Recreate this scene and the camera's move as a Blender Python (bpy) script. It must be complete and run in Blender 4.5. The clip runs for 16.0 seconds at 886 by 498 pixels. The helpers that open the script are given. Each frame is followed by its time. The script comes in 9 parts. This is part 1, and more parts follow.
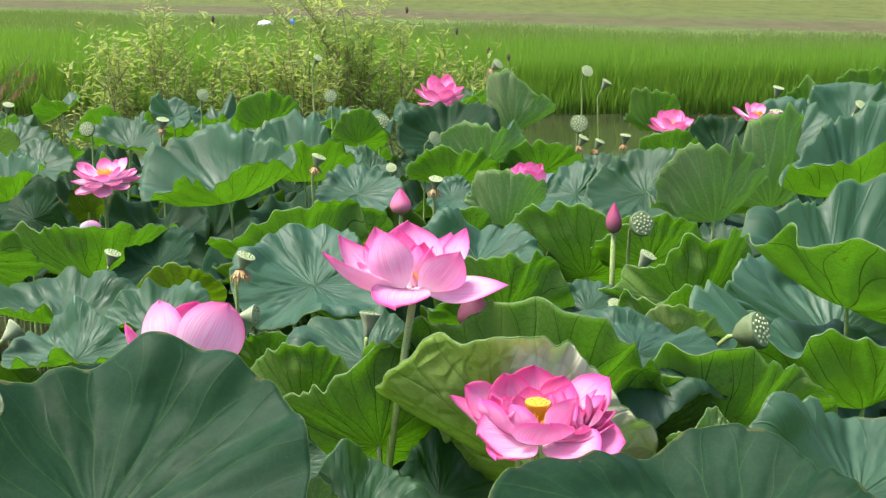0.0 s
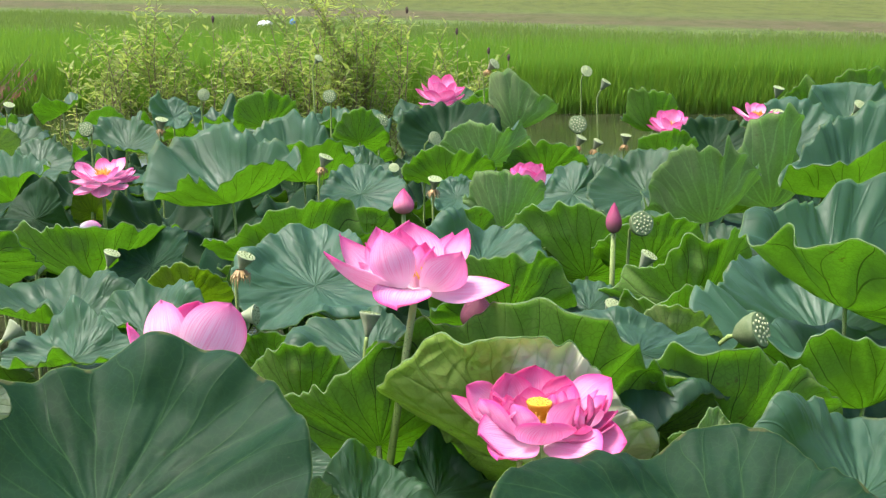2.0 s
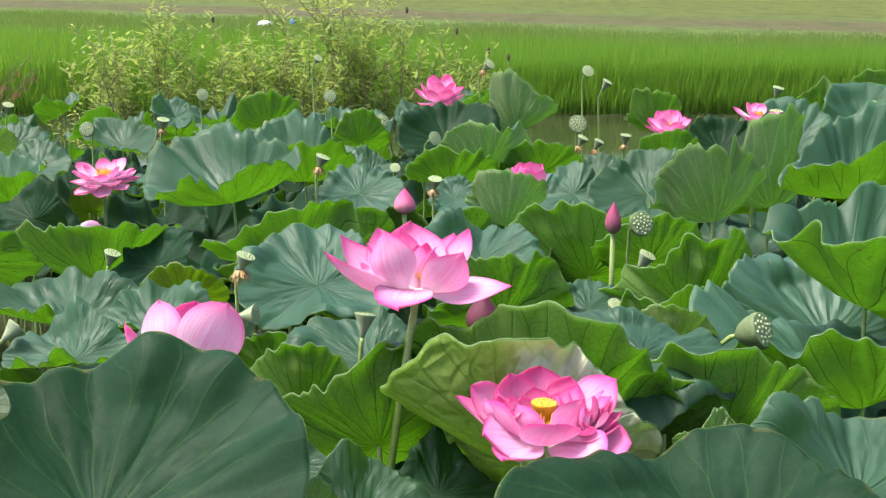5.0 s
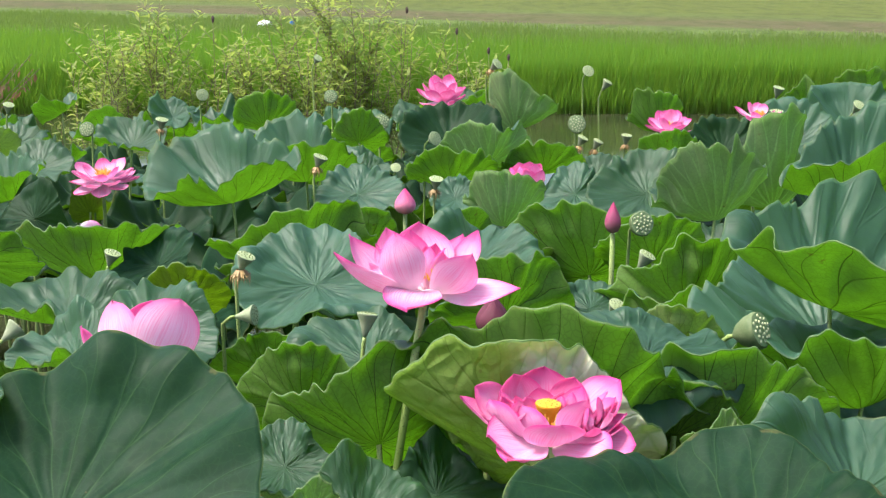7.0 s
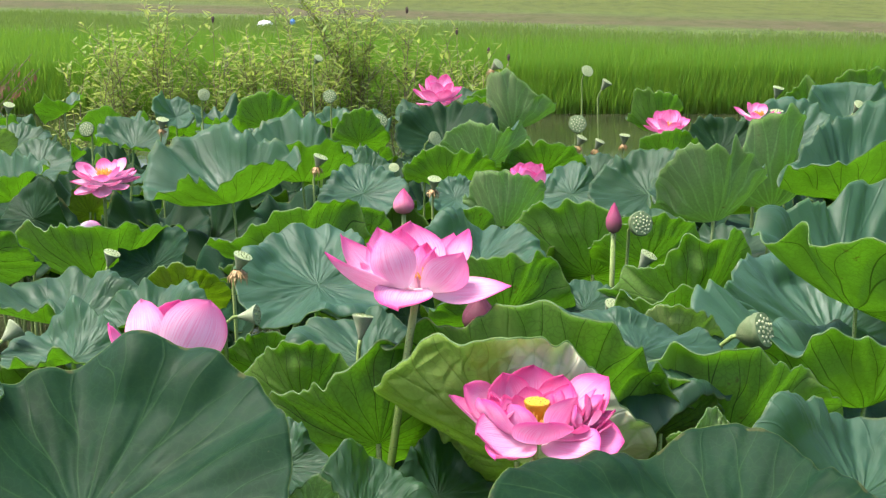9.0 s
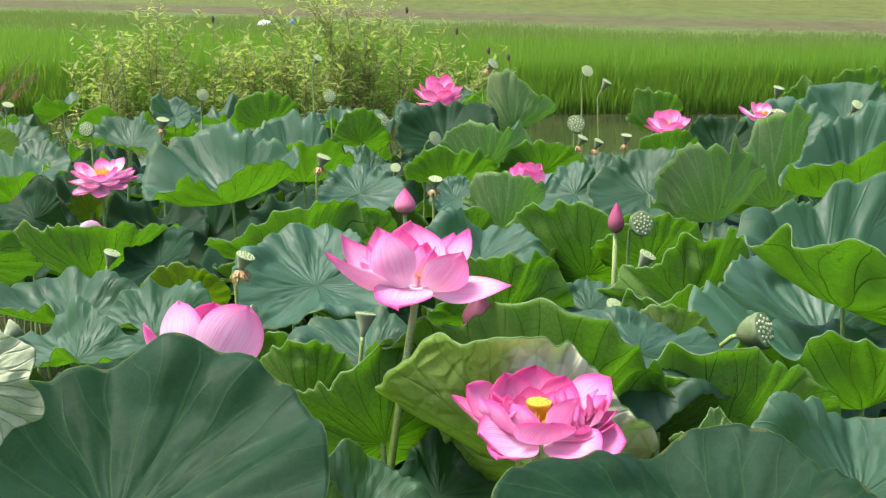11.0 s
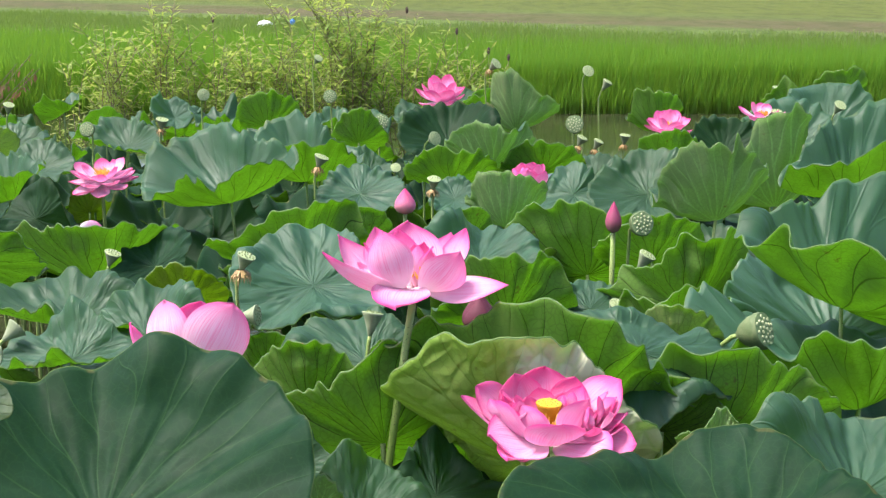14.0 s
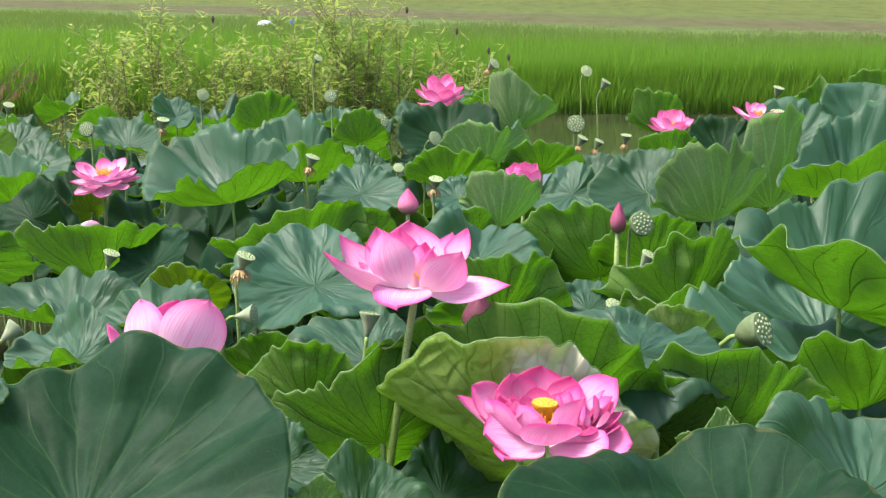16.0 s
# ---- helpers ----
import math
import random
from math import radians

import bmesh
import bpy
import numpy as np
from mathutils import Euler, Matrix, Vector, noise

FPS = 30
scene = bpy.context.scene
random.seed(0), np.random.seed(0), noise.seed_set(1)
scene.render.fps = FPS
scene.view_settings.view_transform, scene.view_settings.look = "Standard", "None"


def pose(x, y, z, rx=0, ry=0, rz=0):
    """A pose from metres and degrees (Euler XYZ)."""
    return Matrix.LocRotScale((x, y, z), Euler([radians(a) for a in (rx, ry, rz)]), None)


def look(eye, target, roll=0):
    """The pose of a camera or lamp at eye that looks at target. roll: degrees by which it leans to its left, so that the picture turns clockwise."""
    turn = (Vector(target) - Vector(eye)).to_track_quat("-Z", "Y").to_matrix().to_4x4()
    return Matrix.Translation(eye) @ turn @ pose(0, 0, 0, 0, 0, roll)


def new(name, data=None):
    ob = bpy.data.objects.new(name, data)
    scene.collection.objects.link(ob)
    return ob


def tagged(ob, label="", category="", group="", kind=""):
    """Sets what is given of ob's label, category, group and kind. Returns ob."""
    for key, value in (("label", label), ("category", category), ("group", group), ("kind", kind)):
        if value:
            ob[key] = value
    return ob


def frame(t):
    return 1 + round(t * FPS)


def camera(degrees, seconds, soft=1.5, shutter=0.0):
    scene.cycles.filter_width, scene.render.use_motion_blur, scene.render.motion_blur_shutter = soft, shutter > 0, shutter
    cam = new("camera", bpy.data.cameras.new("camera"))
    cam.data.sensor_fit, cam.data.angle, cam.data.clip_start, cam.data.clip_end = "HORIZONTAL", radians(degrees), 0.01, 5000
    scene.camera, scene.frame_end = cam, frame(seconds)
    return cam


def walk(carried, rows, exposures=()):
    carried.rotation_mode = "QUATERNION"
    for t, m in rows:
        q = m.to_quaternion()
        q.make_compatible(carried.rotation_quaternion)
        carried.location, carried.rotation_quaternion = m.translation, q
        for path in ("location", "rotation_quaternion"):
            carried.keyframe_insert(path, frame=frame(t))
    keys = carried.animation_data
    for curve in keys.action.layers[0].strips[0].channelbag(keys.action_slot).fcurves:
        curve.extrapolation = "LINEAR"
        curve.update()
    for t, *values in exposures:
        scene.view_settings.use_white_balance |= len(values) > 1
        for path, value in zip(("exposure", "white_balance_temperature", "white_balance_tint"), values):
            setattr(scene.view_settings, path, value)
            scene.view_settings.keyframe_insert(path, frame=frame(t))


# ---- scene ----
cam = camera(38.0, 16.0, soft=1.3)
VIEW = pose(0, 0, 1.7, 77.1, 0, 0)
walk(cam, [(0.0, VIEW), (16.0, VIEW)])

# ---- light: bright hazy sky, soft sun ----
world = bpy.data.worlds.new("sky")
scene.world = world
world.use_nodes = True
wn = world.node_tree
sky = wn.nodes.new("ShaderNodeTexSky")
sky.sky_type = "NISHITA"
sky.sun_disc = False
sky.sun_elevation = radians(64)
sky.sun_rotation = radians(264)
sky.dust_density = 4.0
sky.air_density = 1.0
wn.links.new(sky.outputs[0], wn.nodes["Background"].inputs[0])
wn.nodes["Background"].inputs[1].default_value = 0.15
sun_data = bpy.data.lights.new("sun", "SUN")
sun_data.energy = 2.9
sun_data.angle = radians(18)
sun_data.color = (1.0, 0.95, 0.87)
sun = new("sun", sun_data)
# from the left, high, beyond the pond
SUN_DIR = Vector((math.sin(radians(264)) * math.cos(radians(64)), math.cos(radians(264)) * math.cos(radians(64)), math.sin(radians(64))))
sun.matrix_world = look((SUN_DIR * 30)[:], (0, 0, 0))
scene.view_settings.exposure = 1.23
scene.view_settings.use_white_balance = False


# ---- materials ----
def nodes_of(name):
    m = bpy.data.materials.new(name)
    m.use_nodes = True
    nt = m.node_tree
    nt.nodes.clear()
    return m, nt


def node(nt, kind, **sockets):
    n = nt.nodes.new("ShaderNode" + kind)
    for k, v in sockets.items():
        n.inputs[k.replace("_", " ")].default_value = v
    return n


def link(nt, a, b):
    nt.links.new(a, b)


def calc(nt, op, a, b=None, c=None):
    n = nt.nodes.new("ShaderNodeMath")
    n.operation = op
    for i, v in enumerate((a, b, c)):
        if v is None:
            continue
        if isinstance(v, (int, float)):
            n.inputs[i].default_value = v
        else:
            nt.links.new(v, n.inputs[i])
    return n.outputs[0]


def smooth(nt, x, lo, hi, out_lo=0.0, out_hi=1.0):
    n = nt.nodes.new("ShaderNodeMapRange")
    n.interpolation_type = "SMOOTHSTEP"
    nt.links.new(x, n.inputs[0])
    for i, v in enumerate((lo, hi, out_lo, out_hi)):
        n.inputs[i + 1].default_value = v
    return n.outputs[0]


def mix(nt, fac, a, b):
    n = nt.nodes.new("ShaderNodeMix")
    n.data_type = "RGBA"
    for sock, v in ((n.inputs[0], fac), (n.inputs[6], a), (n.inputs[7], b)):
        if isinstance(v, (int, float)):
            sock.default_value = v
        elif isinstance(v, tuple):
            sock.default_value = (*v, 1)
        else:
            nt.links.new(v, sock)
    return n.outputs[2]


def noise_tex(nt, scale, detail=4, vector=None, rough=0.55):
    n = node(nt, "TexNoise", Scale=scale, Detail=detail, Roughness=rough)
    if vector is None:
        vector = nt.nodes.new("ShaderNodeTexCoord").outputs["Object"]
    nt.links.new(vector, n.inputs["Vector"])
    return n.outputs["Fac"]


def stretched(nt, vector, sx, sy, sz=1.0):
    n = nt.nodes.new("ShaderNodeMapping")
    nt.links.new(vector, n.inputs["Vector"])
    n.inputs["Scale"].default_value = (sx, sy, sz)
    return n.outputs[0]


def finish(m, nt, colour, rough=0.5, spec=0.4, through_colour=None, through_amount=0.0, height=None, bump=0.3, dist=0.004):
    b = node(nt, "BsdfPrincipled")
    for sock, v in (("Base Color", colour), ("Roughness", rough), ("Specular IOR Level", spec)):
        if isinstance(v, tuple):
            b.inputs[sock].default_value = (*v, 1)
        elif isinstance(v, (int, float)):
            b.inputs[sock].default_value = v
        else:
            link(nt, v, b.inputs[sock])
    if height is not None:
        bp = node(nt, "Bump", Strength=bump, Distance=dist)
        link(nt, height, bp.inputs["Height"])
        link(nt, bp.outputs[0], b.inputs["Normal"])
    end = b.outputs[0]
    if through_amount:
        tr = node(nt, "BsdfTranslucent")
        if isinstance(through_colour, tuple):
            tr.inputs[0].default_value = (*through_colour, 1)
        else:
            link(nt, through_colour, tr.inputs[0])
        mx = nt.nodes.new("ShaderNodeMixShader")
        mx.inputs[0].default_value = through_amount
        link(nt, end, mx.inputs[1])
        link(nt, tr.outputs[0], mx.inputs[2])
        end = mx.outputs[0]
    o = nt.nodes.new("ShaderNodeOutputMaterial")
    link(nt, end, o.inputs[0])
    return m


def vein_lines(nt, width):
    """Radiating, forking veins from the blade's polar map (x: turn, its whole part
    the leaf's own number; y: radius). The same curves crease the blade's mesh."""
    uv = nt.nodes.new("ShaderNodeUVMap")
    sep = nt.nodes.new("ShaderNodeSeparateXYZ")
    link(nt, uv.outputs[0], sep.inputs[0])
    turn, r = sep.outputs[0], sep.outputs[1]
    own = calc(nt, "FLOOR", turn)
    lobe = calc(nt, "ADD", calc(nt, "MULTIPLY", turn, 6 * math.pi), calc(nt, "MULTIPLY", own, 2.4))
    w1 = calc(nt, "MULTIPLY", calc(nt, "SINE", calc(nt, "ADD", calc(nt, "MULTIPLY", r, 5.0), lobe)), 0.16)
    w2 = calc(nt, "MULTIPLY", calc(nt, "SINE", calc(nt, "ADD", calc(nt, "MULTIPLY", r, 13.0), calc(nt, "MULTIPLY", turn, 14 * math.pi))), 0.06)
    u = calc(nt, "ADD", calc(nt, "ADD", calc(nt, "MULTIPLY", turn, 20.0), 0.5), calc(nt, "ADD", w1, w2))
    f = calc(nt, "ABSOLUTE", calc(nt, "SUBTRACT", calc(nt, "FRACT", u), 0.5))
    start = calc(nt, "ADD", calc(nt, "MULTIPLY", calc(nt, "SINE", calc(nt, "ADD", calc(nt, "MULTIPLY", turn, 10 * math.pi), own)), 0.10), 0.56)
    fork = calc(nt, "MULTIPLY", calc(nt, "MAXIMUM", calc(nt, "SUBTRACT", r, start), 0.0), 0.75)
    off = calc(nt, "ABSOLUTE", calc(nt, "SUBTRACT", f, fork))
    d = calc(nt, "MULTIPLY", off, calc(nt, "ADD", r, 0.05))
    taper = smooth(nt, r, 0.55, 1.0, 1.0, 0.45)
    d = calc(nt, "DIVIDE", d, taper)
    # crepe: fine wrinkles running outwards between the veins
    ring = nt.nodes.new("ShaderNodeCombineXYZ")
    ang = calc(nt, "MULTIPLY", turn, 2 * math.pi)
    link(nt, calc(nt, "ADD", calc(nt, "MULTIPLY", calc(nt, "COSINE", ang), 4.2), calc(nt, "MULTIPLY", own, 3.7)), ring.inputs[0])
    link(nt, calc(nt, "MULTIPLY", calc(nt, "SINE", ang), 4.2), ring.inputs[1])
    link(nt, calc(nt, "MULTIPLY", r, 2.2), ring.inputs[2])
    crepe = noise_tex(nt, 1.0, 2, ring.outputs[0], 0.5)
    return smooth(nt, d, width * 0.3, width, 1.0, 0.0), sep, crepe, smooth(nt, d, 0.0, width * 5.0, 1.0, 0.0)


def net(nt, scale, lo=0.02, hi=0.09):
    """The mesh of small veins, its cells bent by a little noise."""
    n = nt.nodes.new("ShaderNodeTexVoronoi")
    n.feature = "DISTANCE_TO_EDGE"
    n.inputs["Scale"].default_value = scale
    co = nt.nodes.new("ShaderNodeTexCoord").outputs["Object"]
    warp = node(nt, "TexNoise", Scale=scale * 0.8, Detail=2.0)
    link(nt, co, warp.inputs["Vector"])
    add = nt.nodes.new("ShaderNodeVectorMath")
    add.operation = "MULTIPLY_ADD"
    link(nt, warp.outputs["Color"], add.inputs[0])
    add.inputs[1].default_value = (0.9 / scale,) * 3
    link(nt, co, add.inputs[2])
    link(nt, add.outputs[0], n.inputs["Vector"])
    return smooth(nt, n.outputs["Distance"], lo, hi, 1.0, 0.0)


def leaf_upper(name, base, pale, gloss, spec, vein, vein_mix, wrinkle, amount):
    """The waxy blue-green face of a blade: veins sunk in, wrinkles between them."""
    m, nt = nodes_of(name)
    veins, sep, crepe, trough = vein_lines(nt, 0.018)
    big = noise_tex(nt, 7.0, 4)
    fine = noise_tex(nt, 60.0, 5)
    info = nt.nodes.new("ShaderNodeObjectInfo")
    col = mix(nt, smooth(nt, calc(nt, "ADD", calc(nt, "MULTIPLY", big, 0.6), calc(nt, "MULTIPLY", crepe, 0.4)), 0.36, 0.64), base, pale)
    col = mix(nt, calc(nt, "MULTIPLY", fine, 0.25), col, tuple(c * 0.5 for c in base))
    col = mix(nt, calc(nt, "MULTIPLY", veins, vein_mix), col, vein)
    mesh = net(nt, 70.0)
    branch = net(nt, 20.0, 0.008, 0.03)
    col = mix(nt, calc(nt, "MULTIPLY", mesh, 0.14), col, vein)
    col = mix(nt, calc(nt, "MULTIPLY", branch, 0.06), col, vein)
    hsv = node(nt, "HueSaturation")
    link(nt, col, hsv.inputs["Color"])
    link(nt, calc(nt, "ADD", calc(nt, "MULTIPLY", info.outputs["Random"], 0.4), 0.82), hsv.inputs["Value"])
    link(nt, calc(nt, "ADD", calc(nt, "MULTIPLY", info.outputs["Random"], 0.04), 0.475), hsv.inputs["Hue"])
    rim = smooth(nt, sep.outputs[1], 0.993, 0.999)
    spots = smooth(nt, noise_tex(nt, 38.0, 2), 0.76, 0.79)
    col = mix(nt, calc(nt, "MULTIPLY", spots, 0.5), hsv.outputs[0], (0.16, 0.13, 0.05))
    worn = smooth(nt, calc(nt, "MULTIPLY", noise_tex(nt, 24.0, 3), smooth(nt, sep.outputs[1], 0.86, 1.0)), 0.56, 0.62)
    col = mix(nt, calc(nt, "MULTIPLY", worn, 0.2), col, (0.24, 0.20, 0.07))
    col = mix(nt, calc(nt, "MULTIPLY", rim, 0.45), col, (0.17, 0.24, 0.07))
    dust = smooth(nt, noise_tex(nt, 11.0, 5, None, 0.7), 0.42, 0.68)
    crumple = noise_tex(nt, 26.0, 3, None, 0.55)
    h = calc(nt, "ADD", calc(nt, "MULTIPLY", crepe, wrinkle), calc(nt, "ADD", calc(nt, "MULTIPLY", crumple, 0.35), calc(nt, "MULTIPLY", fine, 0.05)))
    h = calc(nt, "SUBTRACT", h, calc(nt, "ADD", calc(nt, "MULTIPLY", trough, 0.07 * wrinkle), calc(nt, "ADD", calc(nt, "MULTIPLY", veins, 0.025 * wrinkle), calc(nt, "ADD", calc(nt, "MULTIPLY", branch, 0.03), calc(nt, "MULTIPLY", mesh, 0.02)))))
    rough = calc(nt, "ADD", smooth(nt, fine, 0.2, 0.8, gloss - 0.05, gloss + 0.07), calc(nt, "MULTIPLY", dust, 0.12))
    return finish(m, nt, col, rough, spec, (0.46, 0.86, 0.16), amount, h, 0.6, 0.006)


def leaf_under(name, base, pale, glow, amount, rib=0.4, shade=0.25, width=0.024, ribs=0.8, sunlit_sector=None):
    """The light face below: raised ribs, and the light that comes through. The last argument: (turn, span, colour)
    of a sector where direct sunlight is painted into the colour."""
    m, nt = nodes_of(name)
    veins, sep, crepe, trough = vein_lines(nt, width)
    big = noise_tex(nt, 7.0, 4)
    fine = noise_tex(nt, 70.0, 5)
    info = nt.nodes.new("ShaderNodeObjectInfo")
    col = mix(nt, smooth(nt, big, 0.3, 0.7), base, pale)
    col = mix(nt, calc(nt, "MULTIPLY", fine, 0.25), col, tuple(c * 0.55 for c in base))
    col = mix(nt, calc(nt, "MULTIPLY", veins, ribs), col, tuple(min(0.8, c * rib) for c in base))
    mesh = net(nt, 80.0)
    branch = calc(nt, "MULTIPLY", net(nt, 26.0, 0.006, 0.035), ribs)
    col = mix(nt, calc(nt, "MULTIPLY", mesh, 0.2), col, tuple(c * 0.5 for c in base))
    col = mix(nt, calc(nt, "MULTIPLY", branch, 0.12), col, tuple(min(0.8, c * rib) for c in base))
    rust = smooth(nt, noise_tex(nt, 26.0, 3), 0.69, 0.75)
    col = mix(nt, calc(nt, "MULTIPLY", rust, 0.6), col, (0.20, 0.13, 0.05))
    gl = mix(nt, calc(nt, "MULTIPLY", veins, 0.9), glow, tuple(c * shade for c in glow))
    gl = mix(nt, calc(nt, "MULTIPLY", mesh, 0.25), gl, tuple(c * 0.35 for c in glow))
    gl = mix(nt, calc(nt, "MULTIPLY", branch, 0.2), gl, tuple(c * shade for c in glow))
    gl = mix(nt, calc(nt, "MULTIPLY", rust, 0.6), gl, (0.3, 0.2, 0.05))
    gl = mix(nt, smooth(nt, calc(nt, "ADD", calc(nt, "MULTIPLY", big, 0.7), calc(nt, "MULTIPLY", crepe, 0.3)), 0.42, 0.68), gl, tuple(c * 0.6 for c in glow))
    hsv = node(nt, "HueSaturation")
    link(nt, col, hsv.inputs["Color"])
    link(nt, calc(nt, "ADD", calc(nt, "MULTIPLY", info.outputs["Random"], 0.4), 0.80), hsv.inputs["Value"])
    crumple = noise_tex(nt, 24.0, 3, None, 0.6)
    facets = nt.nodes.new("ShaderNodeTexVoronoi")
    facets.feature = "DISTANCE_TO_EDGE"
    facets.inputs["Scale"].default_value = 26.0
    link(nt, nt.nodes.new("ShaderNodeTexCoord").outputs["Object"], facets.inputs["Vector"])
    h = calc(nt, "ADD", calc(nt, "ADD", calc(nt, "MULTIPLY", fine, 0.12), calc(nt, "MULTIPLY", crumple, 0.6)), calc(nt, "MULTIPLY", crepe, 1.2))
    h = calc(nt, "ADD", h, calc(nt, "ADD", calc(nt, "MULTIPLY", veins, 0.35), calc(nt, "MULTIPLY", trough, 0.4)))
    col = hsv.outputs[0]
    # direct sun on one sector, painted into the base and through colours
    if sunlit_sector:
        turn = calc(nt, "FRACT", calc(nt, "ADD", sep.outputs[0], 0.5 - sunlit_sector[0]))
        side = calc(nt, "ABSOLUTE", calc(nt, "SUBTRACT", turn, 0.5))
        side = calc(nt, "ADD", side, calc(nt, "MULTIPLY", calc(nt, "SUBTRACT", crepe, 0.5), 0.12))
        sunlit = smooth(nt, side, sunlit_sector[1] * 0.7, sunlit_sector[1], 1.0, 0.0)
        sunlit = calc(nt, "MULTIPLY", sunlit, smooth(nt, facets.outputs["Distance"], 0.0, 0.12, 0.62, 0.95))
        col = mix(nt, sunlit, col, sunlit_sector[2])
        gl = mix(nt, calc(nt, "MULTIPLY", sunlit, 0.8), gl, sunlit_sector[2])
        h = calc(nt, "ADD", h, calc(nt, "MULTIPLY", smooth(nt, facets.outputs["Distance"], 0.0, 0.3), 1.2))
    col = mix(nt, calc(nt, "MULTIPLY", smooth(nt, sep.outputs[1], 0.993, 0.999), 0.4), col, (0.26, 0.32, 0.10))
    return finish(m, nt, col, 0.55, 0.3, gl, amount, h, 0.7, 0.005)


LEAF_TOP = leaf_upper("leaf_upper", (0.014, 0.048, 0.027), (0.034, 0.088, 0.054), 0.50, 0.40, (0.028, 0.075, 0.035), 0.5, 3.2, 0.22)
# Paler copy of leaf_upper, for leaf_9 and leaf_10 only.
LEAF_PALE = leaf_upper("leaf_upper_pale", (0.028, 0.078, 0.050), (0.055, 0.130, 0.090), 0.48, 0.45, (0.035, 0.085, 0.045), 0.6, 3.6, 0.22)
# Darker copy of leaf_upper; on the low fill leaves it paints in shade.
LEAF_DARK = leaf_upper("leaf_upper_dark", (0.0035, 0.019, 0.009), (0.008, 0.032, 0.016), 0.54, 0.11, (0.035, 0.085, 0.025), 0.5, 1.3, 0.10)
LEAF_UNDER = leaf_under("leaf_underside", (0.13, 0.23, 0.050), (0.19, 0.30, 0.080), (0.64, 0.98, 0.11), 0.60)
FAN_UNDER = leaf_under("leaf_underside_ribbed", (0.23, 0.34, 0.13), (0.33, 0.43, 0.21), (0.62, 0.92, 0.24), 0.44, 2.0, 1.0, 0.070, 0.75)
PALE_UNDER = leaf_under("leaf_underside_pale", (0.30, 0.42, 0.11), (0.44, 0.54, 0.22), (0.85, 0.98, 0.30), 0.50, 0.8, 0.6)
# for leaf_3: its sunlit right half is painted in by angle
SUNLIT_UNDER = leaf_under("leaf_underside_sunlit", (0.26, 0.42, 0.06), (0.38, 0.52, 0.13), (0.80, 0.98, 0.16), 0.50, 0.8, 0.6, sunlit_sector=(0.93, 0.25, (0.92, 0.91, 0.68)))
SILVER_UNDER = leaf_under("leaf_underside_silvery", (0.42, 0.49, 0.28), (0.54, 0.60, 0.38), (0.80, 0.90, 0.45), 0.3, 0.8, 0.8, ribs=0.3)
YELLOW_UNDER = leaf_under("leaf_underside_yellowing", (0.20, 0.26, 0.03), (0.26, 0.31, 0.06), (0.85, 0.92, 0.08), 0.55)


def stalk_material(name, a, b):
    m, nt = nodes_of(name)
    n1, n2 = noise_tex(nt, 14.0, 3), noise_tex(nt, 260.0, 2)
    col = mix(nt, smooth(nt, n1, 0.3, 0.7), a, b)
    col = mix(nt, smooth(nt, n2, 0.62, 0.68), col, (0.06, 0.07, 0.025))
    return finish(m, nt, col, 0.5, 0.35, height=n2, bump=0.5, dist=0.002)


STALK = stalk_material("lotus_stalk", (0.20, 0.29, 0.07), (0.29, 0.36, 0.13))
TWIG = stalk_material("weed_stem", (0.15, 0.15, 0.07), (0.21, 0.14, 0.09))
DRY = stalk_material("dried_fibre", (0.30, 0.17, 0.06), (0.42, 0.28, 0.12))


def petal_material(name, base, middle, tip, glow, flush=0.62):
    """A petal: pale foot, fine lengthwise lines, rosy tip and margins."""
    m, nt = nodes_of(name)
    uv = nt.nodes.new("ShaderNodeUVMap")
    sep = nt.nodes.new("ShaderNodeSeparateXYZ")
    link(nt, uv.outputs[0], sep.inputs[0])
    lines = noise_tex(nt, 1.0, 4, stretched(nt, uv.outputs[0], 105.0, 1.1), 0.6)
    blot = noise_tex(nt, 26.0, 4)
    v = calc(nt, "ADD", sep.outputs[1], calc(nt, "MULTIPLY", calc(nt, "SUBTRACT", blot, 0.5), 0.25))
    edge = calc(nt, "ABSOLUTE", calc(nt, "SUBTRACT", calc(nt, "MULTIPLY", sep.outputs[0], 2.0), 1.0))
    rim = calc(nt, "POWER", edge, 5.0)
    col = mix(nt, smooth(nt, v, 0.02, 0.55), base, middle)
    reach = calc(nt, "ADD", calc(nt, "ADD", v, calc(nt, "MULTIPLY", rim, 0.26)), calc(nt, "MULTIPLY", calc(nt, "SUBTRACT", lines, 0.5), 0.35))
    col = mix(nt, smooth(nt, reach, flush, 1.08), col, tip)
    col = mix(nt, calc(nt, "MULTIPLY", smooth(nt, lines, 0.48, 0.60, 0.0, 0.55), smooth(nt, v, 0.1, 0.45)), col, tip)
    col = mix(nt, smooth(nt, lines, 0.30, 0.44, 0.25, 0.0), col, base)
    h = calc(nt, "ADD", lines, calc(nt, "MULTIPLY", blot, 0.8))
    return finish(m, nt, col, 0.48, 0.3, mix(nt, 0.45, col, glow), 0.46, h, 0.35, 0.002)


PETAL = petal_material("petal_pink", (0.95, 0.86, 0.89), (0.92, 0.58, 0.79), (0.82, 0.07, 0.37), (1.0, 0.62, 0.83))
PETAL_PALE = petal_material("petal_pale_pink", (0.95, 0.91, 0.93), (0.93, 0.68, 0.84), (0.84, 0.16, 0.44), (1.0, 0.70, 0.86))
PETAL_DEEP = petal_material("petal_deep_pink", (0.91, 0.60, 0.73), (0.88, 0.41, 0.67), (0.79, 0.06, 0.35), (1.0, 0.46, 0.70), 0.58)
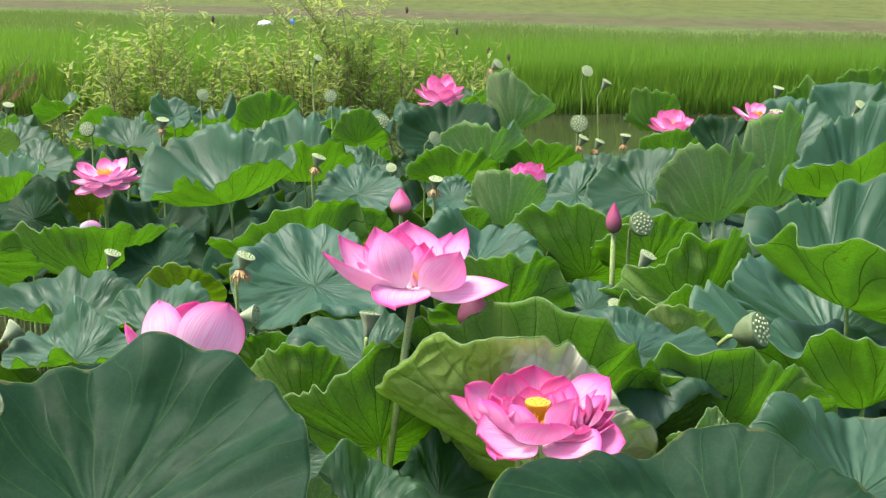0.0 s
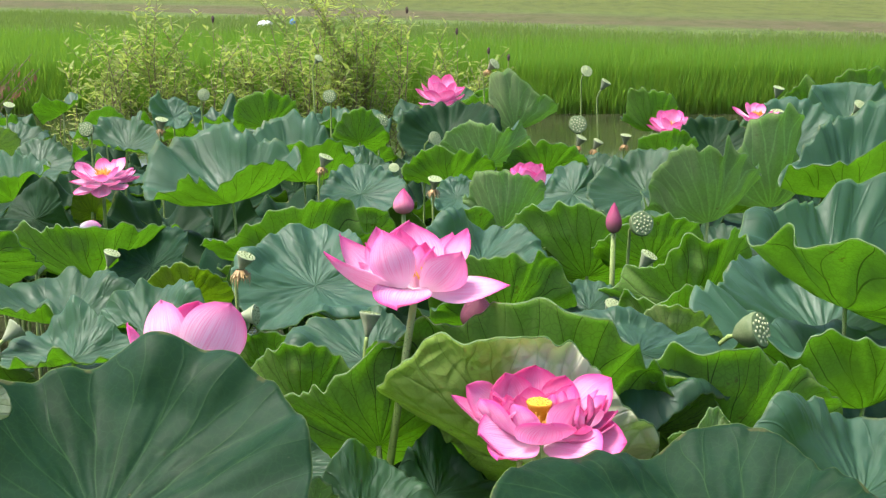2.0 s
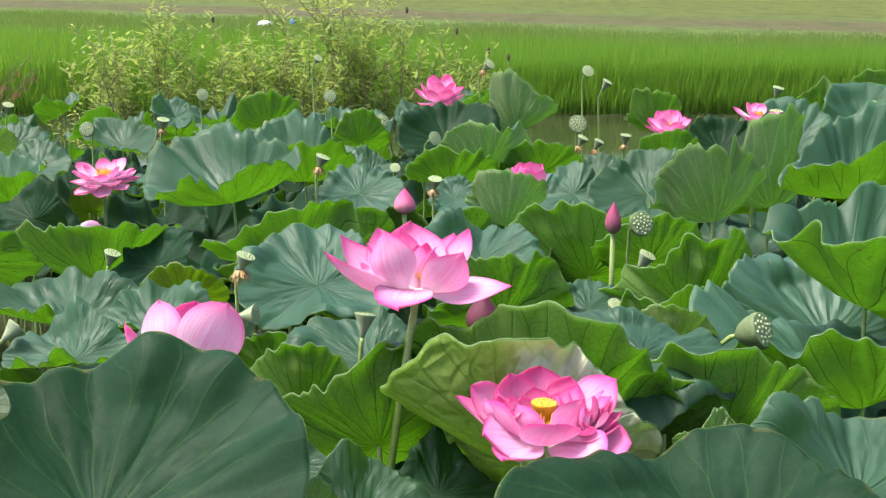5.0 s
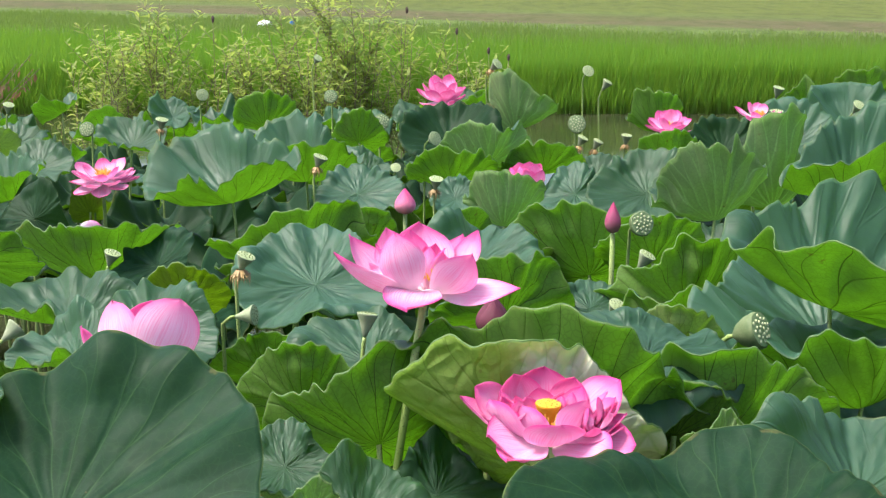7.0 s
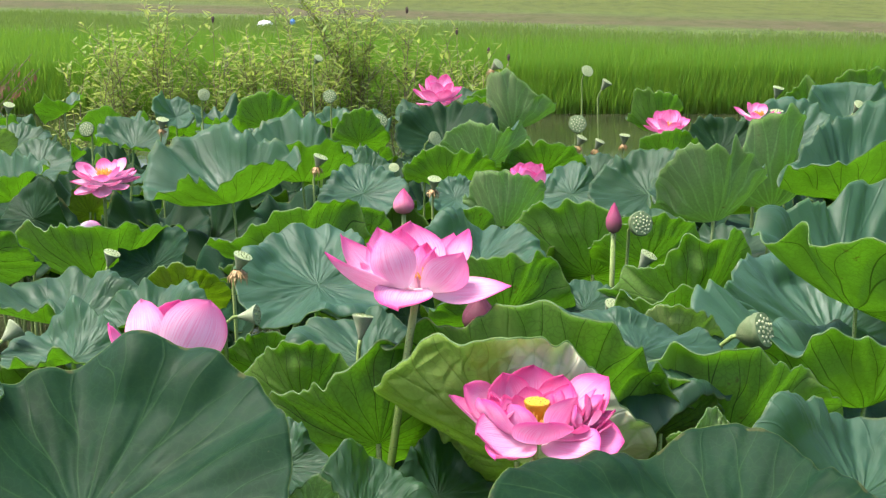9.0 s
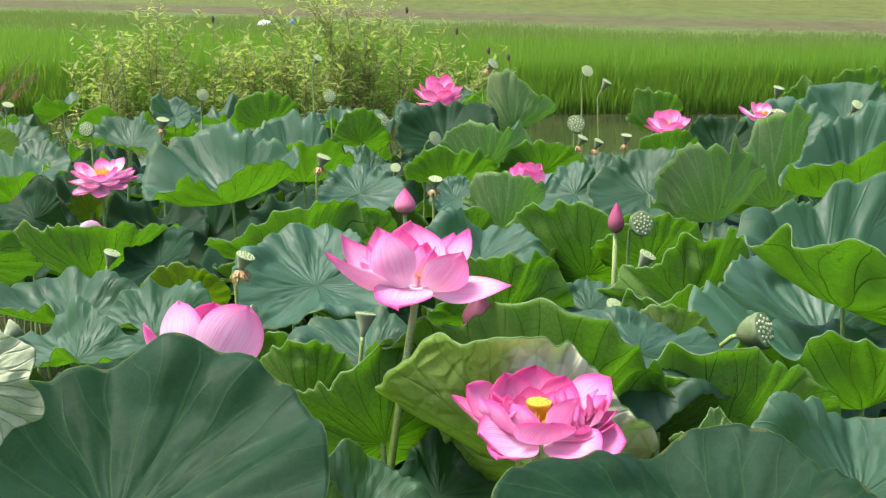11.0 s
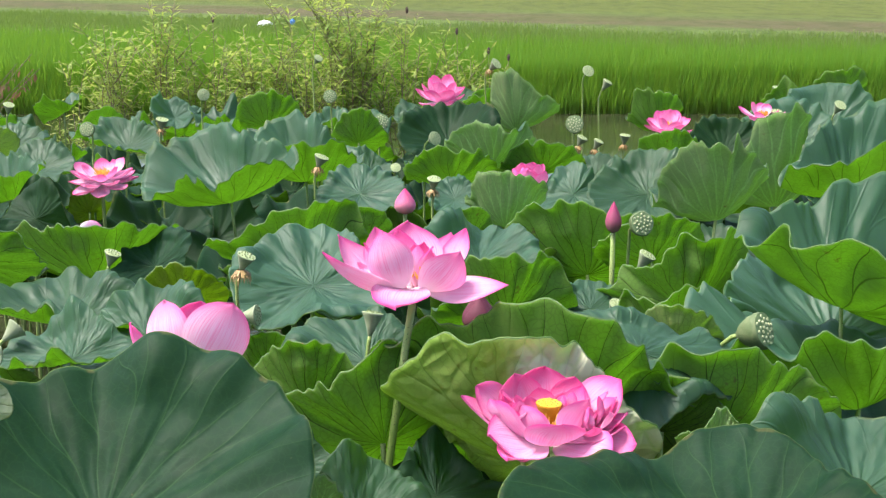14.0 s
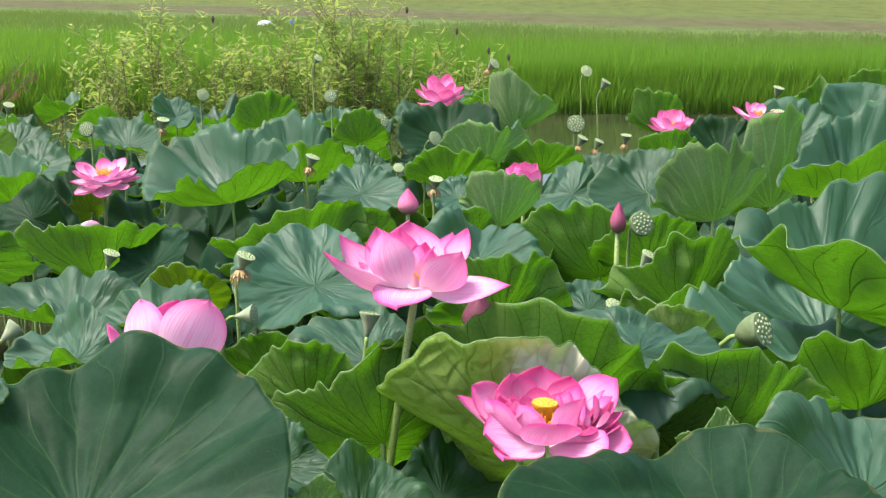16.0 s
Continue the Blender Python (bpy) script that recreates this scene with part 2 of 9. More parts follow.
PETAL_ROSE = petal_material("petal_rose", (0.94, 0.76, 0.85), (0.91, 0.54, 0.77), (0.81, 0.07, 0.38), (1.0, 0.60, 0.80), 0.62)
PETAL_DULL = petal_material("petal_dull", (0.17, 0.10, 0.08), (0.20, 0.06, 0.09), (0.24, 0.05, 0.10), (0.10, 0.03, 0.05))
PETAL_BUD = petal_material("petal_closed_bud", (0.40, 0.22, 0.20), (0.50, 0.14, 0.25), (0.58, 0.06, 0.22), (0.5, 0.15, 0.22))
PETAL_PLUMP = petal_material("petal_plump_bud", (0.62, 0.42, 0.36), (0.84, 0.34, 0.52), (0.80, 0.06, 0.30), (0.9, 0.35, 0.55), 0.45)


def plain(name, a, b, scale, rough=0.6, through_colour=None, amount=0.0, bump=0.3):
    m, nt = nodes_of(name)
    n1, n2 = noise_tex(nt, scale, 4), noise_tex(nt, scale * 9, 3)
    col = mix(nt, smooth(nt, n1, 0.3, 0.7), a, b)
    col = mix(nt, calc(nt, "MULTIPLY", n2, 0.3), col, tuple(c * 0.6 for c in a))
    return finish(m, nt, col, rough, 0.3, through_colour, amount, n2, bump, 0.003)


POD_SIDE = plain("pod_side", (0.20, 0.25, 0.14), (0.29, 0.33, 0.21), 60.0, 0.6)
POD_RIPE = plain("ripe_pod_side", (0.10, 0.15, 0.06), (0.16, 0.20, 0.09), 60.0, 0.55)
POD_GREEN = plain("pod_green_face", (0.15, 0.23, 0.10), (0.22, 0.30, 0.14), 90.0, 0.6)
PALE_SEED = plain("pale_seed", (0.40, 0.44, 0.24), (0.52, 0.54, 0.33), 200.0, 0.5)
POD_FACE = plain("pod_face", (0.26, 0.34, 0.16), (0.36, 0.42, 0.22), 90.0, 0.6)
SEED = plain("seed", (0.17, 0.23, 0.08), (0.30, 0.34, 0.15), 200.0, 0.5)
YOUNG_CONE = plain("young_pod_side", (0.58, 0.33, 0.02), (0.66, 0.42, 0.04), 160.0, 0.5, (0.8, 0.45, 0.03), 0.2)
YOUNG_POD = plain("young_pod", (0.70, 0.42, 0.03), (0.76, 0.50, 0.07), 120.0, 0.5, (0.9, 0.6, 0.05), 0.2)
STAMEN = plain("stamen", (0.85, 0.50, 0.04), (0.90, 0.68, 0.25), 150.0, 0.5, (0.9, 0.6, 0.1), 0.3)


def blade_material(name, low, high, glow, amount, span, vary=0.24):
    """Grass-like blades: each island its own tone, drier and darker at the foot."""
    m, nt = nodes_of(name)
    geo = nt.nodes.new("ShaderNodeNewGeometry")
    uv = nt.nodes.new("ShaderNodeUVMap")
    sep = nt.nodes.new("ShaderNodeSeparateXYZ")
    link(nt, uv.outputs[0], sep.inputs[0])
    patch = noise_tex(nt, span, 3)
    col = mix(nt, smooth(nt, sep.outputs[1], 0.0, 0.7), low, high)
    col = mix(nt, smooth(nt, patch, 0.35, 0.7, 0.0, 0.4), col, tuple(c * 0.68 for c in high))
    hsv = node(nt, "HueSaturation")
    link(nt, col, hsv.inputs["Color"])
    r = geo.outputs["Random Per Island"]
    link(nt, calc(nt, "ADD", calc(nt, "MULTIPLY", r, vary), 1 - vary / 2), hsv.inputs["Value"])
    link(nt, calc(nt, "ADD", calc(nt, "MULTIPLY", r, 0.05), 0.475), hsv.inputs["Hue"])
    return finish(m, nt, hsv.outputs[0], 0.55, 0.25, glow, amount)


# Rice foot: straw brown, darkened further for the shade low between the blades.
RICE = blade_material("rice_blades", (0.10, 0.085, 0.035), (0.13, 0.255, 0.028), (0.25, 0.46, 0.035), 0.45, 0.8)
WEED_LEAF = blade_material("weed_leaf", (0.17, 0.23, 0.06), (0.21, 0.28, 0.065), (0.44, 0.54, 0.11), 0.45, 3.0)
LEVEE_GRASS = blade_material("levee_grass", (0.12, 0.155, 0.05), (0.145, 0.215, 0.05), (0.24, 0.36, 0.06), 0.4, 0.5, 0.2)


def ground_material():
    m, nt = nodes_of("field_ground")
    co = nt.nodes.new("ShaderNodeTexCoord").outputs["Object"]
    sep = nt.nodes.new("ShaderNodeSeparateXYZ")
    link(nt, co, sep.inputs[0])
    n1, n2 = noise_tex(nt, 0.25, 4, co), noise_tex(nt, 3.5, 6, co, 0.7)
    s = calc(nt, "ADD", sep.outputs[1], calc(nt, "MULTIPLY", sep.outputs[0], 0.58))
    s = calc(nt, "ADD", s, calc(nt, "MULTIPLY", calc(nt, "SUBTRACT", n1, 0.5), 4.0))
    col = mix(nt, smooth(nt, n2, 0.3, 0.7), (0.075, 0.12, 0.03), (0.12, 0.17, 0.045))
    path = calc(nt, "MULTIPLY", smooth(nt, s, 32.5, 34.5), smooth(nt, s, 38.0, 41.5, 1.0, 0.0))
    col = mix(nt, calc(nt, "MULTIPLY", path, 0.9), col, (0.105, 0.086, 0.05))
    far = smooth(nt, s, 39.5, 43.0)
    col = mix(nt, far, col, mix(nt, smooth(nt, n2, 0.35, 0.65), (0.085, 0.115, 0.024), (0.115, 0.13, 0.036)))
    n3 = noise_tex(nt, 1.0, 5, stretched(nt, co, 0.06, 0.22), 0.65)
    col = mix(nt, smooth(nt, n3, 0.45, 0.62, 0.0, 0.45), col, (0.085, 0.105, 0.03))
    n4 = noise_tex(nt, 1.0, 6, stretched(nt, co, 1.5, 0.6), 0.75)
    col = mix(nt, smooth(nt, n4, 0.46, 0.60, 0.0, 0.6), col, (0.055, 0.070, 0.022))
    return finish(m, nt, col, 0.9, 0.1, height=n2, bump=0.9, dist=0.15)


GROUND = ground_material()


def water_material():
    m, nt = nodes_of("pond_water")
    n1 = noise_tex(nt, 9.0, 3)
    col = mix(nt, smooth(nt, noise_tex(nt, 2.0, 4), 0.35, 0.7), (0.022, 0.026, 0.014), (0.045, 0.05, 0.024))
    return finish(m, nt, col, 0.06, 0.5, height=n1, bump=0.05, dist=0.02)


WATER = water_material()
WHITE_PLASTIC = plain("white_plastic", (0.75, 0.75, 0.74), (0.85, 0.85, 0.84), 20.0, 0.4)
BLUE_PLASTIC = plain("blue_plastic", (0.05, 0.16, 0.42), (0.09, 0.24, 0.52), 20.0, 0.4)
DARK_SEED = plain("dark_seed_head", (0.06, 0.035, 0.035), (0.12, 0.08, 0.07), 60.0, 0.8)
RUSSET = plain("russet_leaf", (0.17, 0.11, 0.06), (0.26, 0.18, 0.09), 60.0, 0.7, (0.4, 0.2, 0.1), 0.3)


# ---- builders ----
def part(name, bm, material, parent, label=""):
    """Link a bmesh as one mesh object under a thing or a part."""
    me = bpy.data.meshes.new(name)
    bm.to_mesh(me)
    bm.free()
    return mesh_part(name, me, material, parent, label)


def mesh_part(name, me, material, parent, label=""):
    for m in material if isinstance(material, (list, tuple)) else (material,):
        me.materials.append(m)
    ob = new(name, me)
    ob.parent = parent
    if label:
        tagged(ob, label)
    return ob


def grid_mesh(name, rings, uvs=None, closed=True, smooth_faces=True, slots=None):
    """A mesh from rows of points (numpy, rows x columns x 3), joined row to row."""
    rows, cols = rings.shape[:2]
    verts = rings.reshape(-1, 3)
    i, j = np.meshgrid(np.arange(rows - 1), np.arange(cols if closed else cols - 1), indexing="ij")
    k = (j + 1) % cols
    faces = np.stack([i * cols + j, i * cols + k, (i + 1) * cols + k, (i + 1) * cols + j], -1).reshape(-1, 4)
    me = bpy.data.meshes.new(name)
    me.from_pydata(verts.tolist(), [], faces.tolist())
    if uvs is not None:
        layer = me.uv_layers.new(name="map")
        flat = uvs.reshape(-1, 2)[faces.reshape(-1)].reshape(-1, 4, 2).copy()
        if closed:
            wrap = (j == cols - 1).reshape(-1)
            flat[wrap, 1, 0] += 1.0
            flat[wrap, 2, 0] += 1.0
        layer.data.foreach_set("uv", flat.reshape(-1))
    me.polygons.foreach_set("use_smooth", [smooth_faces] * len(me.polygons))
    if slots is not None:
        me.polygons.foreach_set("material_index", np.repeat(slots, cols if closed else cols - 1).tolist())
    me.update()
    return me


def tube(path, radii, sides=8):
    """A round stalk along a path, as a mesh."""
    path = np.array(path, float)
    radii = np.broadcast_to(radii, (len(path),))
    d = np.gradient(path, axis=0)
    d /= np.linalg.norm(d, axis=1)[:, None] + 1e-9
    ref = np.array((1.0, 0.02, 0.03)) if abs(d[:, 0]).max() < 0.9 else np.array((0.02, 1.0, 0.03))
    a = np.cross(d, ref)
    a /= np.linalg.norm(a, axis=1)[:, None]
    b = np.cross(d, a)
    th = np.linspace(0, 2 * np.pi, sides, endpoint=False)
    rings = path[:, None] + radii[:, None, None] * (a[:, None] * np.cos(th)[None, :, None] + b[:, None] * np.sin(th)[None, :, None])
    ends = np.concatenate([np.repeat(path[:1, None], sides, 1), rings, np.repeat(path[-1:, None], sides, 1)])
    return grid_mesh("stalk", ends)


def stalk_path(top, lean, steps=9):
    """From the root at the origin up to top, with a gentle bow."""
    t = np.linspace(0, 1, steps)[:, None]
    top = np.array(top, float)
    bow = np.array((lean[0], lean[1], 0.0))
    return t * top + np.sin(np.pi * t) * bow


def lotus_leaf(name, x, y, z, radius, rx, ry, cup, edge, wave, label, under=None, seed=0, fine=1.0, segs=120, root=(0.0, 0.0), upper=None):
    """A round lotus leaf on its stalk. edge: cos/sin pairs of the outline's radius from one
    swing a turn upwards; wave: the same of the rim's height from two swings a turn upwards."""
    rng = np.random.default_rng(seed + 11)
    thing = new(name)
    thing.location = (x + root[0], y + root[1], 0.0)
    segs, rows = {120: (220, 30), 80: (150, 16), 60: (110, 12)}[segs]
    th = np.linspace(0, 2 * np.pi, segs, endpoint=False)
    r = np.linspace(0.0, 1.0, rows)[:, None] ** 0.85
    out = np.ones_like(th)
    for k in range(len(edge) // 2):
        out += edge[2 * k] * np.cos((k + 1) * th) + edge[2 * k + 1] * np.sin((k + 1) * th)
    high = cup * r ** 1.5 + 0 * th
    for k in range(len(wave) // 2):
        n = k + 2
        high = high + (wave[2 * k] * np.cos(n * th) + wave[2 * k + 1] * np.sin(n * th)) * r ** (1.0 + 0.10 * n)
    for n, a in ((13, 0.034), (15, 0.030), (19, 0.028), (26, 0.016)):
        p, q = rng.uniform(0, 6.28, 2)
        swell = 0.55 + 0.45 * np.sin(th * 3 + q)
        high = high + fine * a * swell * np.sin(n * th + p) * r ** 3.0
    for n, a in ((34, 0.013), (47, 0.009)):
        p, q = np.random.default_rng(seed * 7 + n).uniform(0, 6.28, 2)
        high = high + fine * a * (0.5 + 0.5 * np.sin(th * 4 + q)) * np.sin(n * th + p) * r ** 9.0
    # the blade bulges a little between its twenty veins
    vein = np.abs(((th / (2 * np.pi) * 20 + 0.5) % 1.0) - 0.5) * 2
    strong = 0.6 + 0.4 * np.sin(th * 2 + rng.uniform(0, 6)) + 0.35 * np.sin(th * 7 + rng.uniform(0, 6))
    high = high + fine * 0.026 * strong * (vein ** 0.7 - 0.5) * r ** 0.8 * (1.35 - r)
    high = high + fine * 0.012 * np.sin(th * 5 + rng.uniform(0, 6)) * np.sin(r * 9 + rng.uniform(0, 6)) * r
    # the margin curls outwards in places
    lip = np.clip(np.sin(3 * th + rng.uniform(0, 6)) + 0.7 * np.sin(5 * th + rng.uniform(0, 6)) + 0.2, 0, 1.4)
    high = high + min(fine, 1.0) * 0.075 * lip * np.sin(np.pi * np.clip((r - 0.66) / 0.34, 0, 1))
    # creases along the forking veins, the blade swelling between them
    own = seed % 23
    turn_u = th / (2 * np.pi)
    wob = 0.16 * np.sin(5.0 * r + 6 * np.pi * turn_u + 2.4 * own) + 0.06 * np.sin(13.0 * r + 14 * np.pi * turn_u)
    cell = np.abs((turn_u * 20 + 0.5 + wob) % 1.0 - 0.5)
    fork = 0.75 * np.maximum(r - 0.56 - 0.10 * np.sin(10 * np.pi * turn_u + own), 0.0)
    gap = np.abs(cell - fork) * (r + 0.05)
    high = high - fine * 0.006 * np.exp(-((gap / 0.035) ** 2)) * np.sin(np.pi * np.clip(r * 1.02, 0, 1)) ** 0.4
    p = rng.uniform(0, 6.28, 4)
    pucker = np.sin(23 * th + 5 * r + p[0]) * np.sin(9 * r + 3 * th + p[1]) + 0.7 * np.sin(37 * th - 7 * r + p[2]) * np.sin(14 * r + 5 * th + p[3])
    high = high + min(fine, 1.0) * 0.015 * pucker * r * (1.2 - r)
    ragged = 1 + fine * (0.022 * (vein ** 0.8 - 0.6) + 0.005 * np.sin(31 * th + rng.uniform(0, 6))) * r ** 6
    pts = np.stack([radius * r * out * np.cos(th) * ragged, radius * r * out * np.sin(th) * ragged, radius * high], -1)
    thick = np.zeros_like(pts)
    thick[..., 2] = 0.0016
    sheet = np.concatenate([(pts + thick), (pts - thick)[::-1]])
    turn = np.array(pose(0, 0, 0, rx, ry, 0).to_3x3())
    sheet = sheet @ turn.T + np.array((-root[0], -root[1], z))
    v = np.broadcast_to(r, (rows, segs))
    u = np.broadcast_to(turn_u + own, (rows, segs))
    uv = np.stack([u, v], -1)
    uvs = np.concatenate([uv, uv[::-1]])
    slots = np.array([0] * rows + [1] * (rows - 1))
    me = grid_mesh("blade", sheet, uvs, True, True, slots)
    mesh_part("blade", me, (upper or LEAF_TOP, under or LEAF_UNDER), thing)
    s = tube(stalk_path((-root[0], -root[1], z - 0.002), rng.uniform(-0.03, 0.03, 2)), np.linspace(0.0075, 0.0045, 9), 8)
    mesh_part("stalk", s, STALK, thing)
    return tagged(thing, label, "lotus leaf", "lotus leaves in the pond")


def petal(parent, base, tip, width, belly, material, cup=0.35, turn=None, seed=0, curl=0.0, name="petal", roll=0.0, point=1.1):
    """One petal from base to tip, hollow towards the flower's axis, in the flower's space."""
    rng = np.random.default_rng(seed + 5)
    base, tip = np.array(base, float), np.array(tip, float)
    axis = tip - base
    length = np.linalg.norm(axis)
    a = axis / length
    az = math.atan2(tip[1] - base[1], tip[0] - base[0]) if turn is None else radians(turn)
    rad = np.array((math.cos(az), math.sin(az), 0.0))
    side = np.cross(rad, (0, 0, 1.0))
    side -= a * side.dot(a)
    side /= np.linalg.norm(side)
    inward = np.cross(side, a)
    inward /= np.linalg.norm(inward)
    c, s = math.cos(radians(roll)), math.sin(radians(roll))
    side, inward = c * side + s * np.cross(a, side), c * inward + s * np.cross(a, inward)
    t = np.linspace(0.0, 1.0, 15)[:, None]
    s = np.linspace(-1.0, 1.0, 11)[None, :]
    prof = np.clip(t, 0, 1) ** 0.6 * np.clip(1 - t ** 3.0, 0, 1) ** point
    prof = prof / prof.max() * 0.985 + 0.03 * (1 - t)
    line = base + t * axis - (4 * t * (1 - t))[:, :] * belly * inward
    line = line + inward * curl * (t ** 4)
    ripple = 0.035 * width * np.sin(7 * t + rng.uniform(0, 6)) * s * (np.abs(s) > 0.3)
    half = width / 2
    across = half * prof * np.sin(s * (0.9 + cup * 0.6)) / np.sin(0.9 + cup * 0.6)
    lift = half * cup * prof * (1 - np.cos(s * 1.45)) + ripple
    pts = line[:, None] + across[..., None] * side + lift[..., None] * inward
    pts = pts + (0.010 * length * np.sin(5.3 * s + 3 * t + rng.uniform(0, 6)) * t * 0.6)[..., None] * inward
    thin = 0.0007 * inward
    u = np.broadcast_to((s + 1) / 2, (15, 11))
    v = np.broadcast_to(t, (15, 11))
    uv = np.stack([u, v], -1)
    me = grid_mesh(name, np.concatenate([pts + thin, (pts - thin)[::-1]]), np.concatenate([uv, uv[::-1]]), False, True)
    return mesh_part(name, me, material, parent)


def stamens(parent, centre, radius, length, count, seed=0):
    """A fringe of thin stamens round a young pod."""
    rng = np.random.default_rng(seed)
    verts, faces = [], []
    for k in range(count):
        az, el = rng.uniform(0, 2 * np.pi), rng.uniform(0.35, 1.25)
        d = np.array((math.cos(az) * math.cos(el), math.sin(az) * math.cos(el), math.sin(el)))
        p = np.array(centre) + radius * np.array((math.cos(az), math.sin(az), 0)) * rng.uniform(0.5, 1)
        side = np.cross(d, (0.3, 0.2, 0.9))
        side *= 0.0011 / np.linalg.norm(side)
        up = np.cross(d, side)
        L = length * rng.uniform(0.7, 1.1)
        n = len(verts)
        for f, w in ((0, 0.5), (0.55, 0.5), (0.6, 1.5), (1.0, 1.1)):
            q = p + d * L * f + np.array((0, 0, 0.25 * L * f * f))
            verts += [q - side * w, q + side * w, q + up * w]
        for b in range(3):
            for c in range(3):
                e = (c + 1) % 3
                faces.append((n + b * 3 + c, n + b * 3 + e, n + b * 3 + 3 + e, n + b * 3 + 3 + c))
    me = bpy.data.meshes.new("stamen_fringe")
    me.from_pydata([tuple(v) for v in verts], [], faces)
    ob = mesh_part("stamen_fringe", me, STAMEN, parent, "golden fringe of stamens")
    return tagged(ob, kind="stuff")


def cup_mesh(radius, depth, sides=20, bulge=False):
    """The funnel of a seed pod, its face at z = 0, opening upwards, with a flat face."""
    prof = [(0.10, -1.0), (0.16, -0.98), (0.42, -0.62), (0.72, -0.28), (0.94, -0.06), (1.0, 0.0), (0.97, 0.03)]
    if bulge:
        prof = [(0.14, -1.0), (0.24, -0.99), (0.62, -0.76), (0.92, -0.40), (1.04, -0.14), (1.0, 0.0), (0.96, 0.03)]
    th = np.linspace(0, 2 * np.pi, sides, endpoint=False)
    wob = 1 + 0.025 * np.sin(th * 5 + radius * 900) + 0.02 * np.sin(3 * th)
    rings = np.array([[(radius * r * w * math.cos(t), radius * r * w * math.sin(t), depth * h) for t, w in zip(th, wob)] for r, h in prof])
    foot = np.zeros((1, sides, 3))
    foot[..., 2] = -depth
    return grid_mesh("cup", np.concatenate([foot, rings]))


def pod_head(parent, centre, face, radius, depth, young=False, seeds=17, ripe=False):
    """A pod head turned so that its flat face looks along face."""
    cup = mesh_part("pod", cup_mesh(radius, depth, bulge=ripe), YOUNG_CONE if young else POD_RIPE if ripe else POD_SIDE, parent)
    cup.matrix_local = Matrix.Translation(centre) @ Vector(face).to_track_quat("Z", "Y").to_matrix().to_4x4()
    bm = bmesh.new()
    bmesh.ops.create_circle(bm, cap_ends=True, cap_tris=True, segments=20, radius=radius * 0.965)
    for v in bm.verts:
        v.co.z = 0.03 * depth + radius * 0.10 * (1 - (v.co.xy.length / radius) ** 2)
    part("pod_face", bm, YOUNG_POD if young else POD_GREEN if ripe else POD_FACE, cup, "flat pale face of the pod")
    bm = bmesh.new()
    bmesh.ops.create_icosphere(bm, subdivisions=1, radius=radius * (0.115 if ripe else 0.088))
    for v in bm.verts:
        v.co.z *= 0.8
    me = bpy.data.meshes.new("seed")
    bm.to_mesh(me)
    bm.free()
    me.polygons.foreach_set("use_smooth", [True] * len(me.polygons))
    me.materials.append(STAMEN if young else PALE_SEED if ripe else SEED)
    for k in range(seeds):
        rr = radius * 0.84 * math.sqrt((k + 0.5) / seeds)
        a = k * 2.39996
        ob = new("seed", me)
        ob.parent = cup
        ob.location = (rr * math.cos(a), rr * math.sin(a), 0.03 * depth + radius * 0.10 * (1 - (rr / radius) ** 2) + radius * (-0.03 if ripe else 0.02))
    return cup


def seed_pod(name, x, y, z, face, radius, depth, label, fringe=False, root=(0.0, 0.0), bow=(0.0, 0.0), thick=0.0045, ripe=False):
    """A ripe or ripening pod on its stalk, the flower's petals gone."""
    thing = new(name)
    thing.location = (x + root[0], y + root[1], 0.0)
    f = Vector(face).normalized()
    c = Vector((-root[0], -root[1], z))
    pod_head(thing, c, f, radius, depth, ripe=ripe, seeds=24 if ripe else 17)
    neck = c - f * depth * 0.97
    t = np.linspace(0, 1, 12)[:, None]
    below = np.array(neck) - np.array(f) * depth * 0.7 - np.array((0, 0, 0.012))
    straight = np.concatenate([t * below, [np.array(neck) - np.array(f) * depth * 0.25, np.array(neck)]])
    straight[:12] += np.sin(np.pi * t) * np.array((bow[0], bow[1], 0.0))
    mesh_part("stalk", tube(straight, np.linspace(thick * 1.25, thick * 0.9, 14), 8), STALK, thing)
    if fringe:
        rng = np.random.default_rng(int(abs(x) * 1000))
        verts, faces = [], []
        for k in range(46):
            a = rng.uniform(0, 6.28)
            p = np.array(neck) + 0.008 * np.array((math.cos(a), math.sin(a), 0.3))
            q = p + np.array((math.cos(a) * rng.uniform(0.002, 0.018), math.sin(a) * rng.uniform(0.002, 0.018), -rng.uniform(0.012, 0.04)))
            w = np.array((math.sin(a), -math.cos(a), 0)) * 0.0016
            n = len(verts)
            mid = (p + q) / 2 + np.array((math.cos(a), math.sin(a), 0)) * 0.006
            verts += [p - w, p + w, mid + w, mid - w, q, ]
            faces += [(n, n + 1, n + 2, n + 3), (n + 3, n + 2, n + 4)]
        me = bpy.data.meshes.new("fringe")
        me.from_pydata([tuple(v) for v in verts], [], faces)
        tagged(mesh_part("dry_fringe", me, DRY, thing, "dry brown stamens hanging under the pod"), kind="stuff")
    return tagged(thing, label, "lotus pod", "lotus seed pods in the pond")


def flower_base(name, x, y, z, label, bow=(0.0, 0.0), root=(0.0, 0.0)):
    """The root of a flower at the water and its stalk; petals are added in its space."""
    thing = new(name)
    thing.location = (x + root[0], y + root[1], 0.0)
    mesh_part("stalk", tube(stalk_path((-root[0], -root[1], z), bow), np.linspace(0.0085, 0.006, 9), 10), STALK, thing)
    return tagged(thing, label, "lotus flower", "lotus flowers in the pond")


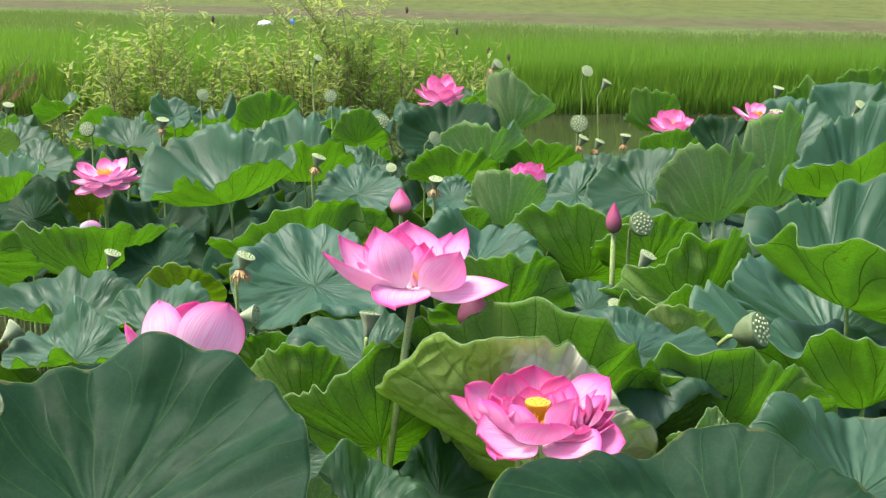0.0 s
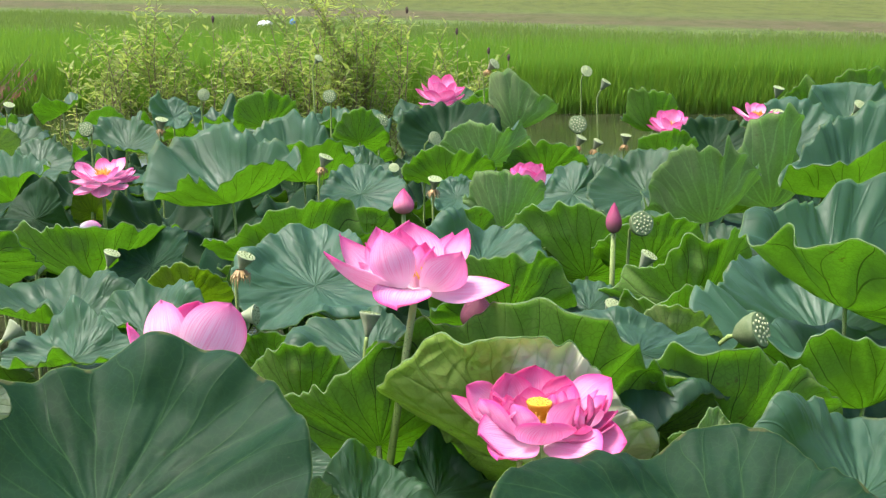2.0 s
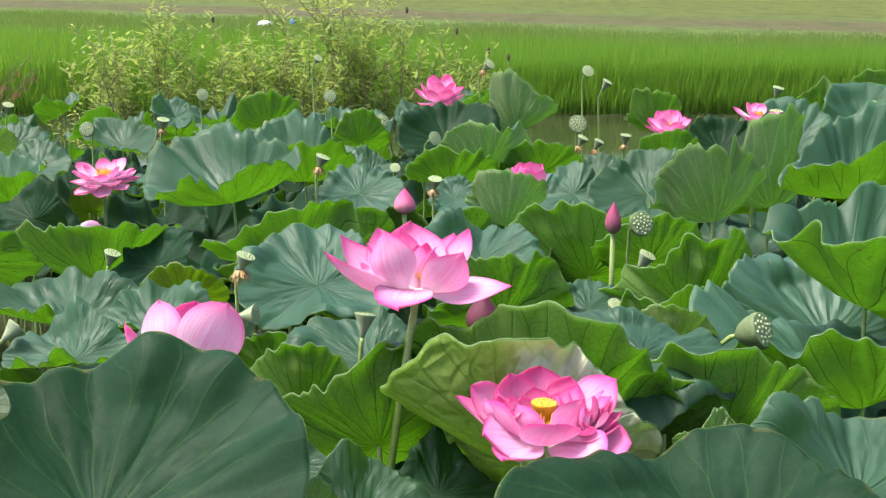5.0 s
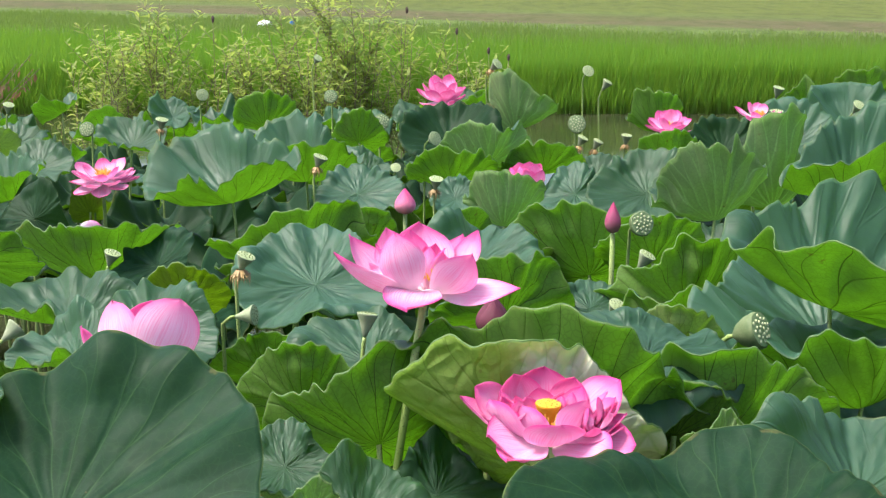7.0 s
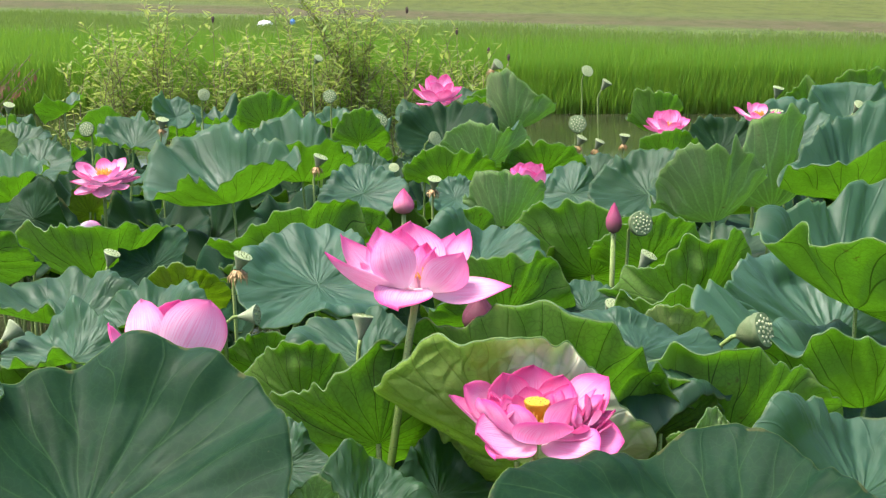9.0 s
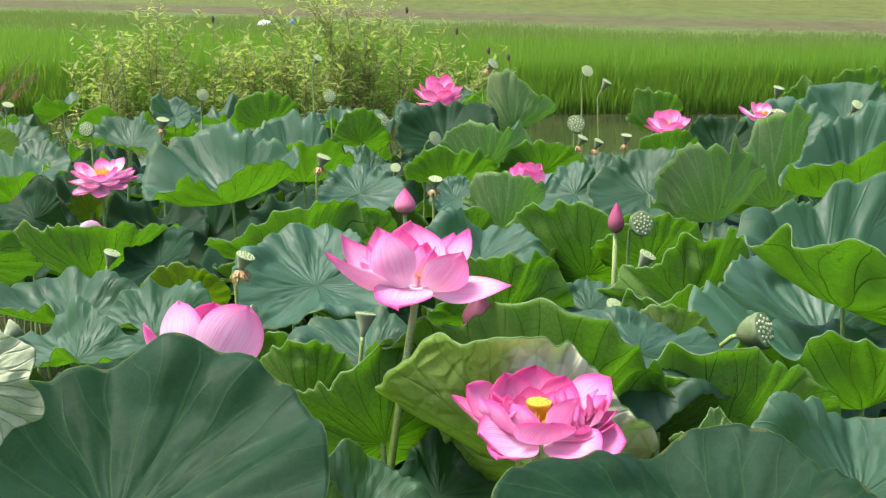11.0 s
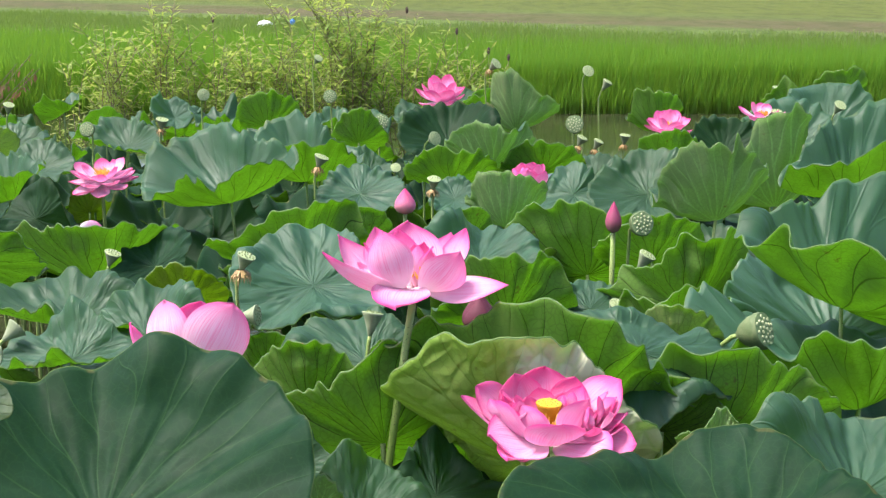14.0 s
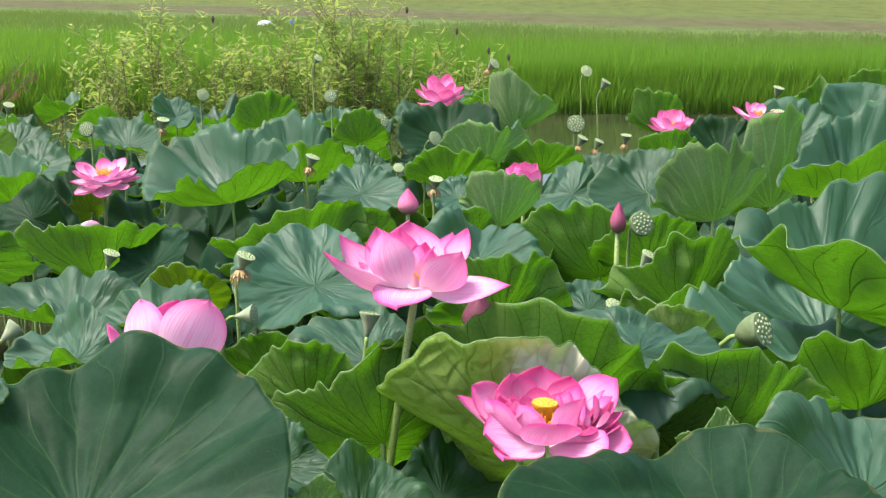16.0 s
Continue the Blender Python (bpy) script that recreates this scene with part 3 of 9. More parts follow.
def open_flower(name, x, y, z, size, label, material, rings, seed=0, lean=(0.0, 0.0), pod=True, inner=None):
    """An open lotus: rings of (count, rise in degrees, share of size), then pod and stamens."""
    rng = np.random.default_rng(seed)
    thing = flower_base(name, x, y, z, label)
    tilt = np.array(pose(0, 0, 0, lean[0], lean[1], 0).to_3x3())
    base = np.array((0, 0, z))
    for i, (count, rise, share) in enumerate(rings):
        off = rng.uniform(0, 6.28)
        for k in range(count):
            az = off + k * 2 * np.pi / count + rng.uniform(-0.15, 0.15)
            el = radians(rise + rng.uniform(-8, 8))
            L = size * share * rng.uniform(0.9, 1.06)
            d = np.array((math.cos(az) * math.cos(el), math.sin(az) * math.cos(el), math.sin(el)))
            b = np.array((math.cos(az), math.sin(az), 0)) * 0.012
            mat = inner if inner and i == len(rings) - 1 else material
            petal(thing, base + tilt @ b, base + tilt @ (b + d * L), L * rng.uniform(0.60, 0.72), L * 0.11, mat, 0.4, math.degrees(az), seed * 50 + i * 20 + k, 0.05 * L, point=0.75)
    if pod:
        pod_head(thing, base + tilt @ np.array((0, 0, size * 0.26)), tilt @ np.array((0, 0, 1.0)), size * 0.13, size * 0.22, True, 12)
        stamens(thing, base + tilt @ np.array((0, 0, size * 0.1)), size * 0.07, size * 0.25, 90, seed)
    return thing


def lotus_bud(name, x, y, z, height, width, label, material, face=0.0, bow=(0.0, 0.0)):
    """A closed bud: overlapping petals wrapped to a point."""
    thing = flower_base(name, x, y, z, label, bow)
    for k in range(7):
        az = radians(face) + k * 2.399
        lay = 1.0 - 0.035 * k
        rows, cols = 12, 9
        t = np.linspace(0, 1, rows)[:, None]
        s = np.linspace(-1, 1, cols)[None, :]
        fat = np.sin(np.pi * np.clip(t, 0, 1) ** 0.72) ** 0.85 * (1 - 0.25 * t) + 0.03
        spread = 1.25 * (1 - 0.35 * t) * s
        ang = az + spread
        rad = width / 2 * fat * lay * (1 + 0.04 * np.cos(spread * 1.2))
        hgt = height * (t * (0.86 + 0.14 * lay) - 0.10 * t * s ** 2 * (t > 0.3)) + 0 * s
        pts = np.stack([rad * np.cos(ang), rad * np.sin(ang), z + hgt], -1)
        uv = np.stack([np.broadcast_to((s + 1) / 2, (rows, cols)), np.broadcast_to(t, (rows, cols))], -1)
        mesh_part("petal", grid_mesh("petal", pts, uv, False), material, thing)
    return tagged(thing, label, "lotus bud")


def weed_shrub(name, x, y, height, spread, stems, seed, label, leaf_len=0.098, dense=1.0, lean=0.0):
    """A leafy waterside weed: thin stems with side shoots and narrow pointed leaves."""
    rng = np.random.default_rng(seed)
    thing = new(name)
    thing.location = (x, y, 0.02)
    lv, lf, luv = [], [], []

    def leaf(p, d, L):
        d = d / np.linalg.norm(d)
        side = np.cross(d, (rng.uniform(-0.4, 0.4), rng.uniform(-0.4, 0.4), 1.0))
        side *= L * rng.uniform(0.10, 0.15) / (np.linalg.norm(side) + 1e-9)
        droop = np.array((0, 0, -L * rng.uniform(0.0, 0.28)))
        n = len(lv)
        lv.extend([p, p + d * L * 0.4 + side + droop * 0.1, p + d * L + droop, p + d * L * 0.4 - side + droop * 0.1])
        lf.append((n, n + 1, n + 2, n + 3))
        luv.extend([(0.5, 0.3), (1, 0.6), (0.5, 1), (0, 0.6)])

    for k in range(stems):
        a = rng.uniform(0, 6.28)
        top = np.array((spread * math.cos(a) * rng.uniform(0.2, 1) + lean, spread * 0.7 * math.sin(a) * rng.uniform(0.2, 1), height * rng.uniform(0.6, 1.0)))
        root = np.array((top[0] * 0.25, top[1] * 0.25, 0))
        t = np.linspace(0, 1, 8)[:, None]
        path = root + (top - root) * t + np.sin(np.pi * t) * rng.normal(0, 0.05, 3) * np.array((1, 1, 0.2))
        mesh_part("stem", tube(path, np.linspace(0.006, 0.0018, 8), 5), TWIG, thing)
        shoots = [(path, 0.22)]
        for j in range(int(5 * dense)):
            f = rng.uniform(0.25, 0.9)
            p0 = root + (top - root) * f
            b = rng.uniform(0, 6.28)
            L = height * rng.uniform(0.14, 0.3)
            p1 = p0 + np.array((math.cos(b) * L * 0.7, math.sin(b) * L * 0.7, L * 0.8))
            sp = p0 + (p1 - p0) * np.linspace(0, 1, 4)[:, None]
            mesh_part("shoot", tube(sp, np.linspace(0.003, 0.0012, 4), 4), TWIG, thing)
            shoots.append((sp, 0.05))
        for sp, start in shoots:
            span = np.linalg.norm(sp[-1] - sp[0])
            count = int(span * 40 * dense)
            for j in range(count):
                f = start + (1 - start) * (j + rng.uniform(0, 1)) / max(count, 1)
                i = min(int(f * (len(sp) - 1)), len(sp) - 2)
                g = f * (len(sp) - 1) - i
                p = sp[i] * (1 - g) + sp[i + 1] * g
                b = j * 2.4 + rng.uniform(-0.5, 0.5)
                el = rng.uniform(-0.1, 0.9)
                leaf(p, np.array((math.cos(b) * math.cos(el), math.sin(b) * math.cos(el), math.sin(el))), leaf_len * rng.uniform(0.5, 1.1))
    me = bpy.data.meshes.new("leaves")
    me.from_pydata([tuple(v) for v in lv], [], lf)
    layer = me.uv_layers.new(name="map")
    layer.data.foreach_set("uv", np.array(luv)[np.array(lf).reshape(-1)].reshape(-1))
    tagged(mesh_part("foliage", me, WEED_LEAF, thing, "narrow yellow-green leaves"), kind="stuff")
    return tagged(thing, label, "weed", "weeds along the pond's edge")


def blades(name, where, count, tall, width, material, seed, ground=lambda x, y: 0.0, bend=0.35, tuft=1):
    """Many thin tapering blades as one mesh of stuff. where(rng, n) gives places."""
    rng = np.random.default_rng(seed)
    xy = where(rng, count)
    n = len(xy)
    h = tall * rng.uniform(0.72, 1.12, n)
    az = rng.uniform(0, 6.28, n)
    face = rng.uniform(0, 6.28, n)
    w = np.stack([np.cos(face), np.sin(face), np.zeros(n)], -1) * width / 2
    d = np.stack([np.cos(az), np.sin(az), np.zeros(n)], -1) * (h * rng.uniform(0.05, bend, n))[:, None]
    z0 = ground(xy[:, 0], xy[:, 1]) + np.zeros(n)
    base = np.stack([xy[:, 0], xy[:, 1], z0], -1)
    up = np.array((0, 0, 1.0)) * h[:, None]
    mid = base + up * 0.6 + d * 0.35
    top = base + up + d
    verts = np.stack([base - w * 0.6, base + w * 0.6, mid + w, mid - w, top], 1).reshape(-1, 3)
    k = np.arange(n)[:, None] * 5
    quads = k + np.array((0, 1, 2, 3))
    tris = k + np.array((3, 2, 4))
    me = bpy.data.meshes.new(name)
    me.from_pydata(verts.tolist(), [], quads.tolist() + tris.tolist())
    layer = me.uv_layers.new(name="map")
    vv = np.tile(np.array([(0, 0), (1, 0), (1, 0.6), (0, 0.6), (0.5, 1)]), (n, 1))
    order = np.concatenate([quads.reshape(-1), tris.reshape(-1)])
    layer.data.foreach_set("uv", vv[order].reshape(-1))
    me.materials.append(material)
    return new(name, me)


# ---- the setting: pond, rice field, meadow ----
def land_height(x, y):
    """The near bank, the pond bed, then a low bank with the rice field, a levee and the meadow beyond."""
    s = y + 0.37 * x
    bank = np.clip((y - 14.0) / 0.25, 0, 1)
    levee = np.exp(-((y + 0.58 * x - 32.0) / 1.8) ** 2)
    near = np.clip((0.75 - y) / 0.5, 0, 1)
    return -0.35 + 0.5 * near + 0.37 * bank + 0.06 * levee * (y > 14.0)


def make_ground():
    ys = np.concatenate([np.linspace(-40, -2, 8), np.linspace(-1, 2, 13), np.linspace(3, 13, 6), np.linspace(13.8, 42, 80), np.geomspace(43, 3000, 28)])
    xs = np.concatenate([-np.geomspace(3000, 14, 20), np.linspace(-13, 13, 40), np.geomspace(14, 3000, 20)])
    gx, gy = np.meshgrid(xs, ys)
    pts = np.stack([gx, gy, land_height(gx, gy)], -1)
    me = grid_mesh("ground", pts, None, False)
    me.materials.append(GROUND)
    tagged(new("ground", me), "grassy field with dry tan strips behind the pond", "ground", kind="structure")


make_ground()
bm = bmesh.new()
bmesh.ops.create_grid(bm, x_segments=2, y_segments=2, size=1)
for v in bm.verts:
    v.co = Vector((v.co.x * 40, 14.02 if v.co.y > 0.5 else -30 + (v.co.y + 1) * 20, 0.0))
me = bpy.data.meshes.new("water")
bm.to_mesh(me)
bm.free()
me.materials.append(WATER)
tagged(new("water", me), "dark still pond water between the lotus stalks", "water", kind="structure")


def rice_place(rng, n):
    # planted in clumps along rows, thinner with distance
    y = 14.2 + (rng.uniform(0, 1, n) ** 1.25) * 9.5
    x = rng.uniform(-1, 1, n) * (3.0 + y * 0.40)
    y = np.round(y / 0.22) * 0.22 + rng.normal(0, 0.045, n)
    x = np.round(x / 0.17) * 0.17 + rng.normal(0, 0.04, n)
    keep = (y + 0.37 * x < 18.6 + 0.25 * np.sin(x * 1.3)) & (y > 14.05)
    return np.stack([x, y], -1)[keep]


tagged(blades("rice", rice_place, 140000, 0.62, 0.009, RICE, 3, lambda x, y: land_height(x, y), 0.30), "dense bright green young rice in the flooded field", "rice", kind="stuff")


def rice_edge(rng, n):
    return np.stack([rng.uniform(-9, 9, n), 14.08 + rng.uniform(0, 1, n) ** 2 * 0.8], -1)


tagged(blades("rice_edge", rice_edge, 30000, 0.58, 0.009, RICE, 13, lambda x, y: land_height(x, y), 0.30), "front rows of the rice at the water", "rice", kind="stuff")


def levee_place(rng, n):
    x = rng.uniform(-15, 17, n)
    y = 28.3 - 0.58 * x + rng.normal(0, 2.4, n)
    return np.stack([x, y], -1)[(y + 0.37 * x > 19.0) & (y + 0.58 * x < 30.0 + 0.6 * np.sin(x) + rng.normal(0, 0.7, n))]


tagged(blades("levee_grass", levee_place, 90000, 0.15, 0.010, LEVEE_GRASS, 4, land_height, 0.6), "rough grass on the low levee", "grass", kind="stuff")


# ---- lotus leaves, the nearest ones first ----
leaf_1 = lotus_leaf("lotus_leaf", -0.44, 1.526, 0.986, 0.28, 21.061, 3.788, 0.349,
    (-0.015, -0.101, 0.012, 0.041, -0.037, 0.003, 0.006, -0.003),
    (0.01, -0.013, -0.039, 0.024, 0.004, -0.028, 0.015, 0.03, -0.023, 0.01, -0.002, 0, -0.012, 0.007, -0.004, -0.004, -0.009, 0.013, -0.021, -0.01, 0.003, 0.005),
    "very large dark blue-green lotus leaf with radiating veins", upper=LEAF_DARK, seed=0, segs=120, fine=0.55)
leaf_2 = lotus_leaf("lotus_leaf", 0.332, 1.395, 1.007, 0.246, 11.83, 2.472, 0.168,
    (-0.079, -0.168, 0.01, -0.045, -0.025, -0.042, 0.03, -0.061),
    (0.027, 0.055, -0.025, 0.02, -0.004, 0, 0.009, 0.018, -0.01, 0.018, -0.009, 0.006, -0.004, 0, 0.003, 0.011, -0.008, 0.007, 0.004, 0.007, 0.012, 0.017),
    "large dark blue-green lotus leaf under an open flower", upper=LEAF_DARK, seed=1, segs=120, fine=0.55)
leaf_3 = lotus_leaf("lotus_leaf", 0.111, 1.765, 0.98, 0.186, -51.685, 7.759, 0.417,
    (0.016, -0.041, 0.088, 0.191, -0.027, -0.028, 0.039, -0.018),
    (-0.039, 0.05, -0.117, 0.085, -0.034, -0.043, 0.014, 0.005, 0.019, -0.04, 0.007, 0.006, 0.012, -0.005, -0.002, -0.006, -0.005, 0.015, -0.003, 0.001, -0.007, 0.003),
    "pale yellow-green lotus leaf standing upright behind a flower", under=SUNLIT_UNDER, seed=2, segs=120)
leaf_4 = lotus_leaf("lotus_leaf", 0.129, 1.871, 0.96, 0.246, -50.594, 15.338, 0.386,
    (-0.006, 0.06, 0.02, -0.029, 0.003, 0.035, 0.09, -0.005),
    (0.019, 0.011, 0.035, -0.019, 0.014, -0.003, 0.011, 0.013, 0.021, 0.01, 0.012, 0, 0.005, 0, 0.004, 0.004, 0.003, -0.011, -0.018, -0.004, -0.001, -0.023),
    "green lotus leaf with a wavy rim, its light underside showing", seed=3, segs=120)
leaf_5 = lotus_leaf("lotus_leaf", 0.309, 1.944, 1.085, 0.159, 18.306, 12.03, -0.09,
    (-0.088, -0.001, 0.032, 0.086, 0.019, 0.011, 0.038, -0.043),
    (0.097, -0.027, -0.039, 0.006, -0.022, 0.028, -0.028, 0.029, -0.011, -0.001, 0.009, -0.002, 0.009, 0, 0.011, -0.002, 0.008, 0.002, 0.003, 0, 0.003, 0.005),
    "dark blue-green lotus leaf drooping to one side", seed=4, segs=120)
leaf_6 = lotus_leaf("lotus_leaf", 0.453, 1.97, 0.92, 0.206, -57.16, 2.081, 0.264,
    (-0.047, 0.07, 0.018, 0.082, 0.039, 0.025, 0.014, -0.007),
    (0.055, -0.063, -0.004, -0.025, 0, 0.002, 0.004, -0.001, -0.001, 0.002, 0.003, 0.008, 0.013, 0.005, 0.013, -0.007, 0.003, -0.01, -0.002, -0.003, 0.006, 0.002),
    "green lotus leaf with a wavy rim, its light underside showing", seed=5, segs=120)
leaf_7 = lotus_leaf("lotus_leaf", 0.572, 1.624, 0.983, 0.167, 32.726, 10.379, 0.175,
    (0.016, -0.055, 0.038, 0.031, -0.027, 0.008, 0.009, -0.017),
    (0.146, -0.115, 0.026, 0.097, -0.039, -0.009, 0.007, -0.006, -0.002, -0.003, 0.007, 0.003, -0.009, 0.006, -0.001, -0.011, 0.009, 0.004, -0.005, 0.003, 0.004, -0.003),
    "blue-green lotus leaf with a wavy rim, upper face showing", seed=6, segs=120)
leaf_8 = lotus_leaf("lotus_leaf", 0.818, 2.533, 0.999, 0.308, 3.688, 23.449, 0.429,
    (0.124, -0.19, -0.048, 0.075, 0.024, 0.037, 0.073, -0.046),
    (-0.249, -0.013, -0.036, -0.026, 0.019, -0.046, 0.03, 0.013, -0.004, 0.007, -0.012, 0.007, 0.003, -0.013, 0.002, 0.015, 0.004, -0.023, -0.008, 0.017, -0.004, 0.028),
    "very large folded lotus leaf, green outside and blue-green inside", seed=7, segs=120)
leaf_9 = lotus_leaf("lotus_leaf", 0.827, 2.659, 0.886, 0.268, 33.602, 8.385, 0.162,
    (0.017, -0.021, 0.001, 0.016, 0.002, -0.006, -0.008, 0.014),
    (0.104, 0.039, -0.051, 0.013, 0.004, -0.013, 0.01, -0.005, -0.005, 0.015, -0.002, -0.012, 0.005, 0.008, -0.003, -0.006, 0.002, 0.006, -0.004, -0.008, 0.008, 0.007),
    "blue-green lotus leaf with a wavy rim, upper face showing", seed=8, segs=120, upper=LEAF_PALE, fine=1.6)
leaf_10 = lotus_leaf("lotus_leaf", 0.78, 2.267, 0.878, 0.287, -16.277, -9.474, 0.633,
    (0.164, 0.021, 0.138, 0.079, -0.054, -0.059, -0.015, -0.023),
    (0.122, -0.137, 0.014, 0.036, 0.015, -0.006, 0.014, 0.056, -0.007, -0.018, -0.002, -0.008, -0.02, -0.004, 0.006, 0.01, 0.019, 0.002, 0.002, -0.019, -0.008, 0.002),
    "large bowl-shaped lotus leaf, blue-green inside and light green outside", seed=9, segs=120, upper=LEAF_PALE)
leaf_11 = lotus_leaf("lotus_leaf", 0.55, 2.784, 0.918, 0.196, -56.605, -12.048, 0.419,
    (0.01, 0.255, -0.068, -0.085, -0.048, 0.062, -0.004, -0.032),
    (0.13, -0.075, 0.01, -0.083, 0.004, -0.016, 0.004, -0.037, -0.037, -0.012, -0.006, 0.027, 0.018, 0.001, 0.002, -0.005, 0.003, -0.009, -0.011, 0.003, 0.022, -0.002),
    "green lotus leaf with a wavy rim, its light underside showing", seed=10, segs=120)
leaf_12 = lotus_leaf("lotus_leaf", 0.456, 2.466, 0.935, 0.151, -53.24, -1.361, 0.308,
    (0.04, 0.183, -0.025, 0, 0.037, 0.061, 0.019, -0.028),
    (0.022, -0.007, -0.017, -0.065, -0.051, 0.048, 0.056, 0.01, -0.019, -0.038, -0.012, 0.023, 0.012, -0.002, -0.002, 0.003, 0.008, -0.005, -0.005, -0.002, 0.007, -0.005),
    "green lotus leaf with a wavy rim, its light underside showing", seed=11, segs=120)
leaf_12b = lotus_leaf("lotus_leaf", 0.435, 2.321, 0.975, 0.101, -51.622, 7.354, 0.324,
    (-0.02, 0.132, -0.01, 0.009, -0.002, 0.045, 0.023, -0.005),
    (-0.008, -0.042, 0.016, -0.008, -0.019, -0.024, -0.01, 0.019, 0.011, -0.001, -0.005, 0.001, 0.009, 0.004, 0, -0.009, -0.004, 0.003, 0.003, -0.003, -0.007, 0),
    "small pale green lotus leaf with a curled rim", under=PALE_UNDER, seed=12, segs=120)
leaf_13 = lotus_leaf("lotus_leaf", -0.281, 2.696, 1, 0.172, 23.241, 0.542, 0.186,
    (-0.048, -0.045, -0.044, -0.097, -0.018, -0.086, 0.001, -0.011),
    (-0.02, -0.085, -0.094, 0.026, 0.031, -0.011, -0.005, -0.057, 0.014, -0.04, 0.014, 0.019, 0.012, 0.001, 0.012, 0.01, -0.007, 0, -0.004, 0.002, -0.002, 0.01),
    "blue-green lotus leaf facing outwards with veins from its centre", seed=13, segs=120)
leaf_14a = lotus_leaf("lotus_leaf", -0.657, 2.17, 1.002, 0.115, 7.59, -6.158, 0.279,
    (0.035, 0.013, 0.131, -0.185, 0.015, -0.02, 0.041, 0.013),
    (-0.209, -0.029, -0.048, -0.053, 0.036, -0.02, 0.028, -0.01, -0.053, -0.055, 0.028, 0.011, 0.025, 0.018, -0.002, 0, 0.002, 0.001, -0.018, 0.002, 0.007, 0.016),
    "large bowl-shaped lotus leaf, blue-green inside and light green outside", seed=14, segs=120)
leaf_14b = lotus_leaf("lotus_leaf", -0.769, 2.539, 0.961, 0.192, 0.002, 3.193, 0.292,
    (0.029, 0.036, 0.188, -0.178, -0.007, -0.015, 0.004, 0.066),
    (-0.031, 0.044, -0.023, -0.012, 0.032, -0.017, 0.016, -0.01, -0.009, -0.011, 0.008, 0.032, -0.004, 0, -0.005, -0.017, -0.002, 0.005, 0.002, -0.003, -0.001, 0.012),
    "large bowl-shaped lotus leaf, blue-green inside and light green outside", seed=15, segs=120)
leaf_14c = lotus_leaf("lotus_leaf", -0.571, 2.378, 0.985, 0.149, 23.637, -4.481, 0.166,
    (-0.037, -0.165, -0.041, 0.004, -0.022, -0.054, 0.005, 0.006),
    (0, 0.114, 0.007, 0.018, -0.031, 0.047, -0.031, -0.023, 0.011, -0.006, -0.004, 0.003, -0.001, -0.001, -0.007, 0.001, -0.002, -0.011, 0.008, -0.001, -0.003, 0.003),
    "blue-green lotus leaf with a wavy rim, upper face showing", seed=16, segs=120)
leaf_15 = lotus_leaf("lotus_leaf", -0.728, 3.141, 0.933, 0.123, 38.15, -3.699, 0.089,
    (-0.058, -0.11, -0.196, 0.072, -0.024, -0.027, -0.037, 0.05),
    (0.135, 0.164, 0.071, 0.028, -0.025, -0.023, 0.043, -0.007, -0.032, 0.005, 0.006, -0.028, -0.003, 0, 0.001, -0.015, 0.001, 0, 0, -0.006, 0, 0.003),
    "dark blue-green lotus leaf in the shade of others", upper=LEAF_DARK, seed=17, segs=120)
leaf_16 = lotus_leaf("lotus_leaf", -0.891, 3.213, 0.884, 0.204, -28.681, -4.263, 0.51,
    (-0.008, 0.149, 0.018, -0.026, -0.041, 0.043, 0.044, 0.025),
    (0.08, 0.051, 0.009, -0.028, 0.01, 0.013, 0.002, -0.009, 0.005, 0.014, 0.014, -0.01, -0.007, -0.003, 0.006, 0.002, -0.001, -0.006, -0.005, 0.004, 0.016, 0.01),
    "green lotus leaf with a wavy rim, its light underside showing", seed=18, segs=120)
leaf_17 = lotus_leaf("lotus_leaf", -1.076, 2.817, 1.031, 0.156, -49.036, 36.236, 0.223,
    (-0.087, -0.065, -0.055, -0.081, -0.017, -0.047, -0.001, -0.026),
    (0.064, -0.05, 0.015, -0.045, -0.001, -0.016, 0.006, -0.002, 0.008, -0.005, 0, -0.007, -0.006, -0.001, -0.003, 0.006, 0.005, 0.006, 0.007, -0.001, 0.001, -0.006),
    "green lotus leaf with a wavy rim, its light underside showing", seed=19, segs=120)
leaf_18 = lotus_leaf("lotus_leaf", -0.692, 4.15, 0.91, 0.235, 14.718, -11.494, 0.623,
    (-0.027, 0.067, 0.094, -0.198, -0.017, 0, 0.037, 0.055),
    (-0.14, -0.071, -0.011, 0.001, -0.066, -0.012, 0.025, 0.069, -0.004, 0.012, 0.012, -0.016, 0.005, 0.013, -0.002, 0.004, 0.008, -0.003, 0.013, 0, 0.009, 0.008),
    "large bowl-shaped lotus leaf, blue-green inside and light green outside", seed=20, segs=80, fine=1.5)
leaf_19 = lotus_leaf("lotus_leaf", -0.405, 3.37, 0.893, 0.218, -39.842, -4.124, 0.278,
    (-0.037, 0.136, 0.06, 0.013, -0.014, 0.005, 0.019, 0.013),
    (-0.003, -0.168, -0.038, -0.005, -0.006, -0.024, -0.031, -0.005, -0.011, 0.017, 0.002, 0.007, -0.002, 0.008, 0.008, 0.009, 0.008, 0, 0.011, 0.004, 0.023, -0.017),
    "green lotus leaf with a wavy rim, its light underside showing", seed=21, segs=120)
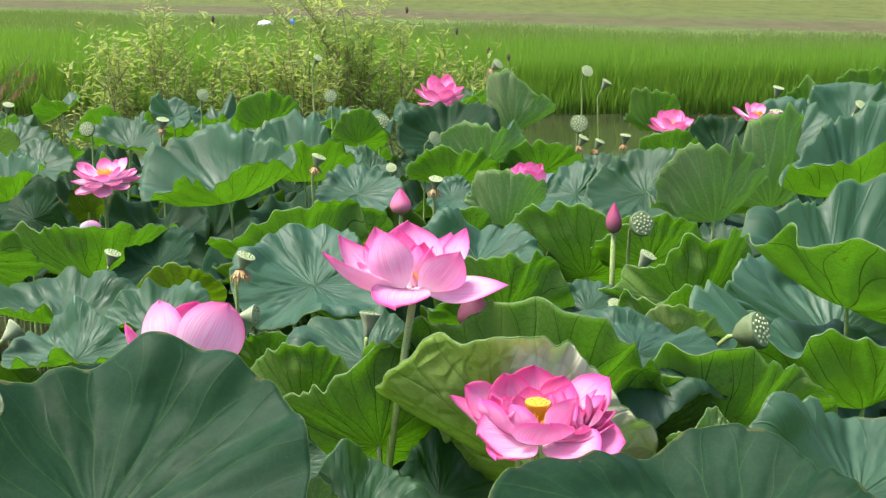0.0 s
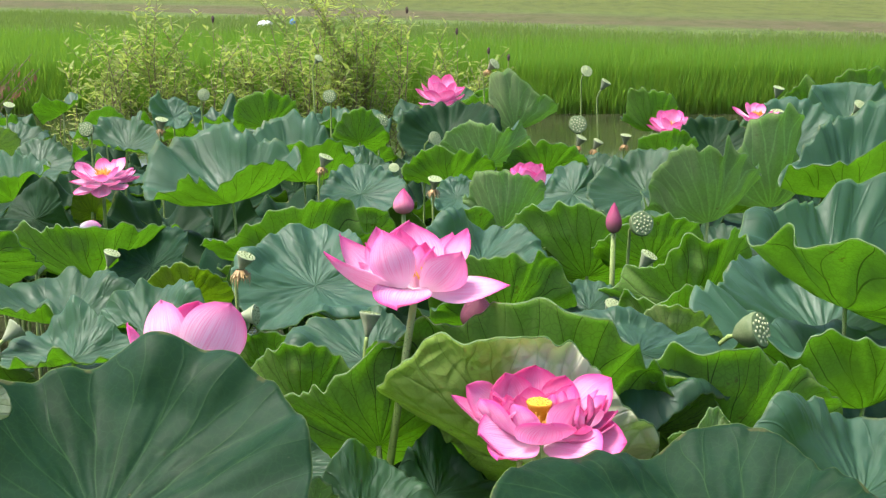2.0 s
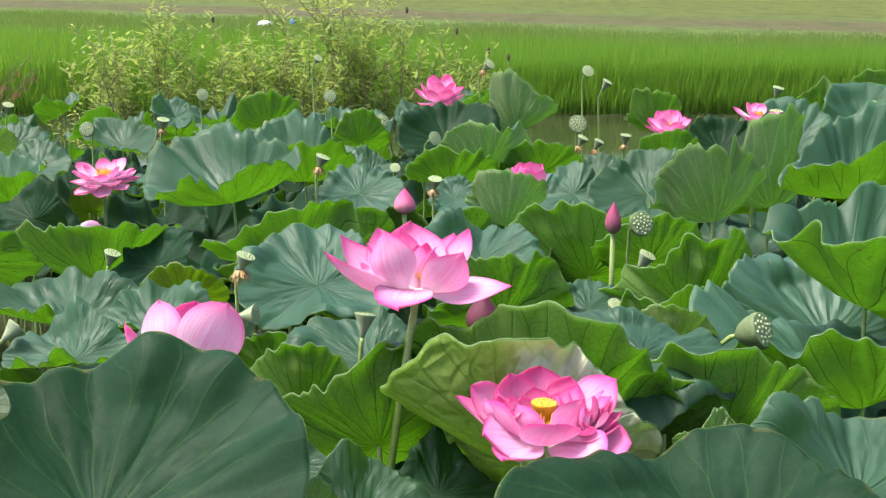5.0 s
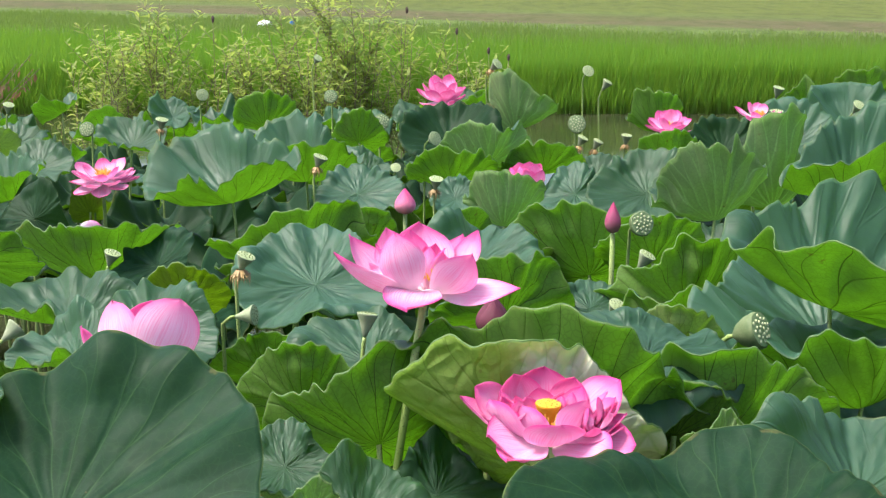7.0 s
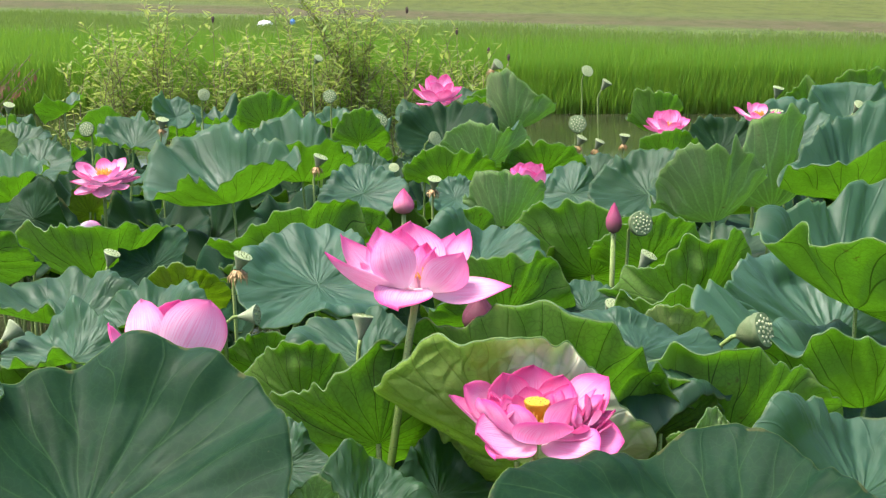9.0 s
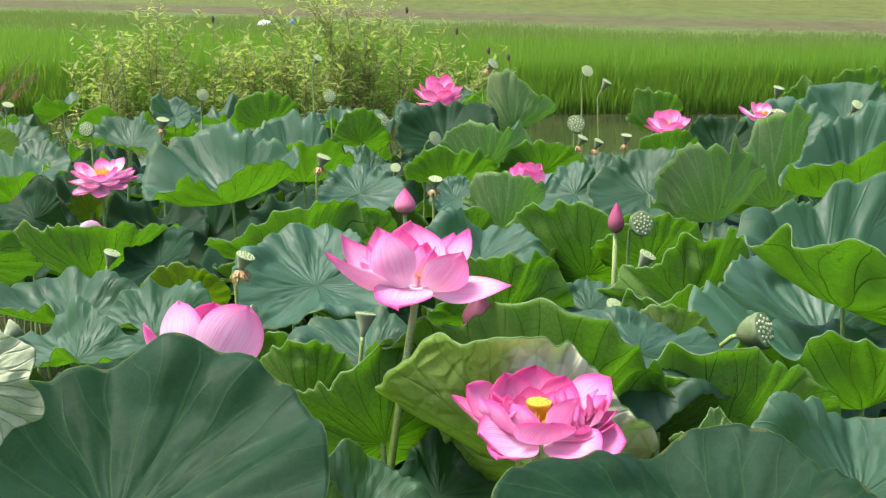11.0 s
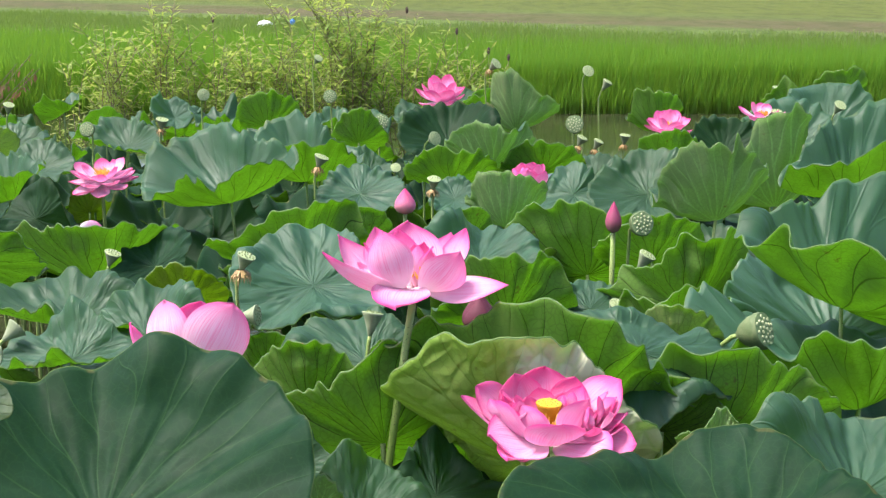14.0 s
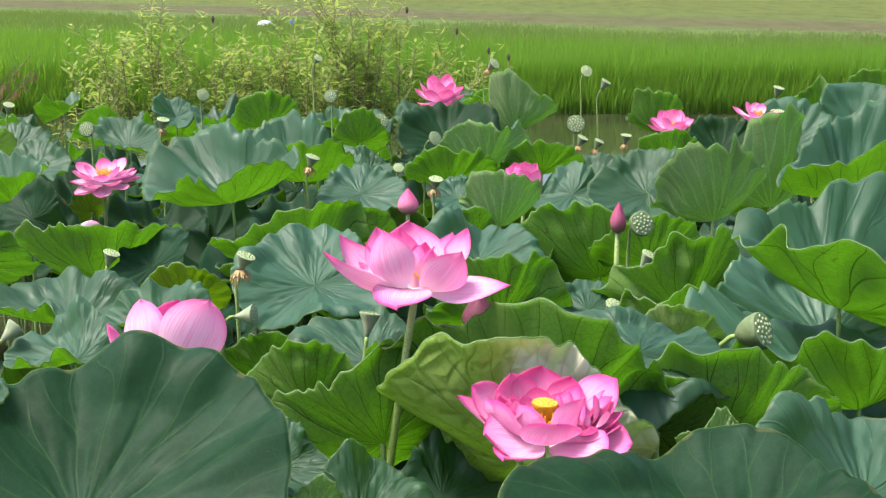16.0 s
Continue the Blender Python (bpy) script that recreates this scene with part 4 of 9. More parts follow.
leaf_19b = lotus_leaf("lotus_leaf", -0.213, 3.475, 0.909, 0.111, -52.719, 5.225, 0.323,
    (-0.015, 0.089, -0.068, -0.002, -0.017, 0.063, 0.009, 0.014),
    (-0.109, -0.016, -0.013, 0.027, -0.024, 0.001, -0.008, 0.022, 0.001, 0.01, 0.005, 0.01, 0.008, -0.001, 0, 0.001, 0.007, 0.002, 0.006, -0.006, -0.003, -0.008),
    "green lotus leaf with a wavy rim, its light underside showing", seed=22, segs=120)
leaf_20 = lotus_leaf("lotus_leaf", -0.838, 6.075, 0.902, 0.16, -43.534, -2.06, 0.501,
    (-0.007, 0.003, -0.011, -0.002, -0.006, 0.001, -0.008, 0.002),
    (-0.066, -0.036, 0.017, -0.016, -0.022, -0.011, 0.006, -0.007, -0.022, -0.011, -0.007, 0.015, 0.001, 0.003, 0.001, 0.007, 0.006, 0.001, 0, -0.002, 0.001, 0.002),
    "green lotus leaf with a wavy rim, its light underside showing", seed=23, segs=60, fine=1.5)
leaf_21 = lotus_leaf("lotus_leaf", -1.335, 5.377, 0.906, 0.147, 20.808, -3.127, 0.438,
    (0.019, 0.027, 0.05, -0.225, -0.007, -0.001, 0.017, 0.015),
    (-0.018, 0.03, 0.045, 0.023, 0.004, 0.022, 0.063, -0.043, 0.007, -0.012, 0.005, -0.017, -0.013, -0.018, 0.004, 0.001, -0.012, -0.003, 0.001, 0.002, 0, 0.004),
    "large bowl-shaped lotus leaf, blue-green inside and light green outside", seed=24, segs=60, fine=1.5)
leaf_22 = lotus_leaf("lotus_leaf", -0.496, 4.547, 0.908, 0.202, 7.11, 1.885, 0.715,
    (-0.083, -0.061, 0.07, -0.065, 0.023, 0.008, 0.015, 0.066),
    (-0.263, -0.123, -0.005, 0, -0.006, 0.012, 0.026, 0.022, -0.005, 0.036, 0.005, 0.006, 0.007, -0.004, -0.008, -0.014, 0.002, 0.001, 0.007, 0.01, 0.01, 0.003),
    "large bowl-shaped lotus leaf, blue-green inside and light green outside", seed=25, segs=80, fine=1.5)
leaf_23 = lotus_leaf("lotus_leaf", 0.023, 5.562, 0.901, 0.219, 34.145, -3.605, 0.333,
    (0.027, -0.035, 0.017, 0.008, 0.014, -0.011, 0.009, 0.004),
    (0.094, 0.037, 0.029, 0.065, -0.006, 0.003, 0.012, 0.011, -0.004, 0.003, 0.003, 0.001, -0.002, 0.002, 0.002, -0.003, 0.002, 0.001, 0.001, -0.002, 0.004, 0.001),
    "dark blue-green lotus leaf under a far flower", upper=LEAF_DARK, seed=26, segs=60, fine=1.5)
leaf_24 = lotus_leaf("lotus_leaf", 0.326, 5.876, 0.916, 0.184, -37.93, -6.133, 0.704,
    (0.067, 0.038, -0.033, -0.088, 0.039, 0.034, 0.064, -0.076),
    (-0.285, 0.088, 0.038, 0.068, 0.015, -0.048, -0.01, 0.009, 0.017, -0.003, -0.011, -0.006, -0.005, 0.015, 0.004, 0, -0.011, 0.001, -0.002, 0.008, 0.001, -0.003),
    "upright green lotus leaf with a folded rim", under=FAN_UNDER, seed=27, segs=60, fine=1.5)
leaf_25 = lotus_leaf("lotus_leaf", -0.353, 5.367, 0.93, 0.126, -49.485, -2.829, 0.423,
    (0.004, 0.044, -0.045, -0.001, 0.001, 0.045, 0.015, 0.002),
    (-0.126, -0.01, -0.01, 0.035, -0.012, 0.011, 0.009, 0.021, 0.013, -0.006, -0.004, -0.004, 0.001, 0.004, 0.005, -0.002, -0.002, -0.005, -0.004, 0.002, 0.001, 0.002),
    "green lotus leaf with a wavy rim, its light underside showing", seed=28, segs=60, fine=1.5)
leaf_26 = lotus_leaf("lotus_leaf", 0.169, 4.951, 0.902, 0.185, -33.797, 2.412, 0.498,
    (-0.018, 0.053, -0.013, 0.011, -0.003, 0.027, 0.015, 0.005),
    (-0.004, -0.028, 0.017, -0.05, -0.039, -0.035, -0.03, 0.013, -0.005, 0.018, 0.007, 0.012, 0.013, 0.001, 0.006, -0.008, -0.002, -0.008, -0.007, -0.002, -0.003, 0.004),
    "green lotus leaf with a wavy rim, its light underside showing", under=FAN_UNDER, seed=29, segs=60, fine=1.5)
leaf_27 = lotus_leaf("lotus_leaf", 0.019, 4.541, 0.9, 0.165, -32.349, -2.16, 0.398,
    (0.007, 0.056, 0.007, -0.002, 0.004, 0.016, 0.014, -0.003),
    (-0.025, -0.003, 0.021, -0.006, -0.016, -0.017, -0.009, 0.013, 0.006, 0.008, 0.009, 0, 0.003, -0.009, -0.007, -0.004, -0.002, 0.004, 0.003, 0, -0.003, -0.005),
    "green lotus leaf with a wavy rim, its light underside showing", seed=30, segs=80, fine=1.5)
leaf_28 = lotus_leaf("lotus_leaf", 0.182, 3.823, 0.897, 0.136, -29.388, 0.819, 0.819,
    (0.01, 0.004, -0.093, -0.036, -0.009, 0.016, -0.045, -0.03),
    (-0.106, 0.041, 0.019, -0.001, -0.042, -0.021, -0.009, 0.016, -0.011, -0.007, -0.01, 0.013, 0.003, 0.002, -0.007, 0.007, 0.008, 0.006, -0.001, -0.003, 0.004, 0.008),
    "light green fan-shaped lotus leaf before a hidden flower", under=FAN_UNDER, seed=31, segs=80, fine=1.5)
leaf_29 = lotus_leaf("lotus_leaf", 0.394, 3.36, 0.861, 0.23, -43.722, 4.208, 0.401,
    (0.019, 0.09, 0.029, -0.013, 0.005, 0.006, 0.01, -0.013),
    (0.046, 0.097, 0.013, -0.026, 0.005, 0.011, 0.003, -0.014, -0.007, 0.007, 0.009, -0.001, -0.007, -0.008, -0.006, 0.009, 0.009, 0.001, -0.005, -0.007, -0.003, 0.01),
    "green lotus leaf with a wavy rim, its light underside showing", seed=32, segs=120)
leaf_29b = lotus_leaf("lotus_leaf", 0.527, 3.174, 0.939, 0.141, -42.732, -1.88, 0.392,
    (0, 0.091, -0.014, -0.011, -0.005, 0.027, 0.008, -0.011),
    (-0.013, -0.065, -0.001, -0.014, -0.013, -0.018, -0.006, 0.001, -0.007, -0.01, -0.013, 0.006, 0.003, 0.009, 0, -0.001, -0.003, 0.005, 0.002, 0.005, 0.005, 0.003),
    "green lotus leaf with a wavy rim, its light underside showing", seed=33, segs=120)
leaf_30 = lotus_leaf("lotus_leaf", 0.795, 3.724, 0.933, 0.182, -24.94, -10.27, 0.829,
    (0.019, 0.048, -0.023, 0.004, 0.012, 0.019, 0, 0.005),
    (-0.21, -0.023, 0.07, 0.027, -0.063, 0, 0.027, 0.035, 0.006, 0.002, 0.023, -0.005, -0.007, -0.021, -0.009, -0.001, -0.008, 0.003, 0, 0, -0.016, 0.007),
    "pale fan-shaped lotus leaf with strong veins seen from below", under=FAN_UNDER, seed=34, segs=80, fine=2.0)
leaf_31 = lotus_leaf("lotus_leaf", 1.064, 4.131, 0.898, 0.215, -26.036, -9.284, 0.845,
    (-0.079, 0.123, -0.18, -0.012, -0.083, 0.113, -0.022, 0.06),
    (-0.19, -0.275, 0.046, 0.092, -0.016, -0.064, 0.001, 0.029, -0.002, -0.014, 0.007, 0.019, 0.014, -0.019, -0.009, 0.001, 0.008, -0.008, -0.01, -0.004, 0.002, 0),
    "pale fan-shaped lotus leaf with strong veins seen from below", under=FAN_UNDER, seed=35, segs=80, fine=2.0)
leaf_32 = lotus_leaf("lotus_leaf", 1.026, 4.762, 0.981, 0.146, 37.56, -4.322, 0.327,
    (0.017, -0.035, -0.018, 0.008, 0.007, -0.021, 0.003, 0.006),
    (-0.006, -0.022, 0.019, 0.031, -0.018, 0.006, 0.002, -0.004, 0, 0.003, -0.001, 0, 0, 0.001, -0.002, 0.002, -0.004, -0.002, 0, -0.004, 0.002, 0),
    "blue-green lotus leaf with a wavy rim, upper face showing", upper=LEAF_DARK, seed=36, segs=80, fine=1.5)
leaf_33 = lotus_leaf("lotus_leaf", 1.349, 4.968, 0.969, 0.202, 33.666, 0.425, 0.421,
    (-0.017, -0.08, 0, 0.018, -0.024, -0.036, 0.018, -0.008),
    (-0.037, -0.006, -0.003, 0.02, -0.012, -0.001, 0, -0.003, 0, -0.001, 0.002, -0.001, 0.001, 0.003, -0.002, 0, -0.001, 0, -0.001, -0.001, 0, -0.001),
    "blue-green lotus leaf with a wavy rim, upper face showing", seed=37, segs=60, fine=1.5)
leaf_34 = lotus_leaf("lotus_leaf", 1.734, 5.376, 0.99, 0.206, 36.385, 1.126, 0.34,
    (-0.02, 0.019, -0.002, 0.005, 0.013, -0.01, -0.021, 0.034),
    (-0.088, 0.017, 0.004, 0.062, -0.064, -0.033, 0.028, -0.007, -0.018, 0.001, 0.01, -0.013, 0.007, 0.005, 0, 0.007, -0.004, -0.001, 0.002, 0.002, -0.006, -0.001),
    "blue-green lotus leaf with a wavy rim, upper face showing", seed=38, segs=60, fine=1.5)
leaf_35 = lotus_leaf("lotus_leaf", 1.271, 3.895, 0.972, 0.25, 7.467, 2.089, 0.633,
    (0.153, -0.149, 0.055, 0.149, -0.032, -0.043, -0.018, 0.004),
    (-0.344, -0.015, -0.059, 0.063, -0.048, -0.024, 0.038, -0.037, 0.007, -0.032, -0.005, 0.027, 0.017, 0.006, -0.009, 0.006, 0.002, -0.011, -0.022, 0.002, 0.002, 0.008),
    "large bowl-shaped lotus leaf, blue-green inside and light green outside", seed=39, segs=80, fine=1.5)
leaf_36 = lotus_leaf("lotus_leaf", 0.654, 4.089, 0.946, 0.184, 32.44, -8.147, 0.268,
    (0, -0.085, 0.016, 0.029, -0.013, -0.033, 0.02, 0.007),
    (0.057, 0.073, 0.013, 0.036, -0.006, 0.019, 0.006, 0.005, -0.006, 0.013, -0.001, -0.002, -0.002, 0.007, -0.005, -0.001, -0.003, 0.001, -0.004, -0.004, 0, -0.002),
    "blue-green lotus leaf with a wavy rim, upper face showing", seed=40, segs=80, fine=1.5)
leaf_37 = lotus_leaf("lotus_leaf", 0.985, 6.169, 0.872, 0.141, -31.889, -9.747, 0.936,
    (0.046, 0.004, -0.047, -0.029, 0.013, 0.03, -0.004, -0.03),
    (-0.192, 0.116, 0.028, 0.006, -0.077, -0.017, -0.015, 0.056, 0.011, -0.001, -0.013, 0.013, 0.016, 0.013, 0.002, -0.009, -0.001, 0.007, 0.007, -0.004, -0.007, -0.002),
    "green lotus leaf with a wavy rim, its light underside showing", seed=41, segs=60, fine=1.5)
leaf_38 = lotus_leaf("lotus_leaf", 0.143, 2.771, 0.912, 0.166, -51.09, -7.009, 0.335,
    (0.016, 0.177, -0.056, -0.029, -0.007, 0.068, 0.008, -0.024),
    (-0.043, -0.064, 0.033, -0.036, -0.05, -0.055, -0.025, 0.022, -0.002, -0.006, -0.017, 0.007, 0.002, 0.015, 0.006, 0.002, -0.002, -0.004, -0.012, 0.008, 0.01, 0.023),
    "green lotus leaf with a wavy rim, its light underside showing", seed=42, segs=120)
leaf_39 = lotus_leaf("lotus_leaf", 0.092, 3.075, 0.963, 0.154, 25.467, 10.341, 0.251,
    (0.01, -0.069, -0.006, 0.012, -0.006, -0.022, 0.009, -0.003),
    (0.096, -0.07, 0.012, 0.091, -0.062, -0.002, 0.002, -0.037, 0.019, 0.004, -0.005, 0.005, 0, -0.004, 0.002, -0.001, 0.001, 0.003, -0.006, -0.004, 0.012, -0.007),
    "blue-green lotus leaf with a wavy rim, upper face showing", seed=43, segs=120)
leaf_40 = lotus_leaf("lotus_leaf", -0.238, 2.16, 0.92, 0.134, -60.076, -5.349, 0.334,
    (0.006, 0.189, 0.005, -0.007, -0.005, 0.064, 0.05, 0.006),
    (-0.044, 0.05, 0.013, -0.011, -0.03, 0.006, 0.008, 0.025, 0.012, -0.005, -0.001, -0.001, 0.004, -0.001, -0.002, -0.004, -0.002, 0.001, -0.001, 0.001, 0.001, 0.004),
    "green lotus leaf with a wavy rim, its light underside showing", seed=44, segs=120)
leaf_41 = lotus_leaf("lotus_leaf", -0.095, 1.916, 0.948, 0.174, -51.622, -17.628, 0.445,
    (0.034, 0.186, 0.059, -0.032, -0.009, 0.017, 0.03, -0.001),
    (0.048, -0.024, -0.048, -0.06, -0.019, 0.03, 0.003, -0.005, -0.005, 0.007, 0.003, -0.002, -0.007, 0.006, 0.012, 0.005, 0.002, -0.009, -0.001, -0.001, -0.005, -0.008),
    "green lotus leaf with a wavy rim, its light underside showing", seed=45, segs=120)
leaf_42 = lotus_leaf("lotus_leaf", -0.11, 1.626, 0.944, 0.125, 18.306, 8.046, 0.179,
    (0.034, -0.19, -0.016, 0.043, -0.019, -0.076, 0.051, 0.003),
    (-0.074, -0.057, 0.058, -0.026, -0.029, 0.056, -0.041, -0.034, 0.013, -0.021, 0.005, -0.003, 0.004, -0.003, 0.003, -0.005, 0.012, 0, 0, 0.007, 0.008, -0.007),
    "blue-green lotus leaf with a wavy rim, upper face showing", seed=46, segs=120)
leaf_43 = lotus_leaf("lotus_leaf", -0.012, 1.851, 0.884, 0.114, 26.976, 8.342, 0.142,
    (0.08, -0.236, 0.003, 0.05, 0.014, -0.072, 0.049, 0.026),
    (-0.08, -0.131, 0.091, -0.049, 0.001, 0.035, 0.002, -0.013, 0.002, 0.008, 0.004, -0.01, 0.013, 0.019, -0.025, 0.007, 0.004, -0.019, 0.006, 0.012, -0.014, -0.005),
    "blue-green lotus leaf with a wavy rim, upper face showing", seed=47, segs=120)
leaf_44 = lotus_leaf("lotus_leaf", -1.539, 4.539, 0.841, 0.174, 5.232, -18.303, 0.623,
    (-0.058, -0.13, 0.038, -0.082, 0.022, 0.004, 0, 0.018),
    (-0.196, 0.058, 0.025, -0.02, 0.031, 0.016, -0.014, -0.006, -0.002, -0.006, 0.009, 0.014, 0.004, 0.008, 0, -0.013, -0.006, -0.013, -0.016, 0.001, -0.009, 0.011),
    "large bowl-shaped lotus leaf, blue-green inside and light green outside", seed=48, segs=80, fine=1.5)
leaf_46 = lotus_leaf("lotus_leaf", -0.595, 2.866, 0.924, 0.103, -52.706, -4.025, 0.258,
    (0.005, 0.097, -0.007, -0.011, -0.01, 0.036, 0.021, 0.007),
    (-0.003, 0.032, 0.01, -0.008, -0.004, -0.006, -0.005, 0.002, 0.001, 0.001, -0.004, 0.001, 0.004, 0.007, 0.006, -0.004, -0.003, -0.003, -0.001, 0.001, 0, 0.001),
    "yellowing small lotus leaf among green ones", under=YELLOW_UNDER, seed=49, segs=120)
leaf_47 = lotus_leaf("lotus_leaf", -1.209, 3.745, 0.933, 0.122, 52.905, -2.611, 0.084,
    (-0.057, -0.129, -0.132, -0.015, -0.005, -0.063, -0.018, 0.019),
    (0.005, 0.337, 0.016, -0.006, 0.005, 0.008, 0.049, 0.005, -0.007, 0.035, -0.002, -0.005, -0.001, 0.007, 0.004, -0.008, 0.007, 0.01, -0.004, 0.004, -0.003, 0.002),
    "dark blue-green lotus leaf in the shade of others", upper=LEAF_DARK, seed=50, segs=80)
leaf_48 = lotus_leaf("lotus_leaf", 0.451, 4.344, 0.896, 0.143, 25.519, -7.638, 0.073,
    (-0.001, -0.158, -0.07, 0.003, -0.009, -0.094, 0.034, -0.014),
    (-0.124, 0.05, -0.016, -0.06, -0.024, -0.005, 0.001, -0.039, 0.014, -0.004, 0.006, -0.008, 0.013, 0.004, 0.003, 0.004, 0.005, 0.008, -0.009, 0.008, -0.006, -0.005),
    "blue-green lotus leaf with a wavy rim, upper face showing", seed=51, segs=80, fine=1.5)
leaf_49 = lotus_leaf("lotus_leaf", 0.391, 4.939, 0.876, 0.161, -30.861, -2.5, 0.303,
    (0.018, 0.006, 0.024, -0.001, 0.012, -0.003, 0.01, -0.006),
    (-0.092, 0.026, 0.006, 0.023, -0.026, -0.003, -0.005, 0.019, -0.001, 0.003, 0, 0.008, 0.005, 0.001, 0.001, 0.001, 0.004, -0.001, 0, -0.004, -0.003, 0),
    "green lotus leaf with a wavy rim, its light underside showing", seed=52, segs=60, fine=1.5)
leaf_50 = lotus_leaf("lotus_leaf", 0.818, 4.661, 0.957, 0.127, -36.056, -12.751, 0.454,
    (0.024, 0.032, -0.025, -0.003, 0.019, 0.023, 0.002, -0.017),
    (-0.085, -0.002, 0.02, 0, -0.033, -0.004, 0.015, 0.025, 0.007, -0.017, -0.007, 0.003, 0.005, -0.002, -0.007, -0.002, 0.001, 0.006, 0.003, -0.001, 0.001, 0.001),
    "green lotus leaf with a wavy rim, its light underside showing", seed=53, segs=80, fine=1.5)
leaf_51 = lotus_leaf("lotus_leaf", -0.269, 4.141, 0.935, 0.149, 24.903, -3.123, 0.14,
    (0.014, -0.087, -0.027, -0.003, 0.016, -0.039, 0.012, 0.012),
    (0.011, -0.017, 0.028, -0.002, -0.012, 0.008, 0.008, -0.013, 0.004, 0.006, 0, -0.003, 0.006, 0.004, -0.004, 0.005, -0.002, -0.002, 0.002, 0, -0.002, 0.003),
    "blue-green lotus leaf with a wavy rim, upper face showing", seed=54, segs=80, fine=1.5)
leaf_52 = lotus_leaf("lotus_leaf", 0.335, 2.812, 0.914, 0.133, 18.791, 0.361, 0.038,
    (0.048, -0.222, 0.015, 0.036, 0.003, -0.07, 0.062, 0.018),
    (0.006, 0, 0.019, -0.023, -0.004, 0.012, 0.004, -0.022, 0.018, 0.012, -0.01, 0.006, 0.004, -0.004, -0.002, 0.009, -0.008, -0.004, 0.002, -0.004, 0, -0.002),
    "blue-green lotus leaf with a wavy rim, upper face showing", seed=55, segs=120)
leaf_53 = lotus_leaf("lotus_leaf", -0.14, 2.296, 0.954, 0.154, 26.233, 2.807, 0.046,
    (-0.04, -0.096, 0.045, -0.051, 0.029, 0.003, 0.012, 0.012),
    (0.033, 0.01, -0.028, -0.017, 0.026, -0.037, 0.034, 0.02, -0.012, 0.026, -0.017, -0.007, 0.005, -0.011, 0.005, 0.005, -0.008, 0.001, 0.002, -0.011, 0.014, 0.002),
    "blue-green lotus leaf with a wavy rim, upper face showing", seed=56, segs=120)
leaf_54 = lotus_leaf("lotus_leaf", -0.24, 1.817, 0.945, 0.079, 23.983, -3.814, 0.28,
    (-0.033, -0.184, -0.062, -0.02, -0.004, -0.098, 0.039, -0.005),
    (-0.078, 0.066, -0.011, -0.014, -0.04, 0.015, -0.015, -0.04, 0.015, -0.007, 0.001, -0.006, 0.014, -0.001, 0, 0.01, -0.003, -0.002, 0.003, -0.001, 0.004, 0.003),
    "blue-green lotus leaf with a wavy rim, upper face showing", seed=57, segs=120)
leaf_55 = lotus_leaf("lotus_leaf", -1.543, 4.848, 0.901, 0.148, 23.049, -3.566, 0.243,
    (-0.014, -0.105, -0.026, -0.012, 0.006, -0.044, 0.015, 0.008),
    (-0.075, 0.044, 0.012, -0.031, -0.011, 0.023, -0.011, -0.021, 0.01, -0.001, -0.002, -0.002, 0.008, -0.001, 0, 0.007, -0.004, 0, 0, -0.001, 0.002, 0),
    "blue-green lotus leaf with a wavy rim, upper face showing", seed=58, segs=80, fine=1.5)
leaf_56 = lotus_leaf("lotus_leaf", -1.875, 5.55, 0.884, 0.151, 20.209, -5.071, 0.214,
    (0.022, -0.016, 0.038, -0.001, 0.022, 0.014, 0.008, 0.018),
    (-0.038, -0.044, 0.003, -0.038, 0.018, -0.012, 0.008, 0.004, 0, 0.002, 0.001, -0.001, 0.003, 0.001, 0, 0.004, -0.003, 0.001, -0.001, -0.002, 0.002, 0),
    "blue-green lotus leaf with a wavy rim, upper face showing", seed=59, segs=60, fine=1.5)
leaf_58 = lotus_leaf("lotus_leaf", -0.349, 2.455, 0.884, 0.114, -47.102, -0.255, 0.292,
    (0.011, 0.233, 0.012, -0.008, -0.002, 0.075, 0.063, 0.005),
    (-0.032, 0.043, -0.002, 0.011, -0.014, 0.018, 0.013, 0.021, 0.015, -0.003, 0.004, -0.005, 0.004, -0.007, -0.005, -0.008, -0.006, 0.001, -0.003, 0.001, -0.005, 0.004),
    "green lotus leaf with a wavy rim, its light underside showing", seed=60, segs=120)
leaf_59 = lotus_leaf("lotus_leaf", -0.208, 2.498, 0.886, 0.111, 26.746, -2.373, 0.148,
    (0.061, -0.154, 0.042, 0.053, -0.003, -0.019, 0.024, 0.025),
    (0.014, -0.005, 0.016, -0.001, -0.001, 0.015, -0.007, -0.004, 0.003, 0, -0.003, 0.001, 0.002, -0.003, 0.001, 0.003, -0.003, 0, 0.002, -0.002, 0.002, 0.002),
    "blue-green lotus leaf with a wavy rim, upper face showing", seed=61, segs=120)
leaf_60 = lotus_leaf("lotus_leaf", -1.336, 4.818, 0.743, 0.095, -50.596, -10.972, 0.355,
    (0.032, 0.064, -0.068, -0.016, 0.005, 0.061, 0.015, -0.004),
    (-0.164, 0.06, -0.004, 0.065, -0.009, 0.025, 0.014, 0.029, 0.018, 0.002, 0.008, -0.003, 0.004, -0.007, -0.001, -0.005, -0.004, -0.003, -0.003, 0.002, 0.002, 0.001),
    "yellowing lotus leaf low in the stand", under=YELLOW_UNDER, seed=62, segs=80, fine=1.5)
